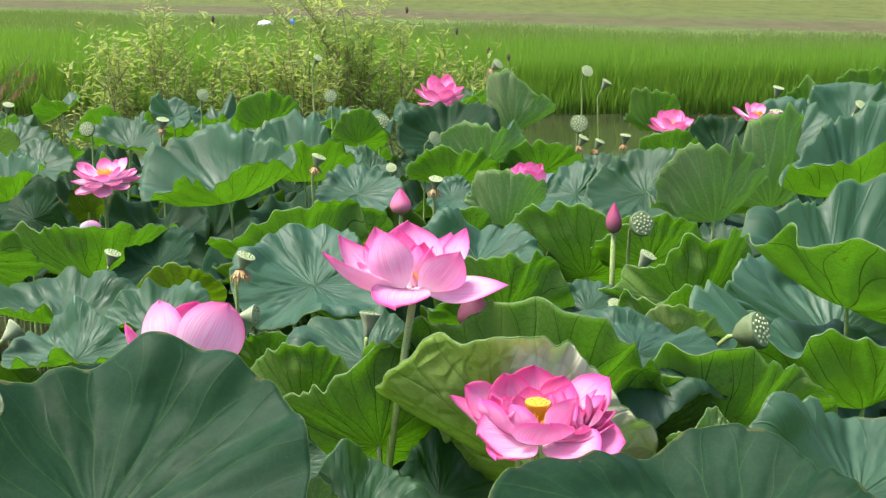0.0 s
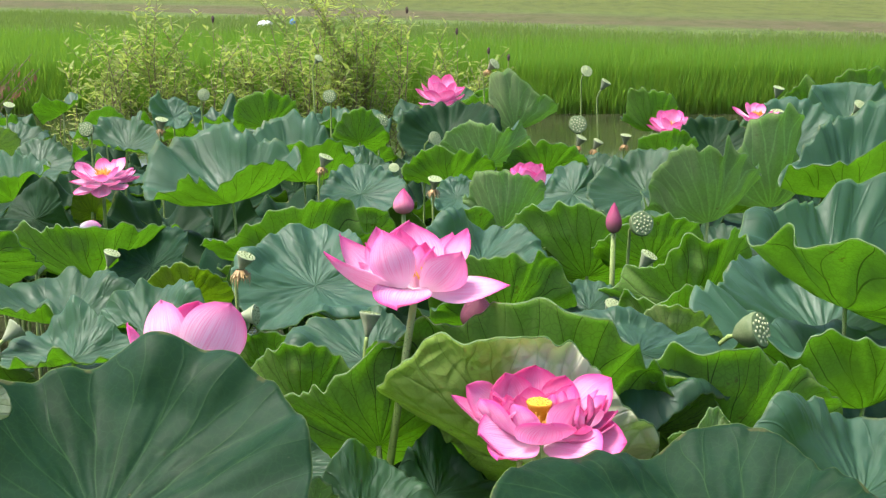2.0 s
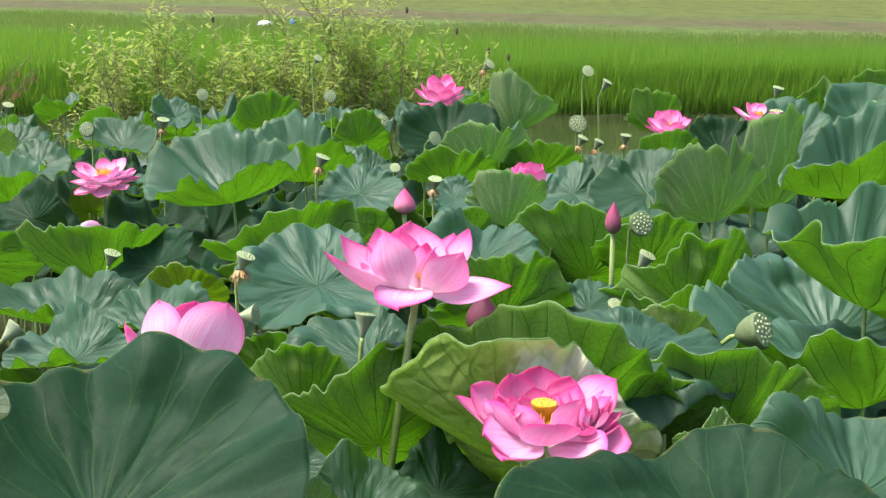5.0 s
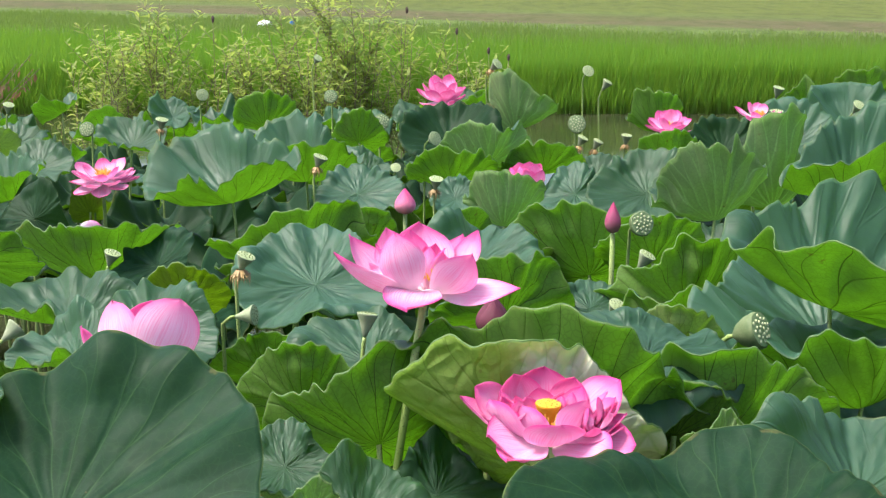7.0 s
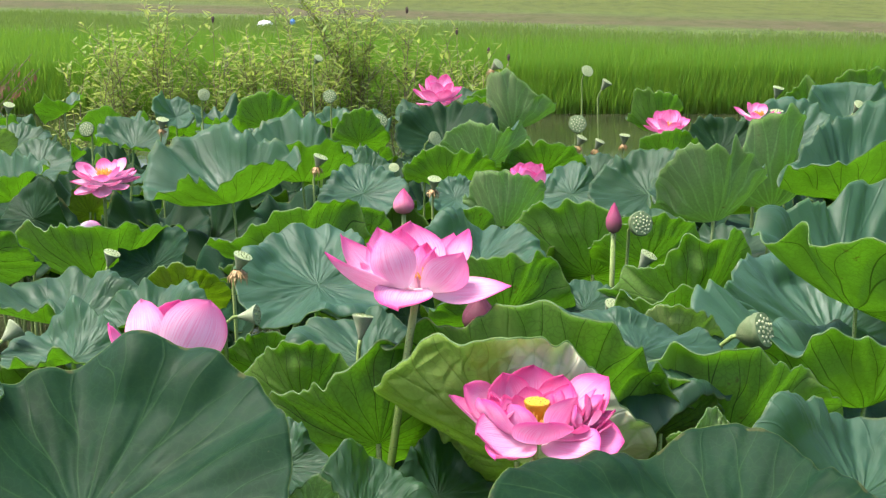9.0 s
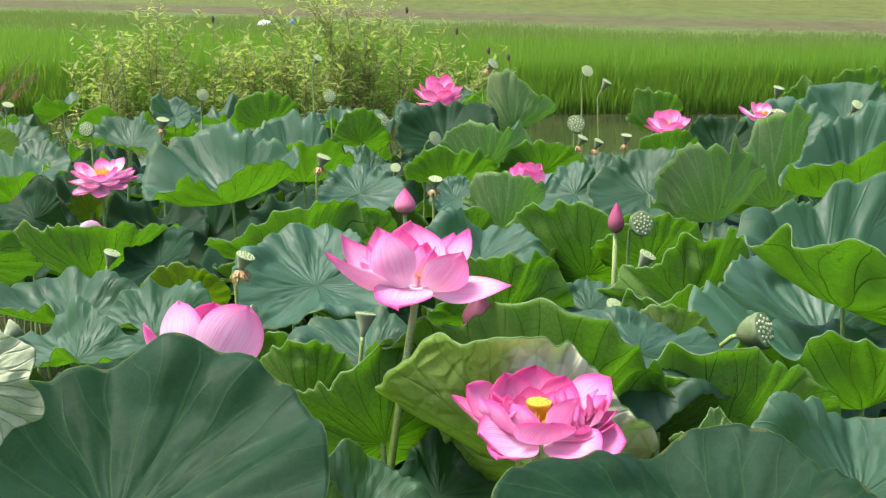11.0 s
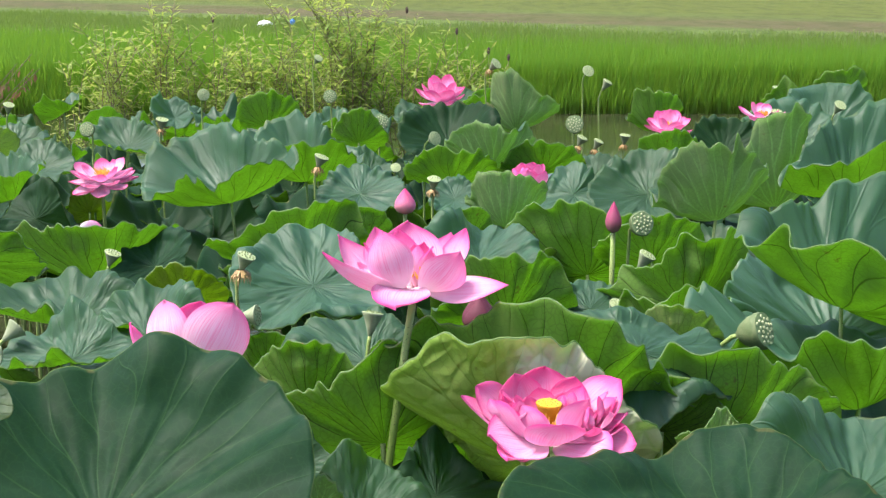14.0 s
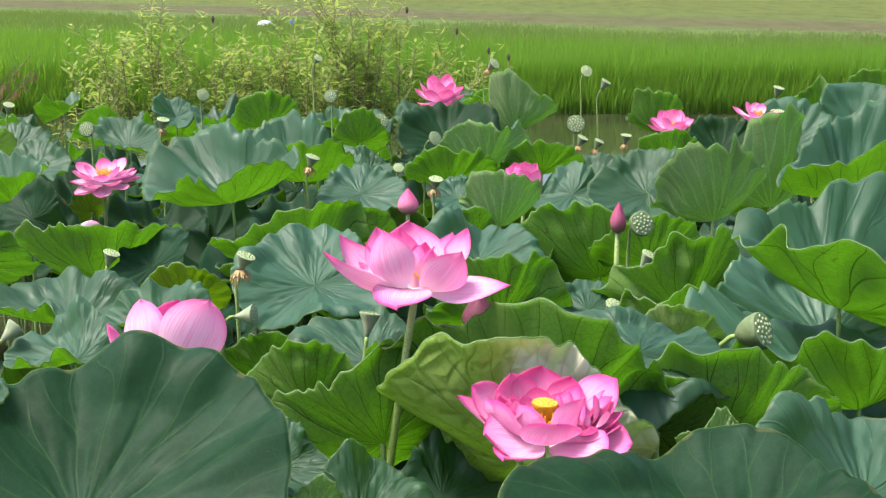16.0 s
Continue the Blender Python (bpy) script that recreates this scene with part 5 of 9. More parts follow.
leaf_61 = lotus_leaf("lotus_leaf", -1.804, 5.16, 0.942, 0.09, -54.627, 14.717, 0.26,
    (-0.019, -0.043, -0.019, -0.061, -0.011, -0.044, -0.005, -0.035),
    (-0.027, -0.083, -0.034, -0.027, -0.014, -0.003, -0.001, -0.002, 0.001, -0.005, -0.002, -0.005, -0.005, -0.002, -0.004, 0.002, -0.001, 0.004, 0.002, 0.003, 0.003, 0),
    "pale dry-rimmed lotus leaf", under=PALE_UNDER, seed=63, segs=60, fine=1.5)
leaf_62 = lotus_leaf("lotus_leaf", 1.973, 6.007, 1.032, 0.15, -47.353, -8.523, 0.459,
    (0.019, 0.012, 0.006, -0.014, 0.003, -0.006, -0.008, -0.012),
    (-0.042, -0.045, 0.012, -0.019, -0.033, -0.033, -0.028, 0.022, 0.008, 0.017, 0.009, 0.002, 0.006, -0.005, -0.003, -0.005, -0.001, 0.002, 0.002, -0.001, -0.003, -0.002),
    "green lotus leaf with a wavy rim, its light underside showing", seed=64, segs=60, fine=1.5)
leaf_63 = lotus_leaf("lotus_leaf", 1.599, 5.607, 1.053, 0.099, -48.732, 9.926, 0.391,
    (-0.035, 0.033, -0.007, 0.031, 0.009, 0.013, 0.005, -0.006),
    (-0.218, -0.015, -0.026, 0.103, 0.042, -0.019, -0.043, -0.032, -0.032, 0.037, 0.022, 0.022, 0.011, -0.017, -0.015, -0.004, 0, 0.011, 0.007, -0.002, -0.005, -0.004),
    "green lotus leaf with a wavy rim, its light underside showing", seed=65, segs=60, fine=1.5)
leaf_64 = lotus_leaf("lotus_leaf", 0.27, 5.108, 0.936, 0.08, -36.052, 2.239, 0.442,
    (-0.04, -0.009, -0.056, -0.008, -0.043, 0.017, -0.021, 0.029),
    (-0.193, -0.263, -0.059, 0.069, -0.021, 0, 0.012, 0.034, 0.013, -0.023, -0.017, 0.004, 0.006, 0.008, 0.002, 0.001, 0.007, -0.002, -0.003, -0.006, -0.003, 0.001),
    "green lotus leaf with a wavy rim, its light underside showing", under=FAN_UNDER, seed=66, segs=60, fine=1.5)
leaf_65 = lotus_leaf("lotus_leaf", -0.29, 4.846, 0.888, 0.096, 30.228, -4.501, 0.262,
    (0.035, -0.062, -0.031, -0.006, 0.033, -0.037, 0.014, 0.021),
    (-0.162, -0.095, 0.064, -0.068, 0.006, 0.031, -0.014, -0.002, -0.005, -0.012, 0.01, -0.004, 0, 0.006, -0.002, 0, -0.001, 0, 0.001, -0.002, 0.001, 0.002),
    "blue-green lotus leaf with a wavy rim, upper face showing", seed=67, segs=80, fine=1.5)
leaf_68 = lotus_leaf("lotus_leaf", 0.089, 3.628, 0.905, 0.092, -46.935, 2.149, 0.313,
    (-0.014, 0.117, -0.06, 0.005, -0.008, 0.078, 0.029, 0.009),
    (-0.105, -0.037, -0.016, 0.033, -0.024, 0.003, -0.002, 0.032, 0.014, 0.001, -0.001, 0.004, 0.011, 0.004, 0.006, -0.009, -0.002, -0.006, -0.005, -0.002, -0.002, 0.004),
    "green lotus leaf with a wavy rim, its light underside showing", seed=68, segs=80)
leaf_69 = lotus_leaf("lotus_leaf", 0.043, 4.241, 0.901, 0.091, 29.737, -4.176, 0.224,
    (0.009, -0.104, -0.058, -0.003, 0.007, -0.061, 0.016, 0.001),
    (-0.048, 0.014, 0, -0.016, -0.012, -0.002, 0.005, -0.015, 0.01, 0.004, -0.002, 0.006, -0.006, -0.001, 0.001, -0.005, 0.003, 0.001, 0, 0.001, 0.001, 0.001),
    "blue-green lotus leaf with a wavy rim, upper face showing", seed=69, segs=80, fine=1.5)
leaf_71 = lotus_leaf("lotus_leaf", -0.166, 1.574, 0.991, 0.063, -40.539, 8.372, 0.212,
    (-0.077, 0.226, 0.068, 0.07, 0.007, 0.026, 0.042, 0.03),
    (-0.08, -0.065, -0.053, 0.066, 0.043, 0.032, 0.01, -0.023, -0.014, 0.003, 0.009, 0.009, 0.008, -0.01, -0.007, -0.006, -0.002, 0.003, -0.001, -0.002, -0.005, 0.003),
    "green lotus leaf with a wavy rim, its light underside showing", under=FAN_UNDER, seed=70, segs=120)
leaf_72 = lotus_leaf("lotus_leaf", 0.38, 1.728, 1.017, 0.052, -64.38, 2.684, 0.212,
    (-0.035, 0.125, 0.032, 0.042, 0.021, 0.026, 0.041, -0.007),
    (-0.109, -0.161, -0.089, 0.102, 0.075, 0.035, 0.004, -0.044, -0.022, 0.007, 0.008, 0.008, 0.002, -0.006, -0.002, 0.001, 0.002, -0.002, -0.005, 0, 0.002, 0.007),
    "small pale folded lotus leaf tip", under=FAN_UNDER, seed=71, segs=120)
leaf_73 = lotus_leaf("lotus_leaf", 1.018, 4.463, 0.653, 0.171, 15.157, 1.565, 0.202,
    (-0.01, 0.045, 0.09, -0.023, 0.005, 0.044, 0.014, -0.015),
    (0.002, 0.056, 0.007, -0.029, 0.02, 0.011, -0.003, -0.005, 0.011, -0.001, -0.001, 0.001, 0.009, -0.004, 0.003, 0.009, -0.003, -0.001, 0.003, 0.002, -0.002, 0),
    "blue-green lotus leaf with a wavy rim, upper face showing", seed=72, segs=80, fine=1.5)
leaf_74 = lotus_leaf("lotus_leaf", 0.591, 4.935, 0.855, 0.12, 24.999, -6.39, 0.236,
    (-0.001, -0.021, 0.026, 0.007, -0.008, -0.003, 0.018, -0.002),
    (0.007, 0.068, 0.014, -0.013, 0.019, 0.014, 0.006, 0.005, 0.008, 0.011, -0.005, 0.009, -0.005, -0.001, 0.001, -0.001, 0.001, 0.003, -0.002, 0.003, -0.003, 0),
    "blue-green lotus leaf with a wavy rim, upper face showing", seed=73, segs=60, fine=1.5)
leaf_57 = lotus_leaf("lotus_leaf", -0.625, 1.662, 1.111, 0.04, 13.383, -9.692, 0.195,
    (-0.035, -0.056, -0.023, -0.066, -0.012, -0.032, -0.012, -0.009),
    (-0.03, 0.04, -0.013, 0.009, 0.001, -0.002, 0.005, -0.002, 0.003, 0, 0, -0.001, -0.002, -0.002, -0.002, -0.003, -0.001, -0.002, 0, 0, -0.001, 0.001),
    "pale curled lotus leaf rim", under=PALE_UNDER, seed=74, segs=120)

leaf_75 = lotus_leaf("lotus_leaf", -0.546, 1.2925, 1.256, 0.070, -112, 12, 0.25,
    (0.02, -0.05, 0.06, 0.03, -0.05, 0.02, 0.03, -0.04, 0.05, 0.03, -0.04, 0.05, 0.06, -0.03, 0.03, 0.05),
    (0.10, -0.06, 0.07, 0.06, -0.06, 0.05, 0.04, 0.05, -0.05, 0.03, 0.04, -0.03, 0.02, 0.03),
    "pale silvery lotus leaf with a scalloped rim, seen from below", under=SILVER_UNDER, seed=75, segs=120)

leaf_76 = lotus_leaf("lotus_leaf", 0.335, 1.905, 0.972, 0.105, -55, 10, 0.30,
    (0.02, 0.05, 0.03, 0.02, -0.02, 0.03, 0.02, 0.02),
    (0.03, -0.04, 0.02, 0.03, -0.02, 0.02, 0.02, 0.01, -0.02, 0.01),
    "green lotus leaf with a wavy rim, its light underside showing", seed=76, segs=120)


# ---- flowers and buds ----
main_flower = flower_base("lotus_flower", -0.044, 1.885, 1.193, "wide-open pink lotus flower with rosy-tipped petals", (-0.035, 0.01), (-0.075, 0))
petal(main_flower, (0.059, 0.03, 1.193), (-0.045, 0.089, 1.272), 0.085, 0.018, PETAL, 0.3, 150, 0)
petal(main_flower, (0.061, 0.03, 1.194), (0.012, 0.111, 1.279), 0.075, 0.016, PETAL, 0.3, 110, 1)
petal(main_flower, (0.07, 0.04, 1.194), (0.065, 0.113, 1.288), 0.105, 0.016, PETAL, 0.3, 90, 2)
petal(main_flower, (0.085, 0.04, 1.192), (0.133, 0.099, 1.273), 0.075, 0.016, PETAL, 0.3, 60, 3)
petal(main_flower, (0.089, 0.03, 1.194), (0.156, 0.071, 1.285), 0.08, 0.018, PETAL, 0.3, 25, 4)
petal(main_flower, (0.064, 0.011, 1.199), (0.051, 0.062, 1.287), 0.06, 0.012, PETAL_DEEP, 0.3, 95, 5)
petal(main_flower, (0.076, 0.022, 1.202), (0.076, 0.037, 1.268), 0.035, 0.008, PETAL_DEEP, 0.375, 60, 6)
petal(main_flower, (0.081, 0.022, 1.202), (0.105, 0.036, 1.264), 0.035, 0.008, PETAL_DEEP, 0.375, 200, 7)
petal(main_flower, (0.079, 0.031, 1.199), (0.091, 0.057, 1.267), 0.04, 0.008, PETAL_DEEP, 0.375, 90, 8)
petal(main_flower, (0.079, 0.002, 1.207), (0.082, 0.017, 1.271), 0.03, 0.006, PETAL_DEEP, 0.375, 250, 9)
petal(main_flower, (0.084, 0.002, 1.207), (0.102, 0.015, 1.265), 0.03, 0.006, PETAL_DEEP, 0.375, 300, 10)
petal(main_flower, (0.072, 0.012, 1.203), (0.007, 0.035, 1.261), 0.05, 0.01, PETAL, 0.375, 150, 11)
petal(main_flower, (0.068, 0.002, 1.205), (0, 0.018, 1.274), 0.045, 0.01, PETAL, 0.375, 190, 12)
petal(main_flower, (0.066, 0.002, 1.205), (0.02, 0.004, 1.258), 0.03, 0.008, PETAL_DEEP, 0.375, 200, 13)
petal(main_flower, (0.055, 0.001, 1.2), (-0.062, 0.005, 1.263), 0.105, 0.019, PETAL, 0.262, 222, 14)
petal(main_flower, (0.058, -0.017, 1.21), (0.030, -0.027, 1.303), 0.070, 0.019, PETAL, 0.338, 262, 15)
petal(main_flower, (0.088, -0.009, 1.205), (0.146, -0.014, 1.269), 0.092, 0.021, PETAL, 0.315, 300, 16)
petal(main_flower, (0.090, 0, 1.203), (0.218, -0.026, 1.219), 0.068, 0.008, PETAL, 0.188, 335, 17, roll=22)
petal(main_flower, (0.071, -0.003, 1.205), (0.051, -0.072, 1.196), 0.090, -0.011, PETAL_ROSE, 0.15, 262, 18, point=0.45)
pod_head(main_flower, (0.088, 0.023, 1.244), (0.1, -0.2, 1), 0.014, 0.026, True, 10)
stamens(main_flower, (0.088, 0.023, 1.214), 0.012, 0.032, 90, 3)
low_flower = flower_base("lotus_flower", 0.124, 1.619, 1.059, "many-petalled deep pink lotus flower with a yellow pod", (0.01, 0.01), (0, 0))
petal(low_flower, (0.001, 0.042, 1.067), (0.005, 0.095, 1.141), 0.085, 0.016, PETAL_DEEP, 0.338, 95, 0, point=0.85)
petal(low_flower, (-0.011, 0.041, 1.063), (-0.039, 0.078, 1.136), 0.07, 0.016, PETAL_DEEP, 0.338, 115, 1, point=0.85)
petal(low_flower, (0.016, 0.041, 1.063), (0.045, 0.077, 1.132), 0.06, 0.016, PETAL_DEEP, 0.3, 70, 2, point=0.85)
petal(low_flower, (-0.012, 0.031, 1.063), (-0.093, 0.046, 1.128), 0.086, 0.012, PETAL_ROSE, 0.3, 150, 3, point=0.85)
petal(low_flower, (-0.017, 0.011, 1.066), (-0.114, 0.014, 1.125), 0.065, 0.01, PETAL_ROSE, 0.3, 175, 4, point=0.85)
petal(low_flower, (0.019, 0.031, 1.063), (0.104, 0.048, 1.139), 0.094, 0.012, PETAL_ROSE, 0.3, 30, 5, point=0.85)
petal(low_flower, (0.021, 0.011, 1.069), (0.095, 0.024, 1.122), 0.055, 0.01, PETAL_DEEP, 0.3, 20, 6, point=0.85)
petal(low_flower, (0.018, 0.001, 1.069), (0.109, 0.009, 1.105), 0.05, 0.01, PETAL_ROSE, 0.3, 10, 7, point=0.85)
petal(low_flower, (0.016, -0.009, 1.069), (0.117, -0.028, 1.075), 0.081, 0.005, PETAL_ROSE, 0.24, 350, 8, roll=28, point=0.85)
petal(low_flower, (0.01, -0.009, 1.067), (0.08, -0.068, 1.078), 0.075, 0.003, PETAL_ROSE, 0.225, 320, 9, roll=20, point=0.85)
petal(low_flower, (-0.01, -0.009, 1.067), (-0.079, -0.045, 1.092), 0.083, 0.003, PETAL_ROSE, 0.24, 205, 10, roll=-28, point=0.85)
petal(low_flower, (-0.008, -0.01, 1.066), (-0.055, -0.08, 1.073), 0.068, 0.002, PETAL_ROSE, 0.225, 235, 11, point=0.85)
petal(low_flower, (-0.014, 0.001, 1.068), (-0.072, 0.003, 1.123), 0.075, 0.014, PETAL_ROSE, 0.375, 215, 12, point=0.85)
petal(low_flower, (-0.017, 0.001, 1.069), (-0.057, 0.014, 1.125), 0.03, 0.01, PETAL_DEEP, 0.375, 150, 13, point=0.85)
petal(low_flower, (-0.01, 0.002, 1.074), (-0.024, 0.033, 1.119), 0.036, 0.008, PETAL_DEEP, 0.375, 120, 14, point=0.85)
petal(low_flower, (-0.017, 0.002, 1.072), (-0.04, 0.024, 1.123), 0.03, 0.008, PETAL_DEEP, 0.375, 140, 15, point=0.85)
petal(low_flower, (0.011, 0.031, 1.064), (0.032, 0.052, 1.118), 0.04, 0.008, PETAL_DEEP, 0.375, 80, 16, point=0.85)
petal(low_flower, (0.004, 0.041, 1.063), (-0.006, 0.074, 1.117), 0.045, 0.008, PETAL_DEEP, 0.375, 95, 17, point=0.85)
petal(low_flower, (0.017, 0.002, 1.07), (0.055, 0.004, 1.127), 0.091, 0.013, PETAL_ROSE, 0.375, 320, 18, point=0.85)
petal(low_flower, (0.021, 0.011, 1.066), (0.076, 0.013, 1.122), 0.03, 0.008, PETAL_DEEP, 0.375, 10, 19, point=0.85)
petal(low_flower, (0.023, 0.001, 1.068), (0.072, 0.002, 1.118), 0.028, 0.008, PETAL_DEEP, 0.375, 350, 20, point=0.85)
petal(low_flower, (-0.01, -0.008, 1.073), (-0.034, -0.017, 1.124), 0.065, 0.011, PETAL_ROSE, 0.375, 235, 21, point=0.85)
petal(low_flower, (-0.013, 0.012, 1.07), (-0.06, 0.03, 1.128), 0.028, 0.006, PETAL_ROSE, 0.375, 160, 22, point=0.85)
petal(low_flower, (-0.014, 0.012, 1.07), (-0.045, 0.013, 1.121), 0.026, 0.006, PETAL_PALE, 0.375, 170, 23, point=0.85)
petal(low_flower, (0.017, 0.022, 1.068), (0.051, 0.046, 1.13), 0.036, 0.006, PETAL_DEEP, 0.375, 60, 24, point=0.85)
petal(low_flower, (0.018, 0.002, 1.072), (0.083, 0.016, 1.133), 0.026, 0.006, PETAL_ROSE, 0.375, 15, 25, point=0.85)
petal(low_flower, (-0.01, 0.002, 1.072), (-0.052, 0.001, 1.111), 0.034, 0.008, PETAL_PALE, 0.375, 215, 26, point=0.85)
petal(low_flower, (0.017, -0.009, 1.07), (0.103, -0.013, 1.094), 0.05, 0.008, PETAL_ROSE, 0.3, 340, 27, point=0.85)
petal(low_flower, (0, -0.019, 1.069), (0.015, -0.06, 1.113), 0.085, 0.01, PETAL_ROSE, 0.338, 280, 28, point=0.85)
pod_head(low_flower, (0.005, 0.025, 1.111), (0.03, -0.03, 1), 0.0178, 0.046, True, 17)


def petaloids(flower, centre, count, spread, length, aim, seed):
    """A tuft of small narrow inner petals, curled and mixed in tone."""
    rng = np.random.default_rng(seed)
    for k in range(count):
        b = np.array(centre) + rng.uniform(-1, 1, 3) * np.array((0.4, 0.4, 0.1)) * spread
        d = np.array(aim) + rng.normal(0, 0.38, 3)
        d = d / np.linalg.norm(d) * length * rng.uniform(0.65, 1.15)
        tone = (PETAL_DEEP, PETAL, PETAL_PALE, PETAL_DEEP)[k % 4]
        petal(flower, b, b + d, length * rng.uniform(0.42, 0.68), length * rng.uniform(0.05, 0.2), tone, rng.uniform(0.3, 0.6), None, 300 + seed * 30 + k, length * rng.uniform(-0.1, 0.25), "inner_petal", rng.uniform(-40, 40), 0.9)


petaloids(low_flower, (-0.042, 0.000, 1.092), 9, 0.03, 0.040, (-0.15, -0.15, 0.9), 1)
petaloids(low_flower, (0.066, 0.002, 1.085), 9, 0.03, 0.040, (0.35, -0.1, 0.85), 2)
petaloids(low_flower, (0.030, 0.040, 1.085), 5, 0.02, 0.036, (0.1, 0.2, 0.9), 3)
petaloids(main_flower, (0.090, 0.020, 1.222), 7, 0.02, 0.034, (0.1, -0.1, 0.9), 4)
petaloids(main_flower, (0.020, 0.010, 1.228), 4, 0.015, 0.034, (-0.35, -0.1, 0.8), 5)
stamens(low_flower, (0.001, 0.019, 1.068), 0.019, 0.032, 140, 4)
left_flower = flower_base("lotus_flower", -0.403, 1.905, 1.055, "pale pink lotus flower half hidden behind a leaf", (0.01, 0.01), (0, 0))
petal(left_flower, (0.003, 0.031, 1.061), (0.012, 0.084, 1.159), 0.09, 0.016, PETAL_DEEP, 0.338, 90, 0, point=0.75)
petal(left_flower, (-0.015, 0.031, 1.061), (-0.044, 0.082, 1.148), 0.08, 0.016, PETAL, 0.338, 100, 1, point=0.75)
petal(left_flower, (-0.022, 0.002, 1.066), (-0.089, 0.019, 1.141), 0.06, 0.016, PETAL, 0.3, 190, 2, point=0.75)
petal(left_flower, (-0.009, -0.008, 1.067), (-0.031, 0.008, 1.182), 0.09, 0.021, PETAL_PALE, 0.375, 240, 3, point=0.75)
petal(left_flower, (0.013, -0.018, 1.071), (0.078, -0.003, 1.18), 0.106, 0.024, PETAL_PALE, 0.375, 290, 4, point=0.75)
petal(left_flower, (0.014, 0.022, 1.064), (0.085, 0.04, 1.146), 0.06, 0.016, PETAL, 0.3, 10, 5, point=0.75)
mid_flower = open_flower("lotus_flower", -1.216, 4.539, 0.915, 0.115, "open pink lotus flower with a golden centre on a tall stalk", PETAL_PALE, ((8, -4, 1.0), (7, 20, 0.92), (6, 42, 0.72)), 2, (20, 0), True, inner=PETAL)
far_flower = open_flower("lotus_flower", -0.01, 5.902, 1.042, 0.125, "bright pink open lotus flower above a dark leaf", PETAL, ((6, 14, 1.0), (6, 38, 0.95), (5, 62, 0.95)), 4, (14, 0), True)
pond_flower = open_flower("lotus_flower", 0.938, 5.275, 0.991, 0.105, "open pink lotus flower near the open water", PETAL, ((7, 10, 1.0), (6, 34, 0.9), (5, 60, 0.8)), 5, (20, 0), True)
half_flower = open_flower("lotus_flower", 0.273, 4.183, 0.926, 0.105, "pink lotus flower half hidden behind a leaf", PETAL, ((6, 62, 1.0), (6, 74, 1.0)), 6, (0, 0), False)
edge_flower = open_flower("lotus_flower", 1.18, 4.837, 1.095, 0.085, "small pink lotus flower losing its petals", PETAL, ((5, 18, 1.0), (4, 48, 0.8)), 7, (15, 0), True)
bud_pink = lotus_bud("lotus_bud", -0.108, 3.531, 0.99, 0.076, 0.066, "plump pink lotus bud beginning to open", PETAL_PLUMP, 270)
bud_red = lotus_bud("lotus_bud", 0.402, 2.981, 1.054, 0.078, 0.043, "closed dark pink pointed lotus bud", PETAL_BUD, 270)
bud_dark = lotus_bud("lotus_bud", 0.059, 2.209, 1.045, 0.075, 0.068, "dull purple lotus bud behind a leaf", PETAL_DULL, 270)
fallen = new("lotus_petal")
fallen.location = (-0.932, 3.327, 0.995)
petal(fallen, (-0.028, 0, 0.004), (0.03, 0, 0.006), 0.032, 0.006, PETAL_PALE, 0.3, 270, 3, name="petal_blade")
tagged(fallen, "fallen pink petal lying on a lotus leaf rim", "petal")


# ---- seed pods ----
pod_1 = seed_pod("lotus_seed_pod", -0.4, 2.531, 1.106, (0.38, -0.12, 0.9), 0.02, 0.036, "lotus seed pod with dry brown stamens hanging below", True, (0, 0), (0, 0), 0.004)
pod_2 = seed_pod("lotus_seed_pod", -0.731, 2.776, 1.055, (0.35, -0.1, 0.9), 0.019, 0.034, "green lotus seed pod with a pale flat face", False, (0, 0), (0, 0), 0.004)
pod_3 = seed_pod("lotus_seed_pod", -0.362, 2.408, 1.017, (0.95, -0.2, 0.15), 0.021, 0.04, "grey-green lotus seed pod lying sideways", False, (-0.05, 0), (0, 0), 0.004)
pod_4 = seed_pod("lotus_seed_pod", -0.127, 2.168, 1.087, (0.15, 0.2, 0.95), 0.019, 0.042, "grey-green lotus seed pod lying sideways", False, (-0.03, 0), (-0.01, 0), 0.004)
pod_5 = seed_pod("lotus_seed_pod", 0.548, 2.133, 1.069, (0.72, -0.58, 0.38), 0.032, 0.052, "green lotus seed pod with pale seeds in its face", False, (-0.09, 0.02), (0, 0), 0.005, True)
pod_6 = seed_pod("lotus_seed_pod", 0.465, 2.938, 1.088, (0.3, -0.92, 0.25), 0.029, 0.04, "green lotus seed pod with pale seeds in its face", False, (-0.06, 0.03), (0, 0), 0.004, True)
pod_7 = seed_pod("lotus_seed_pod", -0.398, 4.062, 1.071, (0.35, -0.1, 0.9), 0.024, 0.04, "lotus seed pod with dry brown stamens hanging below", True, (0, 0), (0, 0), 0.004)
pod_8 = seed_pod("lotus_seed_pod", -0.028, 4.572, 1.059, (0.55, -0.75, 0.35), 0.026, 0.04, "green lotus seed pod with a pale flat face", False, (-0.05, 0), (0, 0), 0.004)
pod_9 = seed_pod("lotus_seed_pod", 0.692, 6.235, 1.152, (0.25, -0.8, 0.5), 0.03, 0.045, "green lotus seed pod with a pale flat face", False, (0, 0), (0, 0), 0.004)
pod_10 = seed_pod("lotus_seed_pod", 0.787, 6.223, 1.102, (0.5, -0.2, 0.85), 0.026, 0.05, "green lotus seed pod with a pale flat face", False, (0, 0), (0, 0), 0.004)
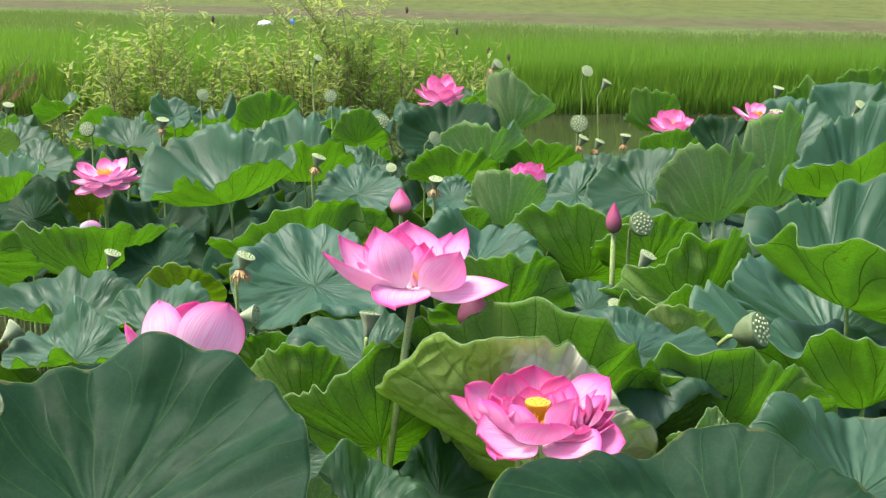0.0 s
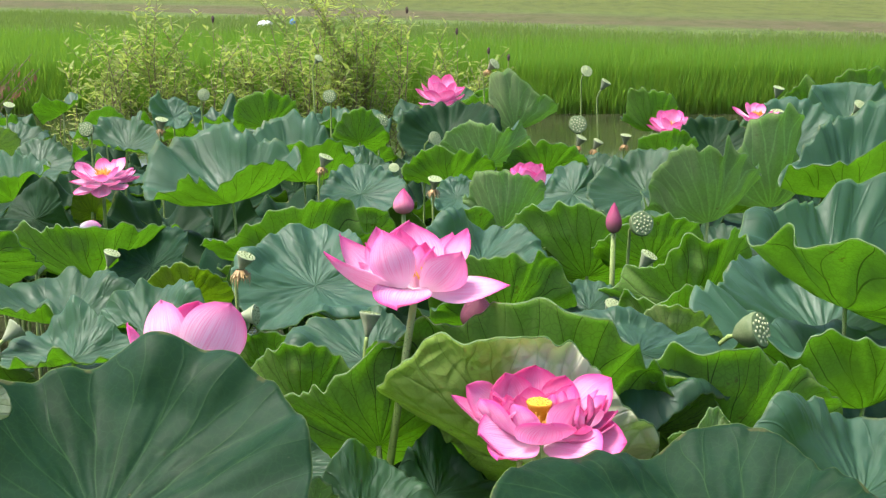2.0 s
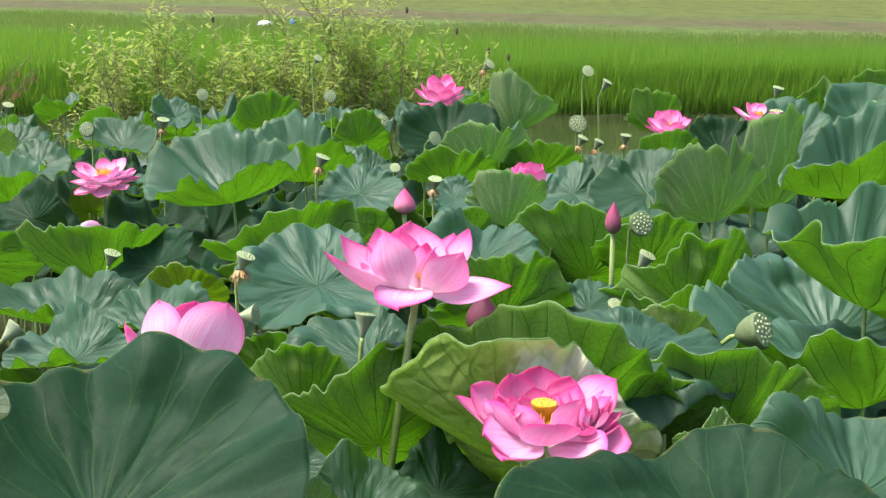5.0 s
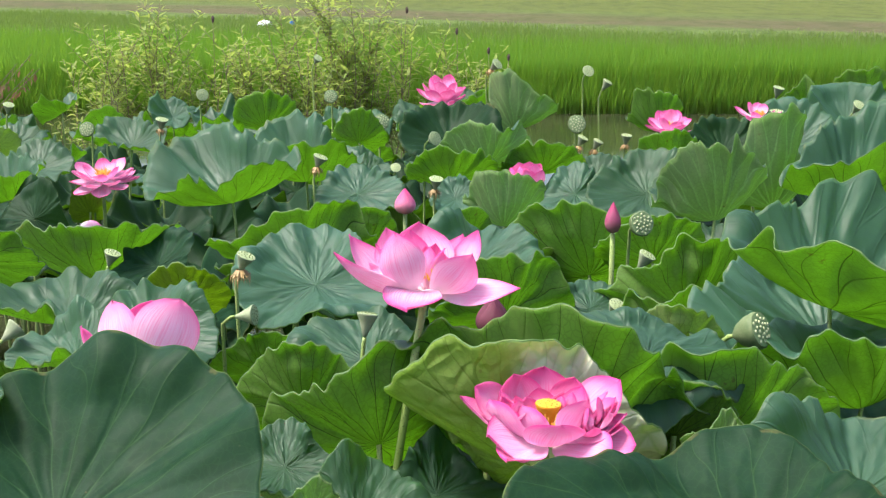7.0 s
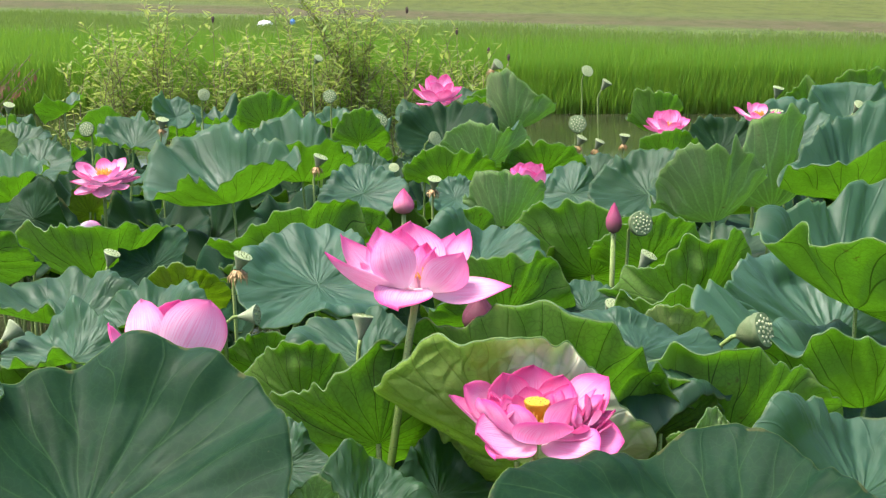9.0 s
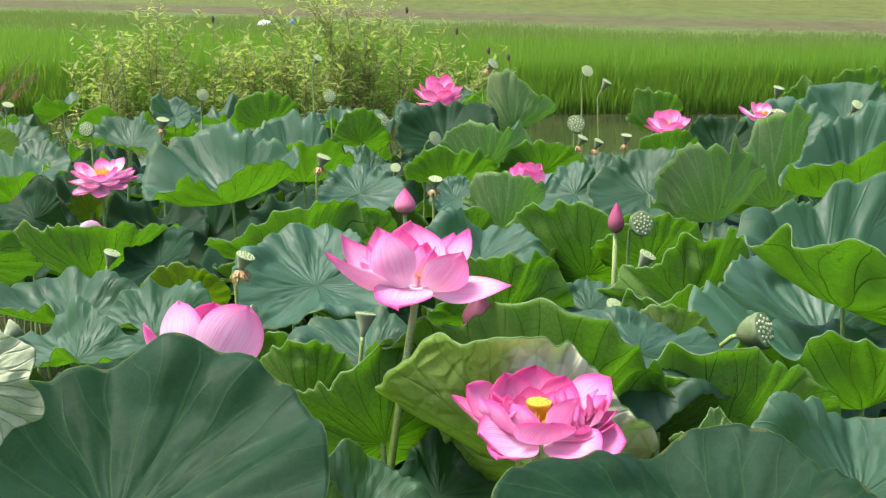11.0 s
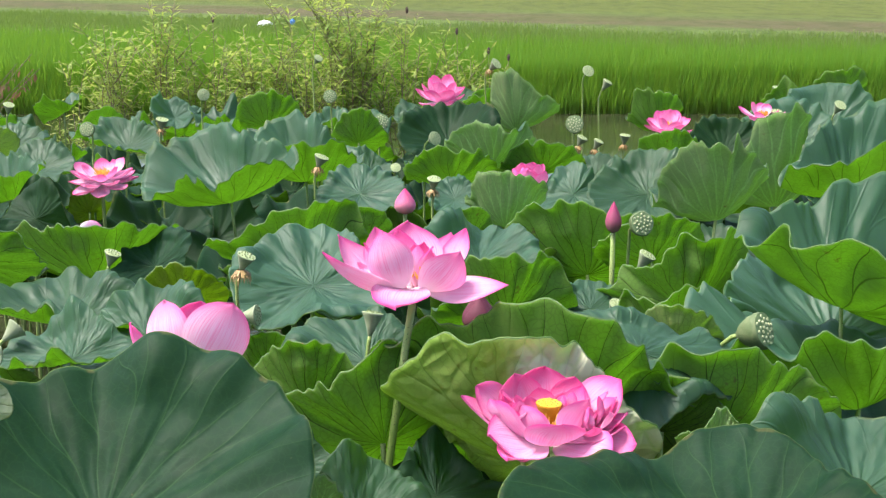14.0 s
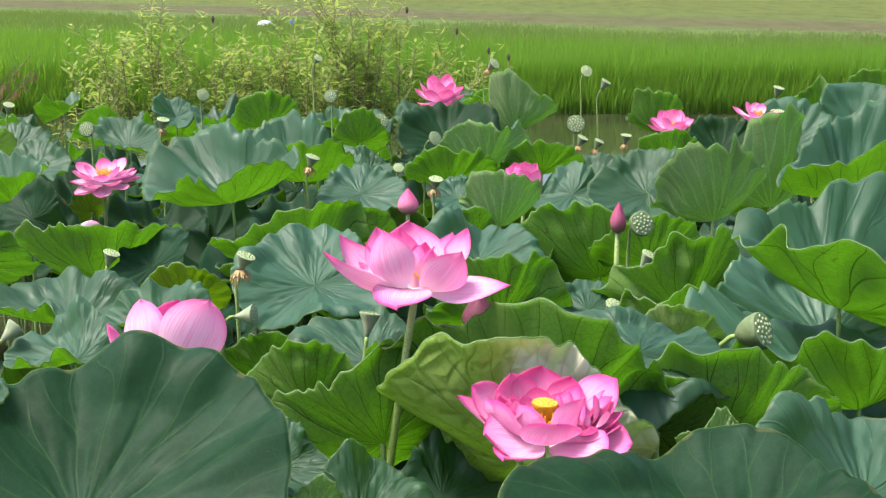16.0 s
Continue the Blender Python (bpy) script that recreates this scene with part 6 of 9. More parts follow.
pod_11 = seed_pod("lotus_seed_pod", 0.57, 5.48, 0.992, (0, -0.95, 0.2), 0.038, 0.05, "green lotus seed pod with pale seeds in its face", False, (0, 0), (0, 0), 0.004, True)
pod_12 = seed_pod("lotus_seed_pod", 0.247, 5.89, 1.215, (0.6, -0.5, 0.6), 0.028, 0.05, "green lotus seed pod with a pale flat face", True, (0, 0), (0, 0), 0.004)
pod_13 = seed_pod("lotus_seed_pod", -1.334, 4.779, 1.064, (0, -0.95, 0.25), 0.028, 0.045, "green lotus seed pod with pale seeds in its face", False, (0, 0), (0, 0), 0.004, True)
pod_14 = seed_pod("lotus_seed_pod", -1.078, 5.809, 1.083, (0.3, -0.85, 0.3), 0.028, 0.045, "green lotus seed pod with a pale flat face", False, (0, 0), (0, 0), 0.004)
pod_15 = seed_pod("lotus_seed_pod", -0.512, 5.807, 1.076, (0, -0.95, 0.2), 0.03, 0.045, "green lotus seed pod with pale seeds in its face", False, (0, 0), (0, 0), 0.004, True)
pod_16 = seed_pod("lotus_seed_pod", -0.266, 5.483, 1.004, (0.2, -0.9, 0.3), 0.033, 0.045, "green lotus seed pod with pale seeds in its face", False, (0, 0), (0, 0), 0.004, True)
pod_17 = seed_pod("lotus_seed_pod", -0.161, 4.252, 1.005, (0.1, -0.75, 0.6), 0.018, 0.034, "green lotus seed pod with a pale flat face", False, (0, 0), (0, 0), 0.004)
pod_18 = seed_pod("lotus_seed_pod", -1.137, 5.186, 1.049, (0.2, -0.2, 0.95), 0.026, 0.045, "lotus seed pod with dry brown stamens hanging below", True, (0, 0), (0, 0), 0.004)
pod_19 = seed_pod("lotus_seed_pod", -0.025, 3.948, 1.019, (0.1, -0.3, 0.95), 0.022, 0.04, "lotus seed pod with dry brown stamens hanging below", True, (0, 0), (0, 0), 0.004)
pod_20 = seed_pod("lotus_seed_pod", -1.855, 5.499, 1.073, (0.3, -0.3, 0.9), 0.024, 0.045, "green lotus seed pod with a pale flat face", False, (0, 0), (0, 0), 0.004)
pod_21 = seed_pod("lotus_seed_pod", 1.579, 4.799, 1.152, (0.3, -0.6, 0.7), 0.024, 0.045, "green lotus seed pod with a pale flat face", False, (0, 0), (0, 0), 0.004)
pod_22 = seed_pod("lotus_seed_pod", 1.518, 5.816, 1.113, (0.2, -0.2, 0.95), 0.026, 0.05, "green lotus seed pod with a pale flat face", False, (0, 0), (0, 0), 0.004)
pod_23 = seed_pod("lotus_seed_pod", 0.472, 2.872, 1.028, (0.45, -0.2, 0.85), 0.021, 0.045, "half-hidden lotus seed pod with a pale face", False, (0, 0), (0, 0), 0.004)
pod_24 = seed_pod("lotus_seed_pod", -0.589, 6.148, 1.221, (0.5, -0.5, 0.7), 0.022, 0.04, "green lotus seed pod with a pale flat face", False, (0, 0), (0, 0), 0.004)
pod_25 = seed_pod("lotus_seed_pod", 0.794, 5.569, 0.932, (0.1, -0.15, 0.97), 0.024, 0.045, "yellowish young lotus pod above the water", True, (0, 0), (0, 0), 0.004)
pod_26 = seed_pod("lotus_seed_pod", 0.583, 5.368, 0.95, (0.4, -0.2, 0.85), 0.024, 0.045, "lotus seed pod with dry brown stamens hanging below", True, (0, 0), (0, 0), 0.004)
pod_27 = seed_pod("lotus_seed_pod", 0.655, 5.365, 0.936, (0.4, -0.2, 0.85), 0.022, 0.045, "lotus seed pod with dry brown stamens hanging below", True, (0, 0), (0, 0), 0.004)
pod_28 = seed_pod("lotus_seed_pod", 1.274, 4.894, 1.118, (0, -0.15, 0.98), 0.026, 0.04, "green lotus seed pod with a pale flat face", False, (0, 0), (0, 0), 0.004)
pod_29 = seed_pod("lotus_seed_pod", -0.762, 2.211, 1.05, (0.55, 0.5, 0.5), 0.02, 0.035, "grey-green lotus seed pod lying sideways", False, (0, 0), (0, 0), 0.004)
pod_30 = seed_pod("lotus_seed_pod", 0.357, 2.606, 0.983, (0.3, -0.5, 0.8), 0.018, 0.04, "green lotus seed pod with a pale flat face", False, (0, 0), (0, 0), 0.004)


# ---- lower leaves that fill the stand, weeds at the pond's edge, litter ----
FILL = []
SHRUBS = []


def fill_leaves():
    rng = np.random.default_rng(21)
    for k in range(300):
        y = 1.9 + 7.2 * rng.uniform(0, 1) ** 1.0
        x = rng.uniform(-1, 1) * (0.25 + y * 0.37)
        if y > 6.6 and x > 0.4 and x < 2.2:
            continue
        sight = 1.7 - (1.7 - 0.86) * y / 6.6
        z = min(0.80, sight - 0.30) * rng.uniform(0.62, 0.94)
        if z < 0.2:
            continue
        wave = rng.normal(0, 1, 22) * np.repeat((0.13, 0.09, 0.07, 0.05, 0.04, 0.035, 0.03, 0.026, 0.024, 0.022, 0.02), 2)
        edge = rng.normal(0, 0.03, 8)
        # dark upper faces: shade of the gaps between tall leaves put into colour
        FILL.append(lotus_leaf("lotus_leaf", x, y, z, rng.uniform(0.15, 0.24), rng.uniform(-30, 30), rng.uniform(-25, 25), rng.uniform(0.1, 0.4), edge, wave, "lotus leaf low in the stand, shaded by taller ones", seed=500 + k, segs=60, upper=LEAF_DARK))
    for k in range(60):
        y = rng.uniform(6.2, 8.6)
        x = rng.uniform(-1, 0.6) * (0.2 + y * 0.37)
        if x > 0.35:
            continue
        wave = rng.normal(0, 1, 22) * np.repeat((0.13, 0.09, 0.07, 0.05, 0.04, 0.035, 0.03, 0.026, 0.024, 0.022, 0.02), 2)
        FILL.append(lotus_leaf("lotus_leaf", x, y, rng.uniform(0.55, 0.80), rng.uniform(0.12, 0.2), rng.uniform(-35, 30), rng.uniform(-25, 25), rng.uniform(0.2, 0.45), rng.normal(0, 0.03, 8), wave, "far lotus leaf at the edge of the stand", seed=700 + k, segs=60))


fill_leaves()


def weed_row():
    rng = np.random.default_rng(8)
    for k in range(17):
        f = k / 16
        x = -2.75 + 3.1 * f + rng.uniform(-0.1, 0.1)
        y = 9.2 + rng.uniform(-0.5, 0.6)
        h = (0.98, 1.22, 1.25, 1.2, 1.3, 1.5, 1.18, 1.18, 1.36, 1.6, 1.66, 1.55, 1.42, 1.28, 1.12, 1.02, 1.0)[k]
        stems = (3, 4, 4, 4, 5, 5, 6, 6, 7, 7, 7, 7, 7, 6, 5, 4, 3)[k]
        SHRUBS.append(weed_shrub("weed", x, y, h * 0.97, 0.38, stems, 40 + k, "tall leafy yellow-green weed at the pond's edge"))


weed_row()


def seed_head_weed(x, y, z, lean, label):
    """A thin weed stalk with a dark dry seed head."""
    thing = new("seed_head_weed")
    thing.location = (x - lean, y, 0.0)
    t = np.linspace(0, 1, 7)[:, None]
    path = t * np.array((lean, 0, z)) + np.sin(np.pi * t) * np.array((0.03, 0.02, 0))
    mesh_part("stem", tube(path, np.linspace(0.004, 0.0018, 7), 5), TWIG, thing)
    bm = bmesh.new()
    bmesh.ops.create_icosphere(bm, subdivisions=2, radius=0.014)
    for v in bm.verts:
        k = 1 + 0.28 * noise.noise(v.co * 160)
        v.co = Vector((v.co.x * k * 0.8, v.co.y * k * 0.8, v.co.z * k * 1.9)) + Vector((lean, 0, z))
    part("seed_head", bm, DARK_SEED, thing, "dark dry seed head")
    return tagged(thing, label, "weed")


seed_head_weed(-1.64, 9.3, 1.25, 0.10, "thin weed with one dark seed head")
seed_head_weed(0.10, 9.4, 1.16, 0.06, "thin weed with one dark seed head")
seed_head_weed(0.33, 9.4, 1.02, 0.05, "thin weed with one dark seed head")
seed_head_weed(-0.26, 9.4, 1.31, 0.08, "thin weed with one dark seed head")
seed_head_weed(0.47, 9.3, 0.98, 0.12, "thin weed with one dark seed head")


def russet_weed(x, y, z):
    """A dry plant with drooping brown leaf clusters, leaning into view."""
    rng = np.random.default_rng(77)
    thing = new("dry_weed")
    thing.location = (x - 0.5, y, 0.0)
    verts, faces, green = [], [], []
    for k in range(5):
        tip = np.array((0.5 + rng.uniform(-0.16, 0.15), rng.uniform(-0.1, 0.1), z + rng.uniform(-0.06, 0.07)))
        t = np.linspace(0, 1, 9)[:, None]
        path = t * tip + np.sin(np.pi * t) * np.array((-0.08, 0, 0.10))
        mesh_part("branch", tube(path, np.linspace(0.005, 0.0018, 9), 5), TWIG, thing)
        for j in range(20):
            p = path[-1] * 1.0 + (path[-4] - path[-1]) * rng.uniform(0, 1)
            d = np.array((rng.uniform(-0.5, 0.5), rng.uniform(-0.5, 0.5), -1.0 if rng.uniform() < 0.75 else 0.4))
            L = rng.uniform(0.025, 0.05)
            w = np.array((rng.uniform(-1, 1), rng.uniform(-1, 1), 0)) * 0.010
            n = len(verts)
            verts += [p, p + d * L * 0.5 + w, p + d * L, p + d * L * 0.5 - w]
            faces.append((n, n + 1, n + 2, n + 3))
    me = bpy.data.meshes.new("foliage")
    me.from_pydata([tuple(v) for v in verts], [], faces)
    tagged(mesh_part("foliage", me, RUSSET, thing, "withered russet leaves"), kind="stuff")
    tagged(thing, "dry weed with withered russet leaf clusters", "weed")


russet_weed(-2.27, 6.9, 1.13)


def litter(name, x, y, z, size, material, label, seed):
    """A crumpled piece of plastic caught in the grass."""
    bm = bmesh.new()
    bmesh.ops.create_icosphere(bm, subdivisions=3, radius=1.0)
    for v in bm.verts:
        k = 1 + 0.35 * noise.noise(v.co * 2.3 + Vector((seed, 0, 0))) + 0.15 * noise.noise(v.co * 6 + Vector((0, seed, 0)))
        v.co = Vector((v.co.x * k * size[0], v.co.y * k * size[1], max(v.co.z * k, -0.6) * size[2]))
    me = bpy.data.meshes.new(name)
    bm.to_mesh(me)
    bm.free()
    me.materials.append(material)
    ob = new(name, me)
    ob.location = (x, y, z)
    return tagged(ob, label, "litter")


litter("plastic_bag", -4.15, 30.4, 0.10, (0.17, 0.14, 0.10), WHITE_PLASTIC, "crumpled white plastic bag lying in the grass", 3)
litter("plastic_piece", -3.55, 30.8, 0.10, (0.075, 0.07, 0.11), BLUE_PLASTIC, "small blue plastic piece standing in the grass", 5)


# ---- the breeze ----
def sway(thing, height, rows):
    """Rock a plant about its root, so that its head at height goes (right, away) metres at each time."""
    at = thing.location.copy()
    walk(thing, [(t, Matrix.Translation(at) @ pose(0, 0, 0, -math.degrees(math.atan2(dy, height)), math.degrees(math.atan2(dx, height)), 0)) for t, dx, dy in rows])


def motions():
    sway(leaf_75, 1.246, [(0, -0.005, 0), (1, 0, 0), (2, 0.003, 0), (4, 0.003, 0), (6.5, -0.010, 0), (7, -0.020, 0), (8, -0.030, 0), (9, -0.020, 0), (10.3, 0.020, 0), (11.3, 0.045, 0), (11.6, 0.047, 0), (12, 0.034, 0), (12.5, 0.012, 0), (13, 0, 0), (14, 0.005, 0), (15, 0.004, 0), (15.5, -0.008, 0), (16, -0.011, 0)])
    sway(leaf_1, 0.986, [(0, -0.002, -0), (0.5, -0.002, -0), (1, 0, -0), (1.5, 0, -0), (2, 0, -0), (2.5, 0.001, -0), (3, 0.001, -0), (3.5, 0.001, -0), (4, 0, -0), (6.5, -0.032, 0.005), (7, -0.058, 0.008), (7.5, -0.051, 0.009), (8, -0.043, 0.008), (8.5, -0.028, 0.005), (9, -0.024, 0.006), (11.5, 0.025, -0.005), (12, 0.018, -0.003), (12.5, 0.001, -0), (13, -0.007, 0.002), (13.5, 0, 0.002), (14, 0.003, -0), (14.5, -0.012, 0.003), (15, -0.01, 0.003), (15.5, 0.001, 0.002), (16, -0.025, 0.006)])
    sway(leaf_2, 1.007, [(0, -0.001, -0), (0.5, -0.001, -0), (1, 0, -0), (1.5, 0, -0), (2, 0.001, -0), (2.5, 0.001, -0), (3, 0.003, -0.001), (3.5, 0.002, -0.001), (4, 0, -0), (6.5, 0.017, -0.003), (7, 0.015, -0.003), (7.5, 0.018, -0.003), (8, 0.026, -0.007), (8.5, 0.024, -0.008), (9, -0.001, -0), (11.5, 0.005, -0.001), (12, 0.009, -0.001), (12.5, 0.01, -0.001), (13, 0.003, -0), (13.5, 0.001, -0), (14, 0.01, -0), (14.5, 0.012, -0), (15, 0.008, -0.001), (15.5, 0.006, -0), (16, 0.01, -0)])
    sway(leaf_3, 0.98, [(0, -0.001, -0), (0.5, -0.001, -0), (1, -0.001, -0), (1.5, 0, -0), (2, 0.001, -0), (2.5, 0.001, -0), (3, 0.002, -0.002), (3.5, 0, -0.002), (4, -0.001, -0.002), (6.5, 0.017, -0.012), (7, 0.011, -0.01), (7.5, 0.02, -0.01), (8, 0.03, -0.014), (8.5, 0.009, -0.01), (9, -0.003, -0.002), (11.5, 0.001, -0.001), (12, 0.006, -0.003), (12.5, 0.005, -0.003), (13, -0.004, 0.003), (13.5, -0.003, 0.003), (14, 0.006, -0.001), (14.5, 0.007, 0.001), (15, 0.005, 0.001), (15.5, -0.001, 0.001), (16, 0.001, -0.001)])
    sway(leaf_4, 0.96, [(0, -0.003, 0.002), (0.5, -0.001, -0), (1, -0.001, -0), (1.5, 0, -0), (2, 0.001, -0), (2.5, 0.001, -0), (3, 0.003, -0.002), (3.5, 0.001, -0.002), (4, 0.001, -0.002), (6.5, 0.025, -0.028), (7, 0.024, -0.019), (7.5, 0.025, -0.022), (8, 0.036, -0.022), (8.5, 0.011, -0.006), (9, 0.004, -0.009), (11.5, 0.001, -0.001), (12, 0.007, -0.003), (12.5, 0.005, -0.003), (13, -0.004, 0.004), (13.5, -0.003, 0.004), (14, 0.007, -0.001), (14.5, 0.008, 0.001), (15, 0.005, 0.001), (15.5, -0.001, 0.001), (16, 0.001, -0.001)])
    sway(leaf_76, 0.972, [(0, -0.003, 0.002), (0.5, -0.001, -0), (1, -0.001, -0), (1.5, 0, -0), (2, 0.001, -0), (2.5, 0.001, -0), (3, 0.003, -0.002), (3.5, 0.001, -0.002), (4, 0.001, -0.002), (6.5, 0.025, -0.028), (7, 0.024, -0.019), (7.5, 0.025, -0.022), (8, 0.036, -0.022), (8.5, 0.011, -0.006), (9, 0.004, -0.009), (11.5, 0.001, -0.001), (12, 0.007, -0.003), (12.5, 0.005, -0.003), (13, -0.004, 0.004), (13.5, -0.003, 0.004), (14, 0.007, -0.001), (14.5, 0.008, 0.001), (15, 0.005, 0.001), (15.5, -0.001, 0.001), (16, 0.001, -0.001)])
    sway(leaf_5, 1.085, [(0, -0.002, 0.001), (0.5, -0.001, -0), (1, -0.001, -0), (1.5, 0, -0), (2, 0.001, -0), (2.5, 0.001, -0), (3, 0.002, -0.001), (3.5, 0.001, -0.001), (4, 0.001, -0.001), (6.5, 0.015, -0.01), (7, 0.015, -0.007), (7.5, 0.015, -0.008), (8, 0.022, -0.008), (8.5, 0.006, -0.002), (9, 0.002, -0.003), (11.5, 0.001, -0), (12, 0.004, -0.001), (12.5, 0.003, -0.001), (13, -0.002, 0.001), (13.5, -0.002, 0.001), (14, 0.004, -0), (14.5, 0.005, 0.001), (15, 0.003, 0.001), (15.5, -0.001, 0.001), (16, 0.001, -0)])
    sway(leaf_6, 0.92, [(0, -0.005, 0), (1, -0.003, 0), (1.5, 0, 0), (2, 0.003, 0), (3, 0.005, 0), (4, 0.003, 0), (6.5, -0.003, 0), (7, -0.001, 0), (8, 0.002, 0), (9, 0.004, 0), (11.5, -0.001, 0), (12, -0.002, 0), (13, -0.001, 0), (14, 0.001, 0), (15, 0.002, 0), (16, 0.002, 0)])
    sway(leaf_7, 0.983, [(0, -0.009, 0), (1, -0.001, 0), (1.5, 0, 0), (2, -0.003, 0), (3, -0.012, 0), (4, -0.01, 0), (6.5, -0.007, 0), (7, -0.01, 0), (8, -0.009, 0), (9, -0.004, 0), (11.5, -0.007, 0), (12, -0.005, 0), (13, -0.006, 0), (14, -0.01, 0), (15, -0.007, 0), (16, -0.001, 0)])
    sway(leaf_8, 0.999, [(0, 0.006, 0), (0.5, 0.011, 0), (1, 0.007, 0), (1.5, 0, 0), (2, 0.002, 0), (2.5, 0.002, 0), (3, 0.016, 0), (3.5, 0.034, 0), (4, 0.046, 0), (6.5, 0.014, 0), (7, -0.029, 0), (7.5, -0.032, 0), (8, -0.002, 0), (8.5, 0.019, 0), (9, 0.024, 0), (11.5, -0.008, 0), (12, -0.01, 0), (12.5, 0.008, 0), (13, 0.011, 0), (13.5, -0.005, 0), (14, -0.005, 0), (14.5, 0.002, 0), (15, 0.006, 0), (15.5, -0.001, 0), (16, -0.01, 0)])
    sway(leaf_9, 0.886, [(0, 0.014, 0), (1, 0.005, 0), (1.5, 0, 0), (2, -0.003, 0), (3, 0.001, 0), (4, 0.012, 0), (6.5, -0.002, 0), (7, -0.003, 0), (8, 0.004, 0), (9, 0.013, 0), (11.5, -0.003, 0), (12, -0.002, 0), (13, 0.006, 0), (14, 0.013, 0), (15, 0.009, 0), (16, -0.001, 0)])
    sway(leaf_10, 0.878, [(0, 0.003, 0.005), (6.5, 0.003, 0.005), (7, 0, 0.005), (7.5, 0.002, -0), (8, -0.005, 0.008), (8.5, -0.008, 0.014), (9, 0.006, 0.008), (11.5, 0, -0), (12, 0, -0), (12.5, -0.001, -0), (13, -0.006, -0), (13.5, -0.006, -0), (14, -0.006, -0), (14.5, -0.006, -0), (15, -0.006, -0), (15.5, -0.006, -0), (16, -0.006, -0)])
    sway(leaf_11, 0.918, [(0, 0.006, -0.003), (6.5, 0.006, -0.003), (7, -0.004, -0.003), (7.5, 0, -0.016), (8, 0.006, -0.012), (8.5, 0.006, -0.007), (9, 0.004, -0.007), (11.5, 0, 0.001), (12, 0, 0.001), (12.5, 0, 0.001), (13, 0, 0.001), (13.5, 0, 0.001), (14, 0, 0.001), (14.5, 0, 0.001), (15, 0, 0.001), (15.5, -0.002, 0.001), (16, -0.017, 0.01)])
    sway(leaf_12, 0.935, [(0, -0, 0), (1, -0, 0), (1.5, 0, 0), (2, 0.001, 0), (3, 0.005, 0), (4, 0.005, 0), (6.5, 0.003, 0), (7, 0.009, 0), (8, 0.006, 0), (9, -0.006, 0), (11.5, 0.008, 0), (12, 0.003, 0), (13, -0.004, 0), (14, 0.001, 0), (15, 0.005, 0), (16, 0.003, 0)])
    sway(leaf_12b, 0.975, [(0, 0.003, 0), (1, 0.002, 0), (1.5, 0, 0), (2, -0.003, 0), (3, -0.01, 0), (4, -0.014, 0), (6.5, -0.002, 0), (7, 0.001, 0), (8, 0.003, 0), (9, -0, 0), (11.5, -0.014, 0), (12, -0.013, 0), (13, -0.008, 0), (14, -0.001, 0), (15, 0.003, 0), (16, 0.002, 0)])
    sway(leaf_13, 1, [(0, 0.002, 0.004), (0.5, 0, 0.004), (1, -0.002, -0), (1.5, 0, -0), (2, 0.005, -0), (2.5, 0.007, -0), (3, 0.002, -0.004), (3.5, 0, -0.004), (6.5, 0.022, 0.009), (7, 0.005, 0.009), (7.5, 0, 0.004), (8, 0.002, 0.004), (8.5, 0.009, 0.004), (9, 0.009, 0.009), (11.5, 0.005, 0.004), (12, 0, -0), (12.5, 0, 0.004), (13, 0.004, 0.004), (13.5, 0.004, 0.004), (14, 0, 0.004), (14.5, -0.002, 0.004), (15, 0.004, 0.004), (15.5, 0.005, 0.004), (16, 0.004, 0.004)])
    sway(leaf_14a, 1.002, [(0, 0.007, 0), (1, -0.001, 0), (1.5, 0, 0), (2, 0.005, 0), (3, 0.015, 0), (4, 0.011, 0), (6.5, 0.007, 0), (7, 0.012, 0), (8, 0.013, 0), (9, 0.005, 0), (11.5, 0.012, 0), (12, 0.013, 0), (13, 0.007, 0), (14, 0.003, 0), (15, 0.006, 0), (16, 0.011, 0)])
    sway(leaf_14b, 0.961, [(0, -0.003, -0), (0.5, -0.003, -0), (1, 0, -0), (1.5, 0, -0), (2, -0.002, -0), (2.5, 0, -0), (3, 0.002, -0), (3.5, 0, -0), (4, 0, -0), (6.5, 0.002, -0), (7, 0, -0), (7.5, 0, -0), (8, 0, -0), (8.5, 0.002, -0), (9, 0.002, -0), (11.5, 0, -0), (12, 0.002, -0), (12.5, 0, -0), (13, 0, -0), (13.5, 0, -0), (14, 0, -0), (14.5, -0.002, -0), (15, 0, -0), (15.5, 0.004, -0), (16, -0.002, 0.004)])
    sway(leaf_14c, 0.985, [(0, 0.011, 0), (1, 0.003, 0), (1.5, 0, 0), (2, -0.001, 0), (3, 0.007, 0), (4, 0.015, 0), (6.5, 0.004, 0), (7, 0.004, 0), (8, 0.006, 0), (9, 0.006, 0), (11.5, 0.014, 0), (12, 0.013, 0), (13, 0.005, 0), (14, -0.001, 0), (15, 0.004, 0), (16, 0.013, 0)])
    sway(leaf_15, 0.933, [(0, 0.013, 0), (1, 0.006, 0), (1.5, 0, 0), (2, -0.003, 0), (3, 0.003, 0), (4, 0.01, 0), (6.5, 0.007, 0), (7, 0.01, 0), (8, 0.007, 0), (9, -0.002, 0), (11.5, 0.013, 0), (12, 0.01, 0), (13, 0.003, 0), (14, 0.005, 0), (15, 0.007, 0), (16, 0, 0)])
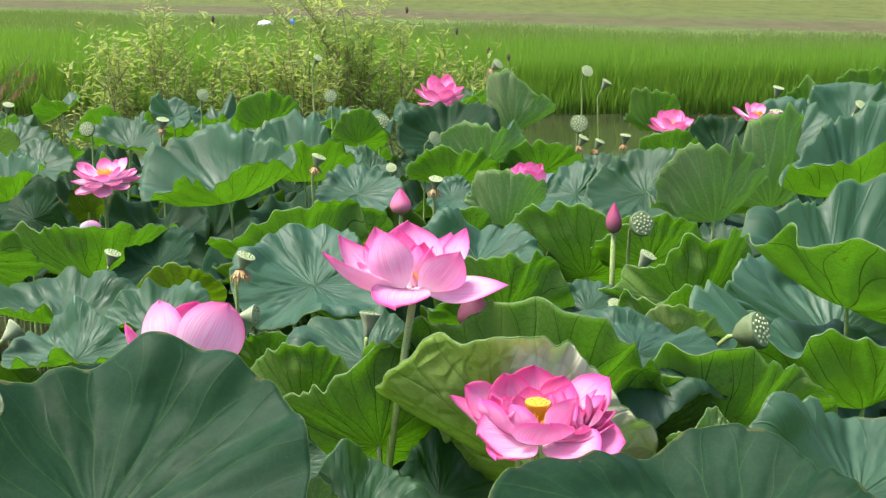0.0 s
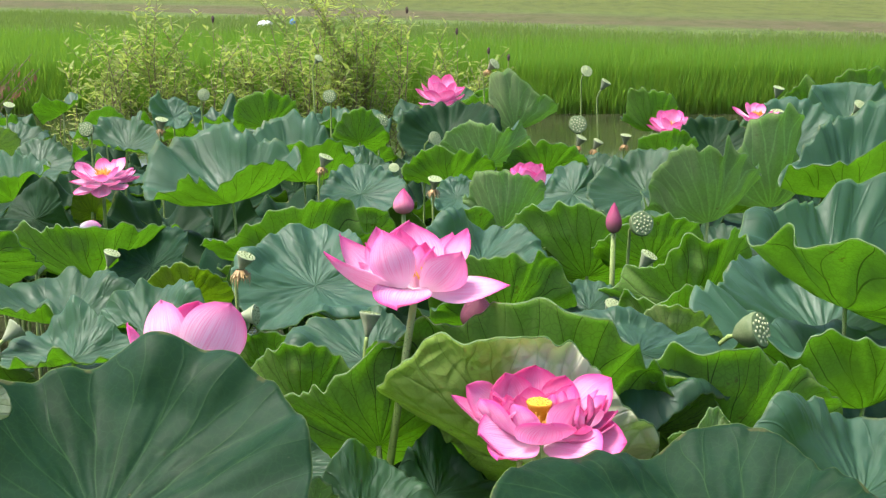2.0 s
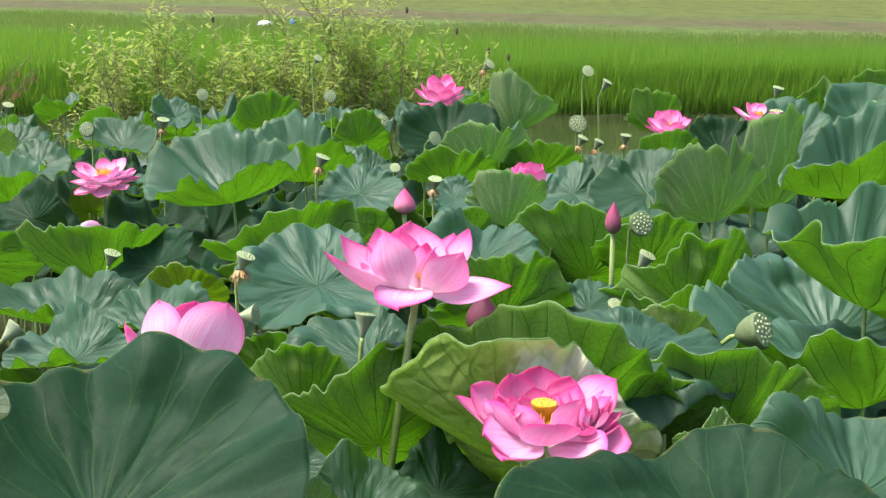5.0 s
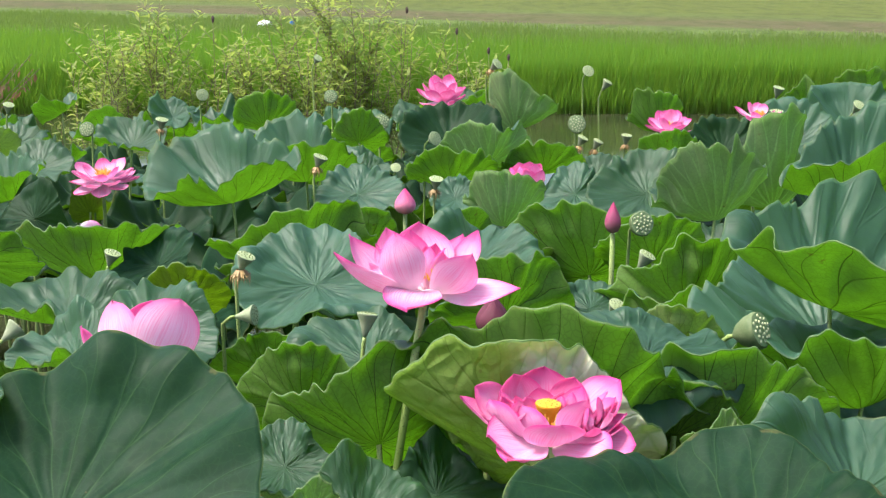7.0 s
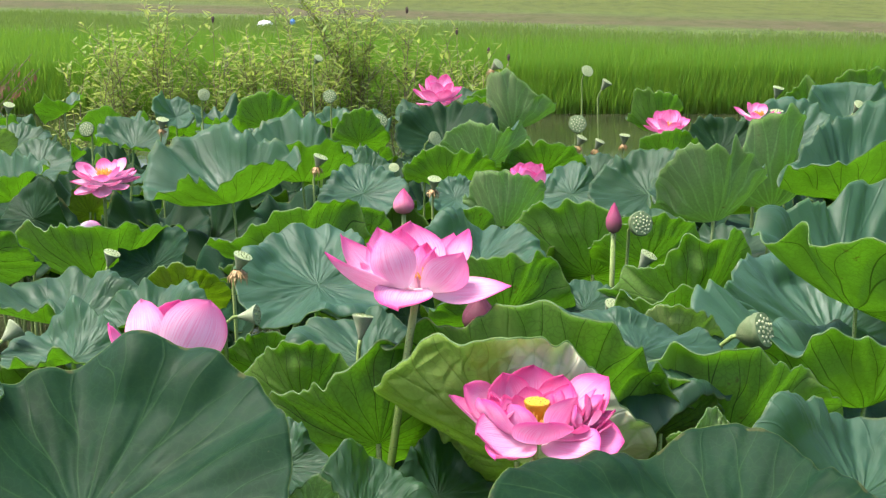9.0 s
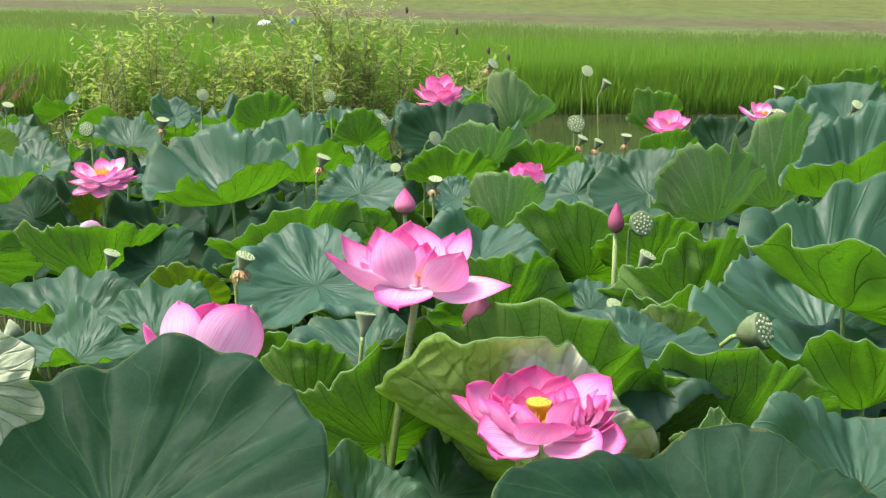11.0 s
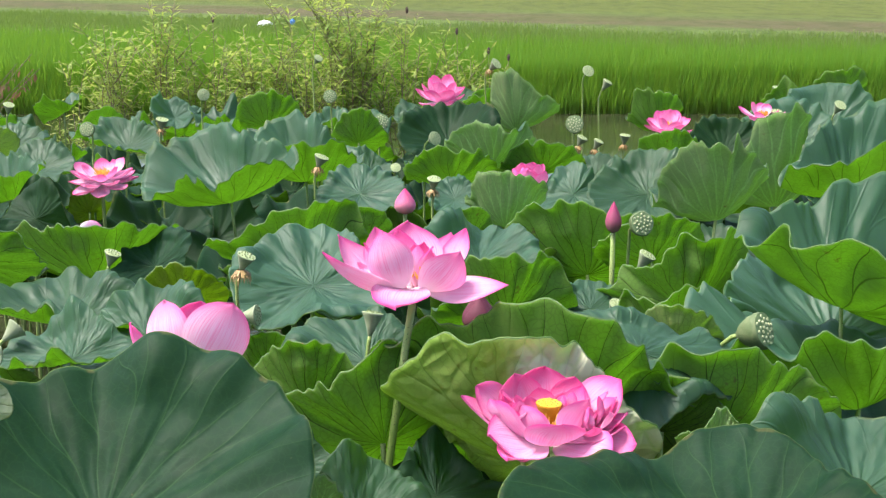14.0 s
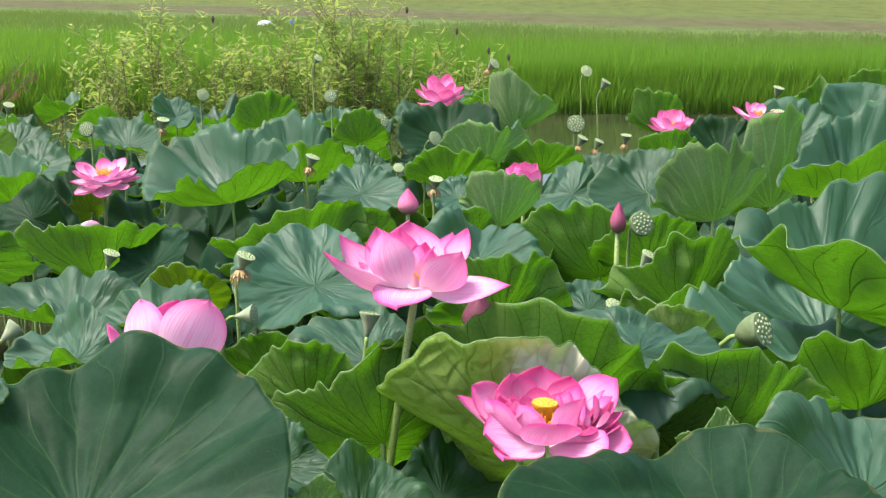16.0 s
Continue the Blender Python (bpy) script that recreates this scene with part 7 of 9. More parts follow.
    sway(leaf_16, 0.884, [(0, -0.002, -0), (0.5, 0.004, 0.005), (1, 0, 0.005), (1.5, 0, -0), (2, 0.002, -0), (2.5, 0.004, 0.005), (3, 0.007, 0.005), (3.5, 0.007, 0.005), (4, 0.007, 0.005), (6.5, 0.007, 0.005), (7, 0.007, 0.005), (7.5, 0.007, 0.005), (8, 0.009, 0.005), (8.5, 0.011, 0.005), (9, 0.009, 0.005), (11.5, 0.002, 0.005), (12, 0.004, 0.005), (12.5, 0.004, 0.005), (13, 0.004, 0.005), (13.5, 0.004, 0.005), (14, 0.002, 0.005), (14.5, 0.004, 0.005), (15, 0.007, 0.005), (15.5, 0.004, 0.005), (16, 0.004, 0.011)])
    sway(leaf_17, 1.031, [(0, 0.004, 0), (1, 0.002, 0), (1.5, 0, 0), (2, -0.001, 0), (3, 0.002, 0), (4, 0.002, 0), (6.5, 0.005, 0), (7, 0.005, 0), (8, -0.001, 0), (9, -0.003, 0), (11.5, 0.001, 0), (12, -0.005, 0), (13, -0.003, 0), (14, 0.008, 0), (15, 0.005, 0), (16, -0.007, 0)])
    sway(leaf_18, 0.91, [(0, -0.008, -0), (0.5, -0.006, -0), (1, -0.003, -0), (1.5, 0, -0), (2, 0.003, -0), (2.5, 0.003, -0), (3, 0.003, -0), (3.5, 0.006, -0), (4, 0.006, -0), (6.5, 0, -0), (7, 0.003, -0), (7.5, 0.003, -0), (8, 0, -0), (8.5, 0.003, -0), (9, 0.003, -0), (11.5, 0, -0), (12, 0.003, -0), (12.5, 0, -0), (13, 0, -0.008), (13.5, 0, -0), (14, -0.003, -0), (14.5, -0.006, -0), (15, -0.003, -0), (15.5, 0.006, -0), (16, 0, -0)])
    sway(leaf_19, 0.893, [(0, 0.012, -0), (0.5, 0.012, -0.012), (1, 0, -0.006), (1.5, 0, -0), (2, -0.002, -0), (2.5, 0.007, -0), (3, 0.002, 0.006), (3.5, -0.002, -0), (4, -0.005, -0.012), (6.5, 0.009, -0.012), (7, 0.012, -0.012), (7.5, 0.014, -0.012), (8, 0.012, -0.006), (8.5, 0.009, -0.012), (9, 0.012, -0.006), (11.5, 0.009, -0.006), (12, 0.007, -0.006), (12.5, 0.007, -0.006), (13, 0.009, -0.006), (13.5, 0.009, -0.006), (14, 0.007, -0.006), (14.5, 0.009, -0.006), (15, 0.016, -0.006), (15.5, 0.018, -0.012), (16, 0.018, -0.006)])
    sway(leaf_19b, 0.909, [(0, -0.005, 0), (1, -0.001, 0), (1.5, 0, 0), (2, -0, 0), (3, 0, 0), (4, -0.002, 0), (6.5, 0, 0), (7, 0.004, 0), (8, 0.002, 0), (9, -0.009, 0), (11.5, 0.007, 0), (12, 0.004, 0), (13, -0.007, 0), (14, -0.007, 0), (15, 0.001, 0), (16, 0.002, 0)])
    sway(leaf_20, 0.902, [(0, 0.009, 0), (1, 0.002, 0), (1.5, 0, 0), (2, 0.001, 0), (3, 0.008, 0), (4, 0.014, 0), (6.5, -0, 0), (7, -0.001, 0), (8, 0.006, 0), (9, 0.014, 0), (11.5, 0, 0), (12, -0.001, 0), (13, 0.003, 0), (14, 0.013, 0), (15, 0.015, 0), (16, 0.006, 0)])
    sway(leaf_21, 0.906, [(0, 0.011, 0.033), (0.5, 0.007, -0.022), (1, -0.007, -0.011), (1.5, 0, -0), (2, 0.004, -0), (2.5, -0.004, -0), (3, 0.011, 0.021), (3.5, 0.018, 0.021), (4, -0.018, -0), (6.5, 0.011, 0.021), (7, 0.018, 0.033), (7.5, 0.011, 0.021), (8, 0.011, 0.021), (8.5, 0.014, 0.021), (9, 0.025, 0.033), (11.5, 0.007, 0.033), (12, 0.011, 0.021), (12.5, 0.007, 0.033), (13, -0.007, 0.021), (13.5, 0.004, -0), (14, 0.007, -0), (14.5, -0.004, -0), (15, 0.004, -0), (15.5, 0.011, 0.011), (16, 0, 0.021)])
    sway(leaf_22, 0.908, [(0, 0.001, 0), (1, 0.003, 0), (1.5, 0, 0), (2, -0.002, 0), (3, 0.001, 0), (4, 0.001, 0), (6.5, 0.006, 0), (7, 0.007, 0), (8, -0.004, 0), (9, -0.007, 0), (11.5, -0.002, 0), (12, -0.007, 0), (13, -0.002, 0), (14, 0.006, 0), (15, -0, 0), (16, -0.002, 0)])
    sway(leaf_23, 0.901, [(0, -0.004, -0), (0.5, -0.004, -0), (1, -0.004, -0), (1.5, 0, -0), (2, 0, -0), (2.5, -0.004, -0), (3, -0.004, -0), (3.5, -0.004, -0), (4, -0.004, -0), (6.5, -0.004, -0), (7, 0.004, -0), (7.5, -0.004, -0), (8, 0.004, -0), (8.5, 0.004, -0), (9, -0.011, -0), (11.5, -0.007, 0.012), (12, -0.004, 0.012), (12.5, -0.004, 0.012), (13, -0.007, 0.012), (13.5, -0.007, 0.012), (14, 0, 0.012), (14.5, -0.004, -0), (15, -0.007, -0), (15.5, -0.004, 0.012), (16, -0.004, 0.012)])
    sway(leaf_24, 0.916, [(0, -0.008, -0), (0.5, 0, 0.012), (1, -0.004, -0), (1.5, 0, -0), (2, 0, -0), (2.5, 0, -0), (3, 0, -0), (3.5, 0.004, -0), (4, 0.004, -0), (6.5, 0, -0), (7, 0, -0), (7.5, 0, -0), (8, 0, -0), (8.5, 0.004, -0), (9, -0.008, -0), (11.5, -0.004, -0), (12, 0.004, -0), (12.5, 0, -0), (13, -0.004, -0), (13.5, -0.004, -0), (14, 0.008, -0), (14.5, 0.004, -0.012), (15, 0.004, -0), (15.5, 0.016, 0.024), (16, 0, -0)])
    sway(leaf_25, 0.93, [(0, -0, 0), (1, -0.002, 0), (1.5, 0, 0), (2, 0.004, 0), (3, 0.011, 0), (4, 0.012, 0), (6.5, 0.002, 0), (7, 0.002, 0), (8, 0.005, 0), (9, 0.006, 0), (11.5, 0.009, 0), (12, 0.009, 0), (13, 0.006, 0), (14, 0, 0), (15, -0, 0), (16, 0.006, 0)])
    sway(leaf_26, 0.902, [(0, -0.017, -0), (0.5, 0.004, -0), (1, 0, -0), (1.5, 0, -0), (2, 0, -0), (2.5, 0.004, -0), (3, 0, -0), (3.5, 0, -0), (4, 0, -0), (6.5, 0, -0), (7, 0, -0), (7.5, 0, -0), (8, 0, -0), (8.5, 0, -0), (9, 0, -0), (11.5, 0, -0), (12, 0, -0), (12.5, 0, -0), (13, 0.004, 0.01), (13.5, 0.014, -0.01), (14, 0.02, -0.01), (14.5, 0, -0), (15, 0.004, -0.01), (15.5, 0.01, 0.01), (16, -0.003, 0.01)])
    sway(leaf_27, 0.9, [(0, 0.015, 0), (1, 0.005, 0), (1.5, 0, 0), (2, -0, 0), (3, 0.009, 0), (4, 0.011, 0), (6.5, 0.013, 0), (7, 0.011, 0), (8, 0.001, 0), (9, 0.003, 0), (11.5, 0.007, 0), (12, 0.005, 0), (13, 0.01, 0), (14, 0.007, 0), (15, 0, 0), (16, 0.008, 0)])
    sway(leaf_28, 0.897, [(0, 0.008, 0.008), (0.5, -0.003, -0.008), (1, -0.003, -0.008), (1.5, 0, -0), (2, 0.003, -0), (2.5, 0.003, -0.015), (3, 0, -0.031), (3.5, 0.01, -0.008), (4, 0.013, 0.016), (6.5, 0.003, -0), (7, 0.003, -0), (7.5, 0.005, -0.008), (8, 0.005, -0.008), (8.5, 0.003, -0), (9, 0.003, -0), (11.5, 0.003, -0.015), (12, 0.003, -0.008), (12.5, 0.008, -0), (13, 0.005, -0), (13.5, 0.005, -0.008), (14, 0.008, -0.008), (14.5, 0.008, -0.015), (15, 0.01, -0.023), (15.5, 0.003, -0.023), (16, -0.008, -0)])
    sway(leaf_29, 0.861, [(0, -0.009, -0.016), (4, -0.009, -0.016), (6.5, 0.009, 0.002), (7, 0, -0.004), (7.5, -0.005, 0.002), (8, 0, 0.002), (8.5, 0.007, 0.002), (9, 0.009, 0.002), (11.5, -0.009, -0.004), (12, -0.005, 0.002), (12.5, 0.002, 0.002), (13, 0.007, 0.002), (13.5, 0.002, -0.004), (14, -0.005, 0.002), (14.5, -0.019, 0.002), (15, -0.035, 0.002), (15.5, -0.026, -0.004), (16, 0.025, -0.021)])
    sway(leaf_29b, 0.939, [(0, -0.002, 0), (1, -0.002, 0), (1.5, 0, 0), (2, 0.002, 0), (3, -0.001, 0), (4, -0.007, 0), (6.5, 0.008, 0), (7, 0.006, 0), (8, -0.004, 0), (9, -0.007, 0), (11.5, 0.001, 0), (12, -0.001, 0), (13, -0.002, 0), (14, 0.004, 0), (15, 0.003, 0), (16, -0.006, 0)])
    sway(leaf_30, 0.933, [(0, 0.005, -0), (0.5, 0.013, -0), (1, 0.008, -0), (1.5, 0, -0), (2, -0.015, -0.015), (2.5, -0.028, -0.03), (3, -0.01, -0.03), (3.5, 0.005, -0), (4, -0.003, -0.007), (6.5, 0.01, 0.008), (7, 0.01, 0.015), (7.5, 0.013, 0.008), (8, 0.01, 0.008), (8.5, 0.003, -0), (9, 0.005, -0), (11.5, 0.003, -0), (12, 0.013, 0.008), (12.5, 0.01, 0.008), (13, -0.003, 0.008), (13.5, 0.003, -0), (14, 0.013, 0.015), (14.5, 0.023, 0.015), (15, 0.026, 0.031), (15.5, 0.023, 0.031), (16, 0.005, 0.008)])
    sway(leaf_31, 0.898, [(0, 0.001, -0.004), (3.5, 0.001, -0.004), (4, -0.002, -0.013), (6.5, 0.012, 0.004), (7, 0.009, 0.004), (7.5, 0.018, 0.004), (8, 0.009, -0.004), (8.5, -0.002, 0.004), (9, 0.006, -0.004), (11.5, 0.02, 0.004), (12, 0.001, 0.004), (12.5, -0.002, 0.004), (13, 0.012, 0.004), (13.5, 0.023, 0.004), (14, 0.02, 0.004), (14.5, 0.037, 0.004), (15, 0.035, -0.004), (15.5, 0.009, -0.004), (16, 0.004, 0.004)])
    sway(leaf_32, 0.981, [(0, 0.01, -0), (0.5, 0.023, -0), (1, 0.016, -0), (1.5, 0, -0), (2, -0.023, -0.009), (2.5, -0.032, -0), (3, -0.013, -0), (3.5, 0.01, -0), (4, 0, -0), (6.5, 0.019, -0), (7, 0.019, -0), (7.5, 0.023, -0), (8, 0.019, -0), (8.5, 0.007, -0), (9, 0.01, -0), (11.5, 0.01, -0), (12, 0.023, -0), (12.5, 0.019, -0), (13, 0, -0), (13.5, 0.003, -0), (14, 0.023, -0), (14.5, 0.039, -0), (15, 0.045, -0), (15.5, 0.042, -0), (16, 0.01, -0)])
    sway(leaf_33, 0.969, [(0, -0.013, 0), (1, -0.004, 0), (1.5, 0, 0), (2, 0.001, 0), (3, -0.007, 0), (4, -0.014, 0), (6.5, -0.004, 0), (7, -0.005, 0), (8, -0.009, 0), (9, -0.008, 0), (11.5, -0.01, 0), (12, -0.014, 0), (13, -0.014, 0), (14, -0.005, 0), (15, 0.001, 0), (16, -0.005, 0)])
    sway(leaf_34, 0.99, [(0, -0.022, -0), (0.5, -0.036, 0.011), (1, -0.022, 0.011), (1.5, 0, -0), (2, -0.022, 0.011), (2.5, -0.065, 0.043), (3, -0.08, 0.043), (3.5, -0.018, 0.043), (4, 0.04, -0), (6.5, 0.022, -0.011), (7, -0.029, -0), (7.5, -0.044, 0.011), (8, -0.025, 0.011), (8.5, -0.007, -0), (9, -0.025, -0), (11.5, -0.033, 0.011), (12, -0.007, 0.011), (12.5, 0.076, -0), (13, 0.062, -0), (13.5, -0.025, 0.033), (14, -0.098, 0.033), (14.5, -0.062, 0.011), (15, 0.018, -0), (15.5, 0.044, -0.011), (16, 0.025, -0)])
    sway(leaf_35, 0.972, [(0, -0.002, 0), (1, 0.003, 0), (1.5, 0, 0), (2, -0.005, 0), (3, -0.013, 0), (4, -0.008, 0), (6.5, -0.003, 0), (7, -0.002, 0), (8, -0.001, 0), (9, -0.008, 0), (11.5, -0.001, 0), (12, 0.001, 0), (13, -0.002, 0), (14, -0.005, 0), (15, -0.004, 0), (16, -0.009, 0)])
    sway(leaf_36, 0.946, [(0, -0, 0), (1, -0.003, 0), (1.5, 0, 0), (2, 0.004, 0), (3, 0.012, 0), (4, 0.01, 0), (6.5, -0, 0), (7, 0.003, 0), (8, 0.009, 0), (9, 0.009, 0), (11.5, 0.003, 0), (12, 0.004, 0), (13, 0.007, 0), (14, 0.006, 0), (15, 0.003, 0), (16, 0.004, 0)])
    sway(leaf_37, 0.872, [(0, 0.033, -0), (0.5, 0.025, -0), (1, 0.017, -0), (1.5, 0, -0), (2, 0.021, -0), (2.5, 0.008, -0), (3, -0.067, 0.012), (3.5, -0.067, 0.012), (4, 0.029, -0), (6.5, 0.038, -0.012), (7, 0.042, -0.012), (7.5, 0.071, -0.025), (8, 0, -0), (8.5, -0.046, 0.012), (9, 0.042, -0.012), (16, 0.042, -0.012)])
    sway(leaf_38, 0.912, [(0, -0.008, 0), (1, -0, 0), (1.5, 0, 0), (2, -0.003, 0), (3, -0.01, 0), (4, -0.011, 0), (6.5, -0.005, 0), (7, -0.007, 0), (8, -0.008, 0), (9, -0.006, 0), (11.5, -0.01, 0), (12, -0.01, 0), (13, -0.005, 0), (14, -0.001, 0), (15, -0.006, 0), (16, -0.013, 0)])
    sway(leaf_39, 0.963, [(0, -0.007, 0), (1, -0.002, 0), (1.5, 0, 0), (2, 0.002, 0), (3, 0.003, 0), (4, 0.001, 0), (6.5, -0.005, 0), (7, -0.005, 0), (8, -0.003, 0), (9, -0.001, 0), (11.5, -0, 0), (12, -0.001, 0), (13, -0.002, 0), (14, -0.003, 0), (15, -0.004, 0), (16, -0.004, 0)])
    sway(leaf_40, 0.92, [(0, -0.006, -0.013), (6.5, -0.006, -0.013), (7, -0.006, -0.008), (7.5, -0.006, -0.002), (8, -0, 0.003), (8.5, -0.005, 0.003), (9, -0.008, -0.002), (11.5, 0.001, 0), (12, -0, 0), (12.5, -0, 0), (13, -0, 0), (13.5, -0, 0), (14, -0, 0), (14.5, -0.002, 0), (15, -0.002, 0), (15.5, -0, 0), (16, -0, 0)])
    sway(leaf_41, 0.948, [(0, -0.006, -0.011), (6.5, -0.006, -0.011), (7, -0.006, -0.006), (7.5, -0.006, -0.002), (8, -0, 0.002), (8.5, -0.004, 0.002), (9, -0.007, -0.002), (11.5, 0.001, 0), (12, -0, 0), (12.5, -0, 0), (13, -0, 0), (13.5, -0, 0), (14, -0, 0), (14.5, -0.002, 0), (15, -0.002, 0), (15.5, -0, 0), (16, -0, 0)])
    sway(leaf_42, 0.944, [(0, -0.008, 0), (1, -0.002, 0), (1.5, 0, 0), (2, -0, 0), (3, -0.008, 0), (4, -0.011, 0), (6.5, -0.002, 0), (7, -0.007, 0), (8, -0.011, 0), (9, -0.004, 0), (11.5, -0.007, 0), (12, -0.007, 0), (13, -0.006, 0), (14, -0.006, 0), (15, -0.003, 0), (16, -0.002, 0)])
    sway(leaf_43, 0.884, [(0, 0.007, 0), (1, 0.001, 0), (1.5, 0, 0), (2, 0.001, 0), (3, 0.006, 0), (4, 0.008, 0), (6.5, 0.003, 0), (7, 0.003, 0), (8, 0.004, 0), (9, 0.005, 0), (11.5, 0.006, 0), (12, 0.005, 0), (13, 0.002, 0), (14, 0.002, 0), (15, 0.007, 0), (16, 0.01, 0)])
    sway(leaf_44, 0.841, [(0, -0.014, 0), (1, -0.004, 0), (1.5, 0, 0), (2, 0, 0), (3, -0.008, 0), (4, -0.008, 0), (6.5, -0.015, 0), (7, -0.015, 0), (8, -0.006, 0), (9, -0.002, 0), (11.5, -0.001, 0), (12, -0.001, 0), (13, -0.01, 0), (14, -0.015, 0), (15, -0.006, 0), (16, -0.005, 0)])
    sway(leaf_46, 0.924, [(0, -0.014, 0), (1, -0.005, 0), (1.5, 0, 0), (2, 0.002, 0), (3, -0.003, 0), (4, -0.009, 0), (6.5, -0.005, 0), (7, -0.004, 0), (8, -0.002, 0), (9, -0.004, 0), (11.5, -0.005, 0), (12, 0, 0), (13, 0.002, 0), (14, -0.009, 0), (15, -0.013, 0), (16, -0.004, 0)])
    sway(leaf_47, 0.933, [(0, -0.007, 0), (1, -0.002, 0), (1.5, 0, 0), (2, -0, 0), (3, -0.007, 0), (4, -0.011, 0), (6.5, 0.001, 0), (7, -0.004, 0), (8, -0.013, 0), (9, -0.007, 0), (11.5, -0.006, 0), (12, -0.011, 0), (13, -0.01, 0), (14, 0, 0), (15, 0.002, 0), (16, -0.008, 0)])
    sway(leaf_48, 0.896, [(0, 0.007, 0), (1, 0.004, 0), (1.5, 0, 0), (2, -0.005, 0), (3, -0.01, 0), (4, -0.007, 0), (6.5, 0.005, 0), (7, 0.003, 0), (8, -0.005, 0), (9, -0.008, 0), (11.5, 0.003, 0), (12, 0.003, 0), (13, 0.001, 0), (14, -0.003, 0), (15, -0.004, 0), (16, -0.003, 0)])
    sway(leaf_49, 0.876, [(0, -0.009, 0), (1, -0.004, 0), (1.5, 0, 0), (2, 0.003, 0), (3, -0.003, 0), (4, -0.013, 0), (6.5, -0.002, 0), (7, -0.003, 0), (8, -0.003, 0), (9, -0.003, 0), (11.5, -0.008, 0), (12, -0.002, 0), (13, 0.002, 0), (14, -0.005, 0), (15, -0.008, 0), (16, -0.007, 0)])
    sway(leaf_50, 0.957, [(0, 0.005, 0), (1, 0.002, 0), (1.5, 0, 0), (2, -0.001, 0), (3, 0.003, 0), (4, 0.01, 0), (6.5, -0.004, 0), (7, 0.002, 0), (8, 0.012, 0), (9, 0.005, 0), (11.5, 0.005, 0), (12, 0.008, 0), (13, 0.005, 0), (14, 0.002, 0), (15, 0.002, 0), (16, 0.001, 0)])
    sway(leaf_51, 0.935, [(0, -0.009, 0), (1, -0.005, 0), (1.5, 0, 0), (2, 0.002, 0), (3, -0.002, 0), (4, -0.004, 0), (6.5, -0.007, 0), (7, -0.008, 0), (8, 0.001, 0), (9, 0.006, 0), (11.5, -0.005, 0), (12, 0.001, 0), (13, 0.004, 0), (14, -0.004, 0), (15, -0.005, 0), (16, -0, 0)])
    sway(leaf_52, 0.914, [(0, -0.006, 0), (1, 0.002, 0), (1.5, 0, 0), (2, -0.004, 0), (3, -0.009, 0), (4, -0.007, 0), (6.5, -0.001, 0), (7, -0.001, 0), (8, -0.008, 0), (9, -0.012, 0), (11.5, -0.002, 0), (12, -0.008, 0), (13, -0.012, 0), (14, -0.003, 0), (15, 0, 0), (16, -0.006, 0)])
    sway(leaf_53, 0.954, [(0, 0.003, 0), (1, 0.002, 0), (1.5, 0, 0), (2, -0.001, 0), (3, 0.001, 0), (4, 0.003, 0), (6.5, 0, 0), (7, 0.002, 0), (8, 0.003, 0), (9, -0.001, 0), (11.5, 0.004, 0), (12, 0.003, 0), (13, -0.003, 0), (14, -0.002, 0), (15, 0.005, 0), (16, 0.004, 0)])
    sway(leaf_54, 0.945, [(0, -0.002, 0), (1, 0, 0), (1.5, 0, 0), (2, -0.001, 0), (3, -0.006, 0), (4, -0.009, 0), (6.5, 0, 0), (7, 0.002, 0), (8, 0.002, 0), (9, -0.003, 0), (11.5, -0.009, 0), (12, -0.006, 0), (13, 0, 0), (14, 0.004, 0), (15, 0.001, 0), (16, -0.006, 0)])
    sway(leaf_55, 0.901, [(0, -0.002, 0), (1, 0.001, 0), (1.5, 0, 0), (2, -0.003, 0), (3, -0.012, 0), (4, -0.013, 0), (6.5, 0, 0), (7, -0.001, 0), (8, -0.006, 0), (9, -0.006, 0), (11.5, -0.011, 0), (12, -0.01, 0), (13, -0.003, 0), (14, 0.003, 0), (15, -0.001, 0), (16, -0.01, 0)])
    sway(leaf_56, 0.884, [(0, 0.003, 0), (1, -0.002, 0), (1.5, 0, 0), (2, 0.003, 0), (3, 0.006, 0), (4, 0.006, 0), (6.5, -0, 0), (7, -0.004, 0), (8, 0.001, 0), (9, 0.011, 0), (11.5, 0.002, 0), (12, 0.003, 0), (13, 0.001, 0), (14, 0.001, 0), (15, 0.01, 0), (16, 0.011, 0)])
    sway(leaf_58, 0.884, [(0, 0.007, 0), (1, 0.001, 0), (1.5, 0, 0), (2, 0.001, 0), (3, 0.007, 0), (4, 0.014, 0), (6.5, 0.007, 0), (7, 0.003, 0), (8, -0.001, 0), (9, 0.002, 0), (11.5, 0.016, 0), (12, 0.015, 0), (13, 0.008, 0), (14, 0.002, 0), (15, 0.001, 0), (16, 0.006, 0)])
    sway(leaf_59, 0.886, [(0, 0.005, 0), (1, -0.001, 0), (1.5, 0, 0), (2, 0.004, 0), (3, 0.013, 0), (4, 0.01, 0), (6.5, 0.004, 0), (7, 0.007, 0), (8, 0.006, 0), (9, 0.002, 0), (11.5, 0.011, 0), (12, 0.006, 0), (13, -0.003, 0), (14, 0.002, 0), (15, 0.01, 0), (16, 0.008, 0)])
    sway(leaf_60, 0.743, [(0, -0.015, 0), (1, -0.003, 0), (1.5, 0, 0), (2, -0.002, 0), (3, -0.014, 0), (4, -0.015, 0), (6.5, -0.007, 0), (7, -0.01, 0), (8, -0.011, 0), (9, -0.01, 0), (11.5, -0.004, 0), (12, -0.006, 0), (13, -0.015, 0), (14, -0.012, 0), (15, -0.001, 0), (16, -0.004, 0)])
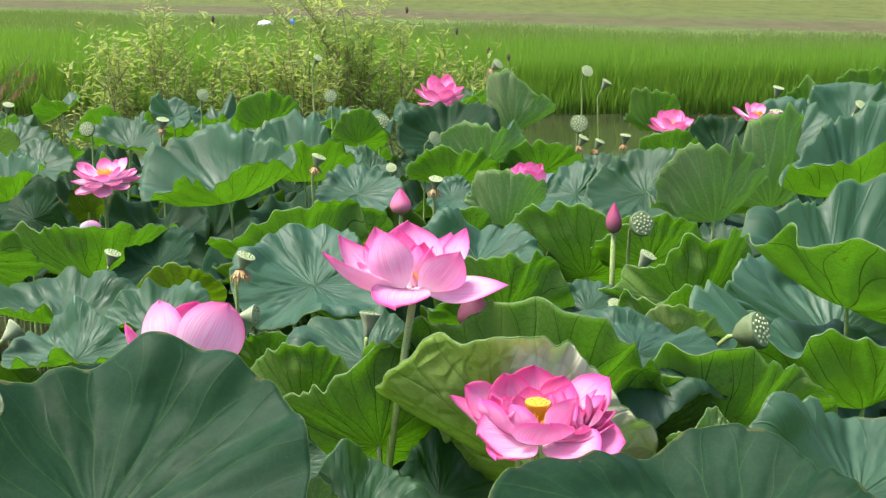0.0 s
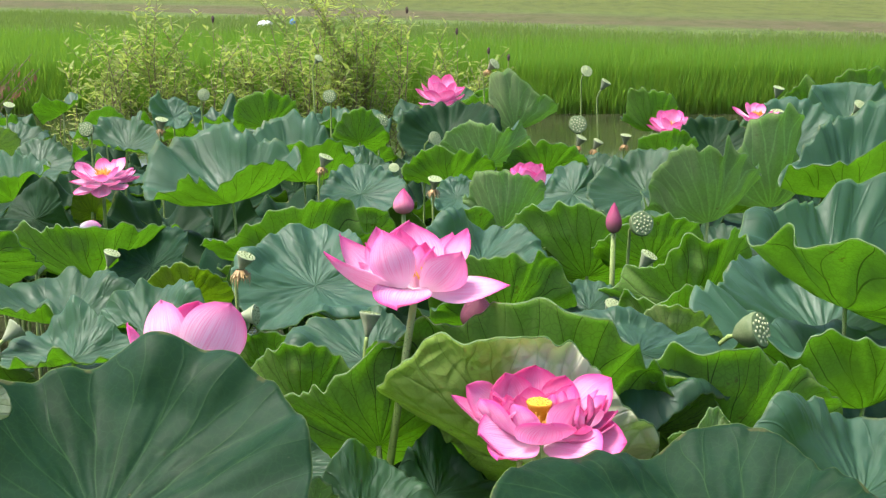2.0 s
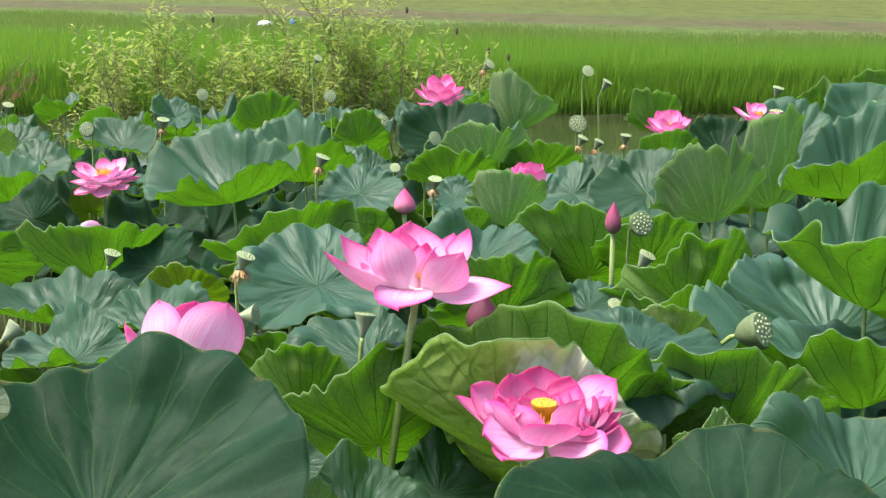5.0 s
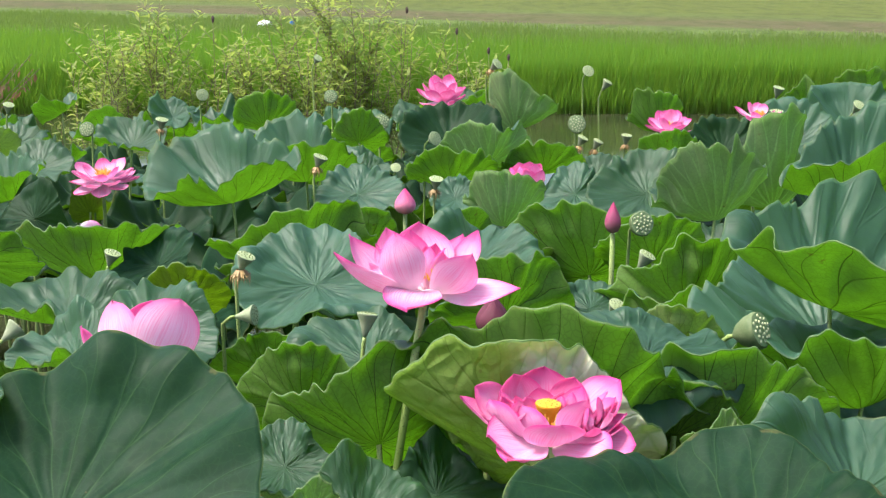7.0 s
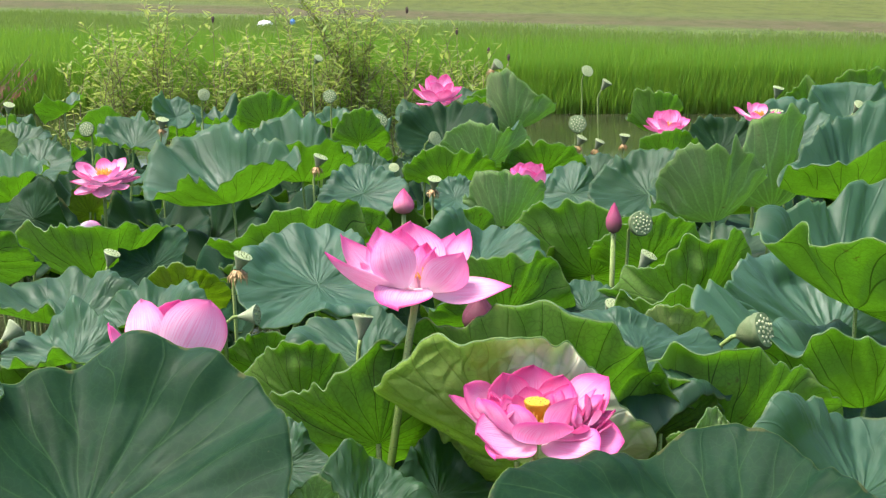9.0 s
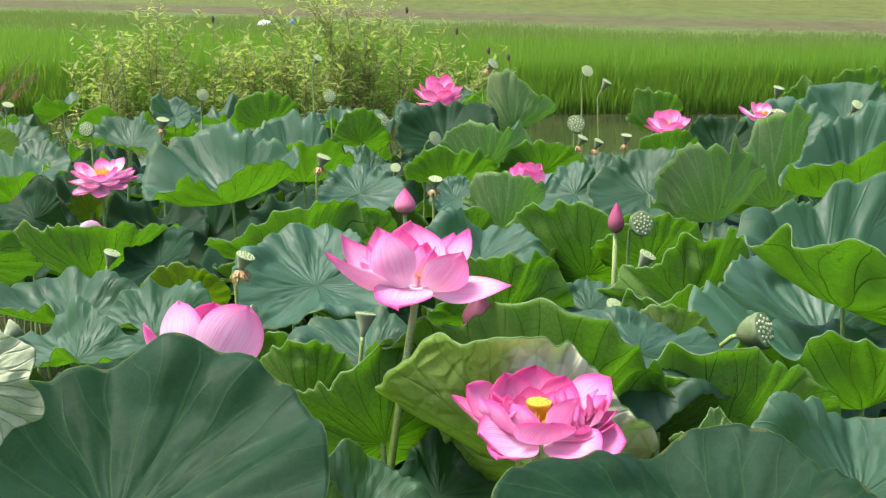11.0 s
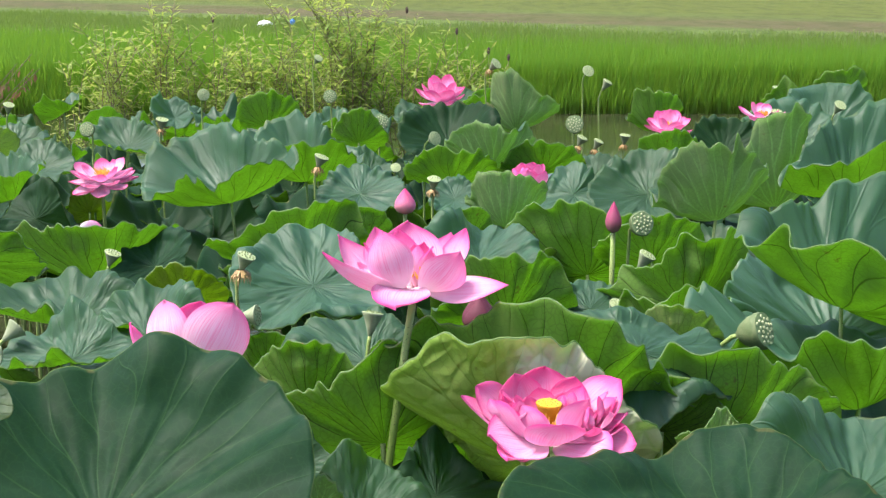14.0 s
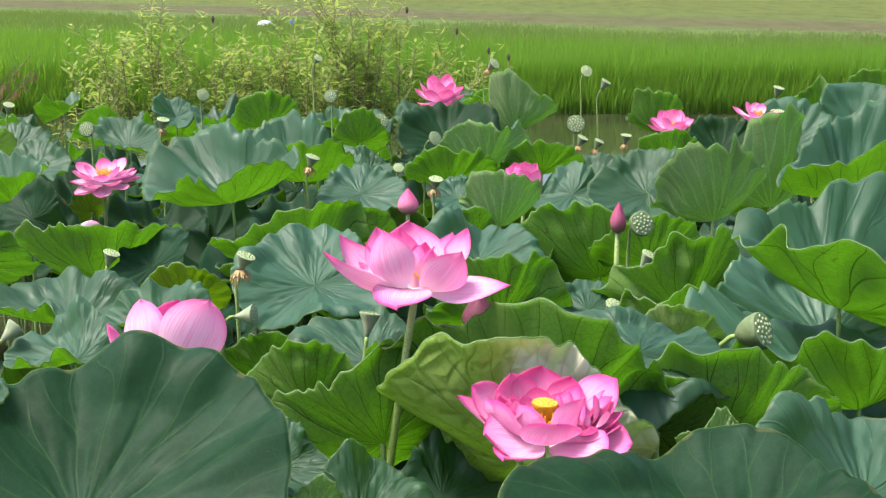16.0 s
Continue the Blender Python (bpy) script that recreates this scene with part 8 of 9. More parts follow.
    sway(leaf_61, 0.942, [(0, -0.006, 0), (1, 0, 0), (1.5, 0, 0), (2, -0.002, 0), (3, -0.011, 0), (4, -0.017, 0), (6.5, -0.001, 0), (7, 0, 0), (8, -0.004, 0), (9, -0.013, 0), (11.5, -0.008, 0), (12, -0.003, 0), (13, 0, 0), (14, -0.005, 0), (15, -0.014, 0), (16, -0.017, 0)])
    sway(leaf_62, 1.032, [(0, -0.024, -0), (0.5, -0.04, 0.013), (1, -0.024, 0.013), (1.5, 0, -0), (2, -0.024, 0.013), (2.5, -0.073, 0.048), (3, -0.089, 0.048), (3.5, -0.02, 0.048), (4, 0.044, -0), (6.5, 0.024, -0.012), (7, -0.032, -0), (7.5, -0.048, 0.013), (8, -0.028, 0.013), (8.5, -0.008, -0), (9, -0.028, -0), (11.5, -0.036, 0.013), (12, -0.008, 0.013), (12.5, 0.085, -0), (13, 0.069, -0), (13.5, -0.028, 0.036), (14, -0.109, 0.036), (14.5, -0.069, 0.013), (15, 0.02, -0), (15.5, 0.048, -0.012), (16, 0.028, -0)])
    sway(leaf_63, 1.053, [(0, -0.023, -0), (0.5, -0.038, 0.012), (1, -0.023, 0.012), (1.5, 0, -0), (2, -0.023, 0.012), (2.5, -0.068, 0.045), (3, -0.083, 0.045), (3.5, -0.019, 0.045), (4, 0.041, -0), (6.5, 0.023, -0.011), (7, -0.03, -0), (7.5, -0.045, 0.012), (8, -0.026, 0.012), (8.5, -0.008, -0), (9, -0.026, -0), (11.5, -0.034, 0.012), (12, -0.008, 0.012), (12.5, 0.079, -0), (13, 0.064, -0), (13.5, -0.026, 0.034), (14, -0.102, 0.034), (14.5, -0.064, 0.012), (15, 0.019, -0), (15.5, 0.045, -0.011), (16, 0.026, -0)])
    sway(leaf_64, 0.936, [(0, -0.017, -0), (0.5, 0.004, -0), (1, 0, -0), (1.5, 0, -0), (2, 0, -0), (2.5, 0.004, -0), (3, 0, -0), (3.5, 0, -0), (4, 0, -0), (6.5, 0, -0), (7, 0, -0), (7.5, 0, -0), (8, 0, -0), (8.5, 0, -0), (9, 0, -0), (11.5, 0, -0), (12, 0, -0), (12.5, 0, -0), (13, 0.004, 0.01), (13.5, 0.014, -0.01), (14, 0.021, -0.01), (14.5, 0, -0), (15, 0.004, -0.01), (15.5, 0.01, 0.01), (16, -0.003, 0.01)])
    sway(leaf_65, 0.888, [(0, 0.008, 0), (1, 0.004, 0), (1.5, 0, 0), (2, -0.002, 0), (3, 0.002, 0), (4, 0.011, 0), (6.5, -0.002, 0), (7, -0.004, 0), (8, 0.002, 0), (9, 0.009, 0), (11.5, 0.003, 0), (12, 0.004, 0), (13, 0.007, 0), (14, 0.004, 0), (15, -0.002, 0), (16, 0.002, 0)])
    sway(leaf_68, 0.905, [(0, -0.01, 0), (1, -0.004, 0), (1.5, 0, 0), (2, -0, 0), (3, -0.011, 0), (4, -0.012, 0), (6.5, -0.008, 0), (7, -0.013, 0), (8, -0.009, 0), (9, -0.001, 0), (11.5, -0.007, 0), (12, -0.005, 0), (13, -0.007, 0), (14, -0.009, 0), (15, -0.002, 0), (16, -0.003, 0)])
    sway(leaf_69, 0.901, [(0, -0.009, 0), (1, -0.005, 0), (1.5, 0, 0), (2, 0.004, 0), (3, 0.006, 0), (4, -0.002, 0), (6.5, -0.003, 0), (7, -0, 0), (8, 0.002, 0), (9, 0, 0), (11.5, -0.003, 0), (12, -0.005, 0), (13, -0.007, 0), (14, -0.003, 0), (15, 0.005, 0), (16, 0.005, 0)])
    sway(leaf_71, 0.991, [(0, -0.005, -0.008), (6.5, -0.005, -0.008), (7, -0.005, -0.005), (7.5, -0.005, -0.001), (8, -0, 0.002), (8.5, -0.004, 0.002), (9, -0.006, -0.001), (11.5, 0.001, 0), (12, -0, 0), (12.5, -0, 0), (13, -0, 0), (13.5, -0, 0), (14, -0, 0), (14.5, -0.001, 0), (15, -0.001, 0), (15.5, -0, 0), (16, -0, 0)])
    sway(leaf_72, 1.017, [(0, -0.001, -0), (0.5, -0.001, -0), (1, 0, -0), (1.5, 0, -0), (2, 0.001, -0), (2.5, 0.001, -0), (3, 0.004, -0.002), (3.5, 0.002, -0.002), (4, 0, -0), (6.5, 0.021, -0.004), (7, 0.018, -0.004), (7.5, 0.022, -0.004), (8, 0.032, -0.01), (8.5, 0.029, -0.012), (9, -0.001, -0), (11.5, 0.006, -0.002), (12, 0.011, -0.002), (12.5, 0.012, -0.002), (13, 0.004, -0), (13.5, 0.001, -0), (14, 0.012, -0), (14.5, 0.015, -0), (15, 0.01, -0.002), (15.5, 0.007, -0), (16, 0.012, -0)])
    sway(leaf_73, 0.653, [(0, -0.004, 0), (1, 0.002, 0), (1.5, 0, 0), (2, -0.003, 0), (3, -0.002, 0), (4, 0.005, 0), (6.5, -0.009, 0), (7, -0.006, 0), (8, 0.001, 0), (9, -0.002, 0), (11.5, 0.006, 0), (12, 0.004, 0), (13, -0.007, 0), (14, -0.008, 0), (15, 0, 0), (16, -0.001, 0)])
    sway(leaf_74, 0.855, [(0, 0.016, 0), (1, 0.004, 0), (1.5, 0, 0), (2, 0.001, 0), (3, 0.012, 0), (4, 0.016, 0), (6.5, 0.006, 0), (7, 0.011, 0), (8, 0.015, 0), (9, 0.006, 0), (11.5, 0.013, 0), (12, 0.013, 0), (13, 0.007, 0), (14, 0.005, 0), (15, 0.008, 0), (16, 0.01, 0)])
    sway(leaf_57, 1.111, [(0, -0.005, -0.01), (6.5, -0.005, -0.01), (7, -0.005, -0.006), (7.5, -0.005, -0.002), (8, -0, 0.002), (8.5, -0.004, 0.002), (9, -0.006, -0.002), (11.5, 0.001, 0), (12, -0, 0), (12.5, -0, 0), (13, -0, 0), (13.5, -0, 0), (14, -0, 0), (14.5, -0.001, 0), (15, -0.001, 0), (15.5, -0, 0), (16, -0, 0)])
    sway(main_flower, 1.197, [(0, -0.001, -0), (0.5, -0.001, -0), (1, -0.001, -0), (1.5, 0, -0), (2, 0.001, -0), (2.5, 0.001, -0), (3, 0.003, -0), (3.5, 0.003, -0), (4, 0.003, -0), (6.5, 0.005, -0.009), (7, 0.016, -0.006), (7.5, 0.013, -0.006), (8, 0.008, -0.006), (8.5, 0.005, -0.006), (9, 0.003, -0.003), (11.5, 0.003, -0), (12, 0.001, -0), (12.5, 0.007, -0.003), (13, 0.005, -0.003), (13.5, -0.001, -0), (14, -0.001, -0), (14.5, 0.005, -0), (15, 0.016, -0.003), (15.5, 0.009, -0.003), (16, 0.001, -0)])
    sway(low_flower, 1.063, [(0, -0.001, -0), (0.5, -0.001, -0), (1, -0.001, -0), (1.5, 0, -0), (2, 0.001, -0), (2.5, 0.001, -0), (3, 0.002, -0.002), (3.5, 0.001, -0), (4, 0, -0), (6.5, 0.019, -0.008), (7, 0.012, -0.006), (7.5, 0.02, -0.008), (8, 0.028, -0.013), (8.5, 0.01, -0.006), (9, -0.002, 0.002), (11.5, 0.003, -0), (12, 0.01, -0.004), (12.5, 0.01, -0.004), (13, 0.002, -0), (13.5, 0.002, -0), (14, 0.013, -0.004), (14.5, 0.014, -0.006), (15, 0.01, -0.004), (15.5, 0.005, -0.002), (16, 0.008, -0.002)])
    sway(left_flower, 1.059, [(0, -0.003, -0), (0.5, -0.003, -0), (1, 0, -0), (1.5, 0, -0), (2, 0, -0), (2.5, 0.001, -0), (3, 0.001, -0), (3.5, 0.001, -0), (4, 0, -0), (6.5, -0.039, 0.008), (7, -0.071, 0.013), (7.5, -0.063, 0.015), (8, -0.053, 0.013), (8.5, -0.035, 0.008), (9, -0.03, 0.01), (11.5, 0.031, -0.008), (12, 0.023, -0.005), (12.5, 0.001, -0), (13, -0.008, 0.002), (13.5, 0, 0.002), (14, 0.004, -0), (14.5, -0.015, 0.005), (15, -0.012, 0.005), (15.5, 0.001, 0.002), (16, -0.031, 0.01)])
    sway(mid_flower, 0.915, [(0, 0.006, -0), (0.5, 0, -0), (1, 0, -0), (1.5, 0, -0), (2, 0, -0), (2.5, 0.006, -0), (3, 0, -0), (3.5, 0, -0), (4, 0.003, -0), (6.5, 0, -0), (7, 0, -0), (7.5, 0.003, -0), (8, 0.006, -0), (8.5, 0.006, -0), (9, 0.003, -0), (11.5, -0.003, -0), (12, 0, -0), (12.5, 0.003, -0), (13, 0, -0), (13.5, -0.003, -0), (14, -0.003, -0), (14.5, 0, -0), (15, 0.003, -0), (15.5, 0, -0), (16, 0.003, -0)])
    sway(far_flower, 1.042, [(0, -0.004, -0), (0.5, -0.004, -0), (1, -0.004, -0), (1.5, 0, -0), (2, 0, -0), (2.5, -0.004, -0), (3, -0.004, -0), (3.5, -0.004, -0), (4, -0.004, -0), (6.5, -0.004, -0), (7, 0.004, -0), (7.5, -0.004, -0), (8, 0.004, -0), (8.5, 0.004, -0), (9, -0.012, -0), (11.5, -0.008, -0), (12, -0.004, -0), (12.5, 0, -0), (13, -0.008, -0), (13.5, -0.004, -0), (14, 0, -0), (14.5, -0.004, -0), (15, -0.008, -0), (15.5, -0.004, -0), (16, -0.004, -0)])
    sway(pond_flower, 0.991, [(0, 0.003, -0), (0.5, 0.011, -0), (1, 0.007, -0), (1.5, 0, -0), (2, 0, -0), (2.5, 0.007, 0.01), (3, 0.011, -0), (3.5, 0.003, -0), (4, -0.007, -0.01), (6.5, -0.011, -0.01), (7, -0.007, -0), (7.5, 0.014, -0), (8, 0.021, -0), (8.5, 0.003, -0.01), (9, -0.014, -0.01), (11.5, -0.011, -0), (12, -0.011, -0), (12.5, 0.007, -0), (13, 0.021, -0), (13.5, 0.003, -0), (14, -0.011, -0), (14.5, 0, -0), (15, 0.014, -0), (15.5, 0.014, -0), (16, 0.003, -0)])
    sway(half_flower, 0.926, [(0, 0.006, -0), (0.5, -0.003, -0), (1, -0.003, -0), (1.5, 0, -0), (2, 0.006, -0), (2.5, 0.006, -0.008), (3, 0.006, -0.008), (3.5, 0.009, -0.008), (4, 0.009, 0.008), (6.5, 0.003, -0), (7, 0.003, -0), (7.5, 0.006, -0), (8, 0.006, -0), (8.5, 0, -0), (9, 0.006, -0), (11.5, 0.003, -0), (12, 0.003, -0), (12.5, 0.006, -0), (13, 0.006, -0), (13.5, 0.006, -0), (14, 0.011, -0.008), (14.5, 0.011, -0.008), (15, 0.014, -0.017), (15.5, 0.003, -0.017), (16, -0.009, -0)])
    sway(edge_flower, 1.095, [(0, 0.001, -0.004), (3.5, 0.001, -0.004), (4, -0.003, -0.015), (6.5, 0.014, 0.005), (7, 0.011, 0.005), (7.5, 0.02, 0.005), (8, 0.011, -0.004), (8.5, -0.003, 0.005), (9, 0.007, -0.004), (11.5, 0.024, 0.005), (12, 0.001, 0.005), (12.5, -0.003, 0.005), (13, 0.014, 0.005), (13.5, 0.027, 0.005), (14, 0.024, 0.005), (14.5, 0.043, 0.005), (15, 0.04, -0.004), (15.5, 0.011, -0.004), (16, 0.004, 0.005)])
    sway(bud_pink, 0.99, [(0, -0.01, -0), (0.5, -0.01, -0), (1, -0.005, -0), (1.5, 0, -0), (2, -0.002, -0), (2.5, -0.005, -0), (3, 0.002, -0), (3.5, 0.005, -0), (4, 0, -0), (6.5, 0.002, -0), (7, 0.002, -0), (7.5, 0.002, -0), (8, 0.002, -0), (8.5, 0, -0), (9, -0.002, -0), (11.5, 0.002, -0), (12, 0, -0), (12.5, 0, -0), (13, 0, -0), (13.5, 0, -0), (14, 0.002, -0), (14.5, 0.005, -0), (15, 0.017, -0), (15.5, 0.015, -0), (16, 0.01, -0)])
    sway(bud_red, 1.054, [(0, 0.002, -0), (0.5, 0.002, -0), (1, 0, -0), (1.5, 0, -0), (2, 0.002, -0), (2.5, 0, 0.006), (3, 0, -0), (3.5, 0, -0), (4, -0.004, -0.006), (6.5, 0.008, -0), (7, 0, -0), (7.5, 0.004, -0.006), (8, 0.006, -0.006), (8.5, 0.004, -0), (9, 0.002, -0), (11.5, 0.008, -0), (12, 0.002, -0), (12.5, 0, -0), (13, 0.006, -0), (13.5, 0.004, -0), (14, 0.002, 0.006), (14.5, 0.004, 0.006), (15, 0.008, -0), (15.5, 0.008, -0), (16, 0.012, -0)])
    sway(bud_dark, 1.045, [(0, -0.003, 0.003), (0.5, -0.002, -0), (1, -0.002, -0), (1.5, 0, -0), (2, 0.002, -0), (2.5, 0.002, -0), (3, 0.003, -0.003), (3.5, 0.002, -0.003), (4, 0.002, -0.003), (6.5, 0.029, -0.043), (7, 0.028, -0.029), (7.5, 0.029, -0.033), (8, 0.042, -0.033), (8.5, 0.012, -0.01), (9, 0.005, -0.013), (16, 0.005, -0.013)])
    sway(pod_1, 1.106, [(0, 0.002, -0), (0.5, 0, -0), (1, 0.002, -0), (1.5, 0, -0), (2, 0.002, -0), (2.5, 0, -0), (3, 0.002, -0), (3.5, 0.002, -0), (4, 0, -0), (6.5, 0.005, -0), (7, 0.002, -0), (7.5, -0.004, -0), (8, 0.002, -0), (8.5, 0.003, -0), (9, -0.004, -0), (11.5, 0.002, -0), (12, -0.004, -0), (12.5, 0.007, -0), (13, 0, -0), (13.5, -0.002, -0), (14, 0.003, -0), (14.5, 0, -0), (15, 0, -0), (15.5, 0, -0), (16, 0.002, -0)])
    sway(pod_2, 1.055, [(0, -0, 0), (1, 0.001, 0), (1.5, 0, 0), (2, -0.002, 0), (3, -0.006, 0), (4, -0.004, 0), (6.5, 0.001, 0), (7, -0.001, 0), (8, -0.002, 0), (9, -0.002, 0), (11.5, -0.002, 0), (12, 0.001, 0), (13, 0.004, 0), (14, -0, 0), (15, -0.004, 0), (16, -0.003, 0)])
    sway(pod_3, 1.017, [(0, -0.002, 0), (1, 0, 0), (1.5, 0, 0), (2, -0.002, 0), (3, -0.005, 0), (4, -0.003, 0), (6.5, -0.003, 0), (7, -0.005, 0), (8, -0.004, 0), (9, 0, 0), (11.5, -0.006, 0), (12, -0.005, 0), (13, -0.001, 0), (14, 0.001, 0), (15, -0.004, 0), (16, -0.006, 0)])
    sway(pod_4, 1.087, [(0, 0, -0), (0.5, 0, -0), (1, -0.001, -0), (1.5, 0, -0), (2, 0, -0), (2.5, -0.001, -0), (3, -0.001, -0), (3.5, -0.001, -0), (4, -0.008, -0.003), (6.5, -0.008, -0.007), (7, -0.004, -0.003), (7.5, -0.003, -0), (8, 0, -0), (8.5, -0.008, -0.013), (9, -0.011, -0.017), (11.5, -0.004, -0), (12, 0.002, -0), (12.5, 0, -0), (13, -0.003, -0), (13.5, -0.001, -0), (14, 0.005, 0.003), (14.5, -0.003, -0), (15, 0, -0), (15.5, 0, 0.003), (16, 0, -0)])
    sway(pod_5, 1.069, [(0, 0, -0), (0.5, 0, -0), (1, 0, -0), (1.5, 0, -0), (2, 0, -0), (2.5, 0, -0), (3, 0.002, -0), (3.5, 0.002, -0), (4, 0.003, -0), (6.5, 0.004, -0), (7, 0, -0), (7.5, 0.016, -0.003), (8, 0, -0), (8.5, -0.012, -0), (9, 0.006, -0), (11.5, 0.006, -0), (12, 0.006, -0), (12.5, 0.002, -0), (13, -0.001, -0), (13.5, 0.003, -0), (14, 0.006, -0), (14.5, 0.006, -0), (15, 0.003, -0), (15.5, 0.003, -0), (16, 0.004, -0)])
    sway(pod_6, 1.088, [(0, 0, -0), (0.5, 0, -0), (1, 0, -0), (1.5, 0, -0), (2, 0, -0), (2.5, 0, -0), (3, -0.002, -0), (3.5, -0.002, -0), (4, -0.002, -0), (6.5, 0.002, -0), (7, 0, -0), (7.5, -0.002, -0), (8, 0, -0), (8.5, 0, -0), (9, -0.002, -0), (11.5, 0, -0), (12, 0, -0), (12.5, -0.002, -0), (13, 0, -0), (13.5, 0, -0), (14, 0, -0), (14.5, 0, -0), (15, 0, -0), (15.5, 0, -0), (16, 0, -0)])
    sway(pod_7, 1.071, [(0, 0.003, -0), (0.5, 0.03, -0), (1, 0.008, -0), (1.5, 0, -0), (2, 0.025, -0), (2.5, 0.014, -0), (3, -0.003, -0), (3.5, 0.025, -0), (4, 0.017, -0), (6.5, 0.014, -0), (7, 0.008, -0), (7.5, 0.019, -0), (8, 0.014, -0), (8.5, 0.011, -0), (9, 0.008, -0), (11.5, 0.019, -0), (12, 0.011, -0), (12.5, 0.014, -0), (13, 0.017, -0), (13.5, 0.011, -0), (14, 0.011, -0), (14.5, 0.014, -0), (15, 0.014, -0), (15.5, -0.005, -0), (16, -0.017, -0)])
    sway(pod_8, 1.059, [(0, -0.001, 0), (1, 0.001, 0), (1.5, 0, 0), (2, -0.001, 0), (3, -0.002, 0), (4, 0, 0), (6.5, -0.002, 0), (7, -0.001, 0), (8, 0, 0), (9, -0.001, 0), (11.5, 0, 0), (12, 0, 0), (13, -0.001, 0), (14, -0.001, 0), (15, 0, 0), (16, -0, 0)])
    sway(pod_9, 1.152, [(0, 0.004, -0), (0.5, 0.004, -0), (1, 0, -0), (1.5, 0, -0), (2, 0, -0), (2.5, 0, -0), (3, -0.004, -0), (3.5, -0.004, -0), (4, 0.004, -0), (6.5, 0.008, -0), (7, 0.008, -0), (7.5, 0, -0), (8, 0, -0), (8.5, 0, -0), (9, 0.004, -0), (11.5, 0.004, -0), (12, 0.008, -0), (12.5, -0.004, -0), (13, -0.004, -0), (13.5, 0.004, -0), (14, 0.008, -0), (14.5, 0, -0), (15, 0, -0), (15.5, 0.004, -0), (16, 0, -0)])
    sway(pod_10, 1.102, [(0, 0.004, -0), (0.5, 0.004, -0), (1, 0, -0), (1.5, 0, -0), (2, 0, -0), (2.5, 0, -0), (3, -0.004, -0), (3.5, -0.004, -0), (4, 0.004, -0), (6.5, 0.008, -0), (7, 0.008, -0), (7.5, 0, -0), (8, 0, -0), (8.5, 0, -0), (9, 0.004, -0), (11.5, 0.004, -0), (12, 0.008, -0), (12.5, -0.004, -0), (13, -0.004, -0), (13.5, 0.004, -0), (14, 0.008, -0), (14.5, 0, -0), (15, 0, -0), (15.5, 0.004, -0), (16, 0, -0)])
    sway(pod_11, 0.992, [(0, 0.015, 0.022), (0.5, 0.004, 0.022), (1, -0.004, 0.011), (1.5, 0, -0), (2, 0.007, -0), (2.5, 0.007, 0.011), (3, 0, 0.022), (3.5, 0.004, 0.011), (4, 0.011, 0.011), (6.5, 0.004, 0.011), (7, 0.004, 0.011), (7.5, 0, 0.011), (8, 0, 0.011), (8.5, 0.004, 0.011), (9, 0.007, 0.011), (11.5, 0, 0.011), (12, 0.007, 0.022), (12.5, 0.011, 0.022), (13, 0.004, 0.011), (13.5, -0.004, -0), (14, -0.007, -0), (14.5, 0.004, 0.011), (15, 0.011, 0.022), (15.5, 0.007, 0.022), (16, 0, 0.011)])
    sway(pod_12, 1.215, [(0, 0.004, -0), (0.5, -0.012, -0), (1, -0.012, -0), (1.5, 0, -0), (2, -0.012, 0.012), (2.5, -0.016, -0), (3, -0.004, -0), (3.5, -0.027, -0), (4, -0.035, -0), (6.5, -0.023, -0), (7, 0, -0), (7.5, 0.004, -0), (8, -0.02, -0), (8.5, -0.012, -0), (9, 0.004, -0), (11.5, -0.02, 0.012), (12, -0.008, 0.012), (12.5, -0.004, -0), (13, -0.012, -0), (13.5, -0.008, 0.012), (14, -0.004, 0.012), (14.5, -0.016, 0.012), (15, -0.008, -0), (15.5, 0, -0), (16, -0.012, 0.012)])
    sway(pod_13, 1.064, [(0, 0.004, 0), (1, 0, 0), (1.5, 0, 0), (2, 0.002, 0), (3, 0.008, 0), (4, 0.006, 0), (6.5, 0.004, 0), (7, 0.004, 0), (8, 0.001, 0), (9, 0.003, 0), (11.5, 0.002, 0), (12, -0, 0), (13, 0.002, 0), (14, 0.005, 0), (15, 0.003, 0), (16, 0.003, 0)])
    sway(pod_14, 1.083, [(0, -0.004, 0), (1, -0.001, 0), (1.5, 0, 0), (2, -0.001, 0), (3, -0.006, 0), (4, -0.006, 0), (6.5, -0.004, 0), (7, -0.007, 0), (8, -0.006, 0), (9, -0, 0), (11.5, -0.005, 0), (12, -0.004, 0), (13, -0.003, 0), (14, -0.002, 0), (15, -0.001, 0), (16, -0.004, 0)])
    sway(pod_15, 1.076, [(0, 0.006, 0), (1, 0.002, 0), (1.5, 0, 0), (2, -0, 0), (3, 0.003, 0), (4, 0.003, 0), (6.5, 0.004, 0), (7, 0.006, 0), (8, 0.006, 0), (9, 0.001, 0), (11.5, 0.004, 0), (12, 0.005, 0), (13, 0.003, 0), (14, 0.002, 0), (15, 0.004, 0), (16, 0.005, 0)])
    sway(pod_16, 1.004, [(0, 0.005, 0), (1, 0.001, 0), (1.5, 0, 0), (2, 0, 0), (3, 0.003, 0), (4, 0.001, 0), (6.5, 0.006, 0), (7, 0.005, 0), (8, -0.001, 0), (9, -0.002, 0), (11.5, 0.003, 0), (12, 0, 0), (13, -0.001, 0), (14, 0.003, 0), (15, 0.003, 0), (16, 0.001, 0)])
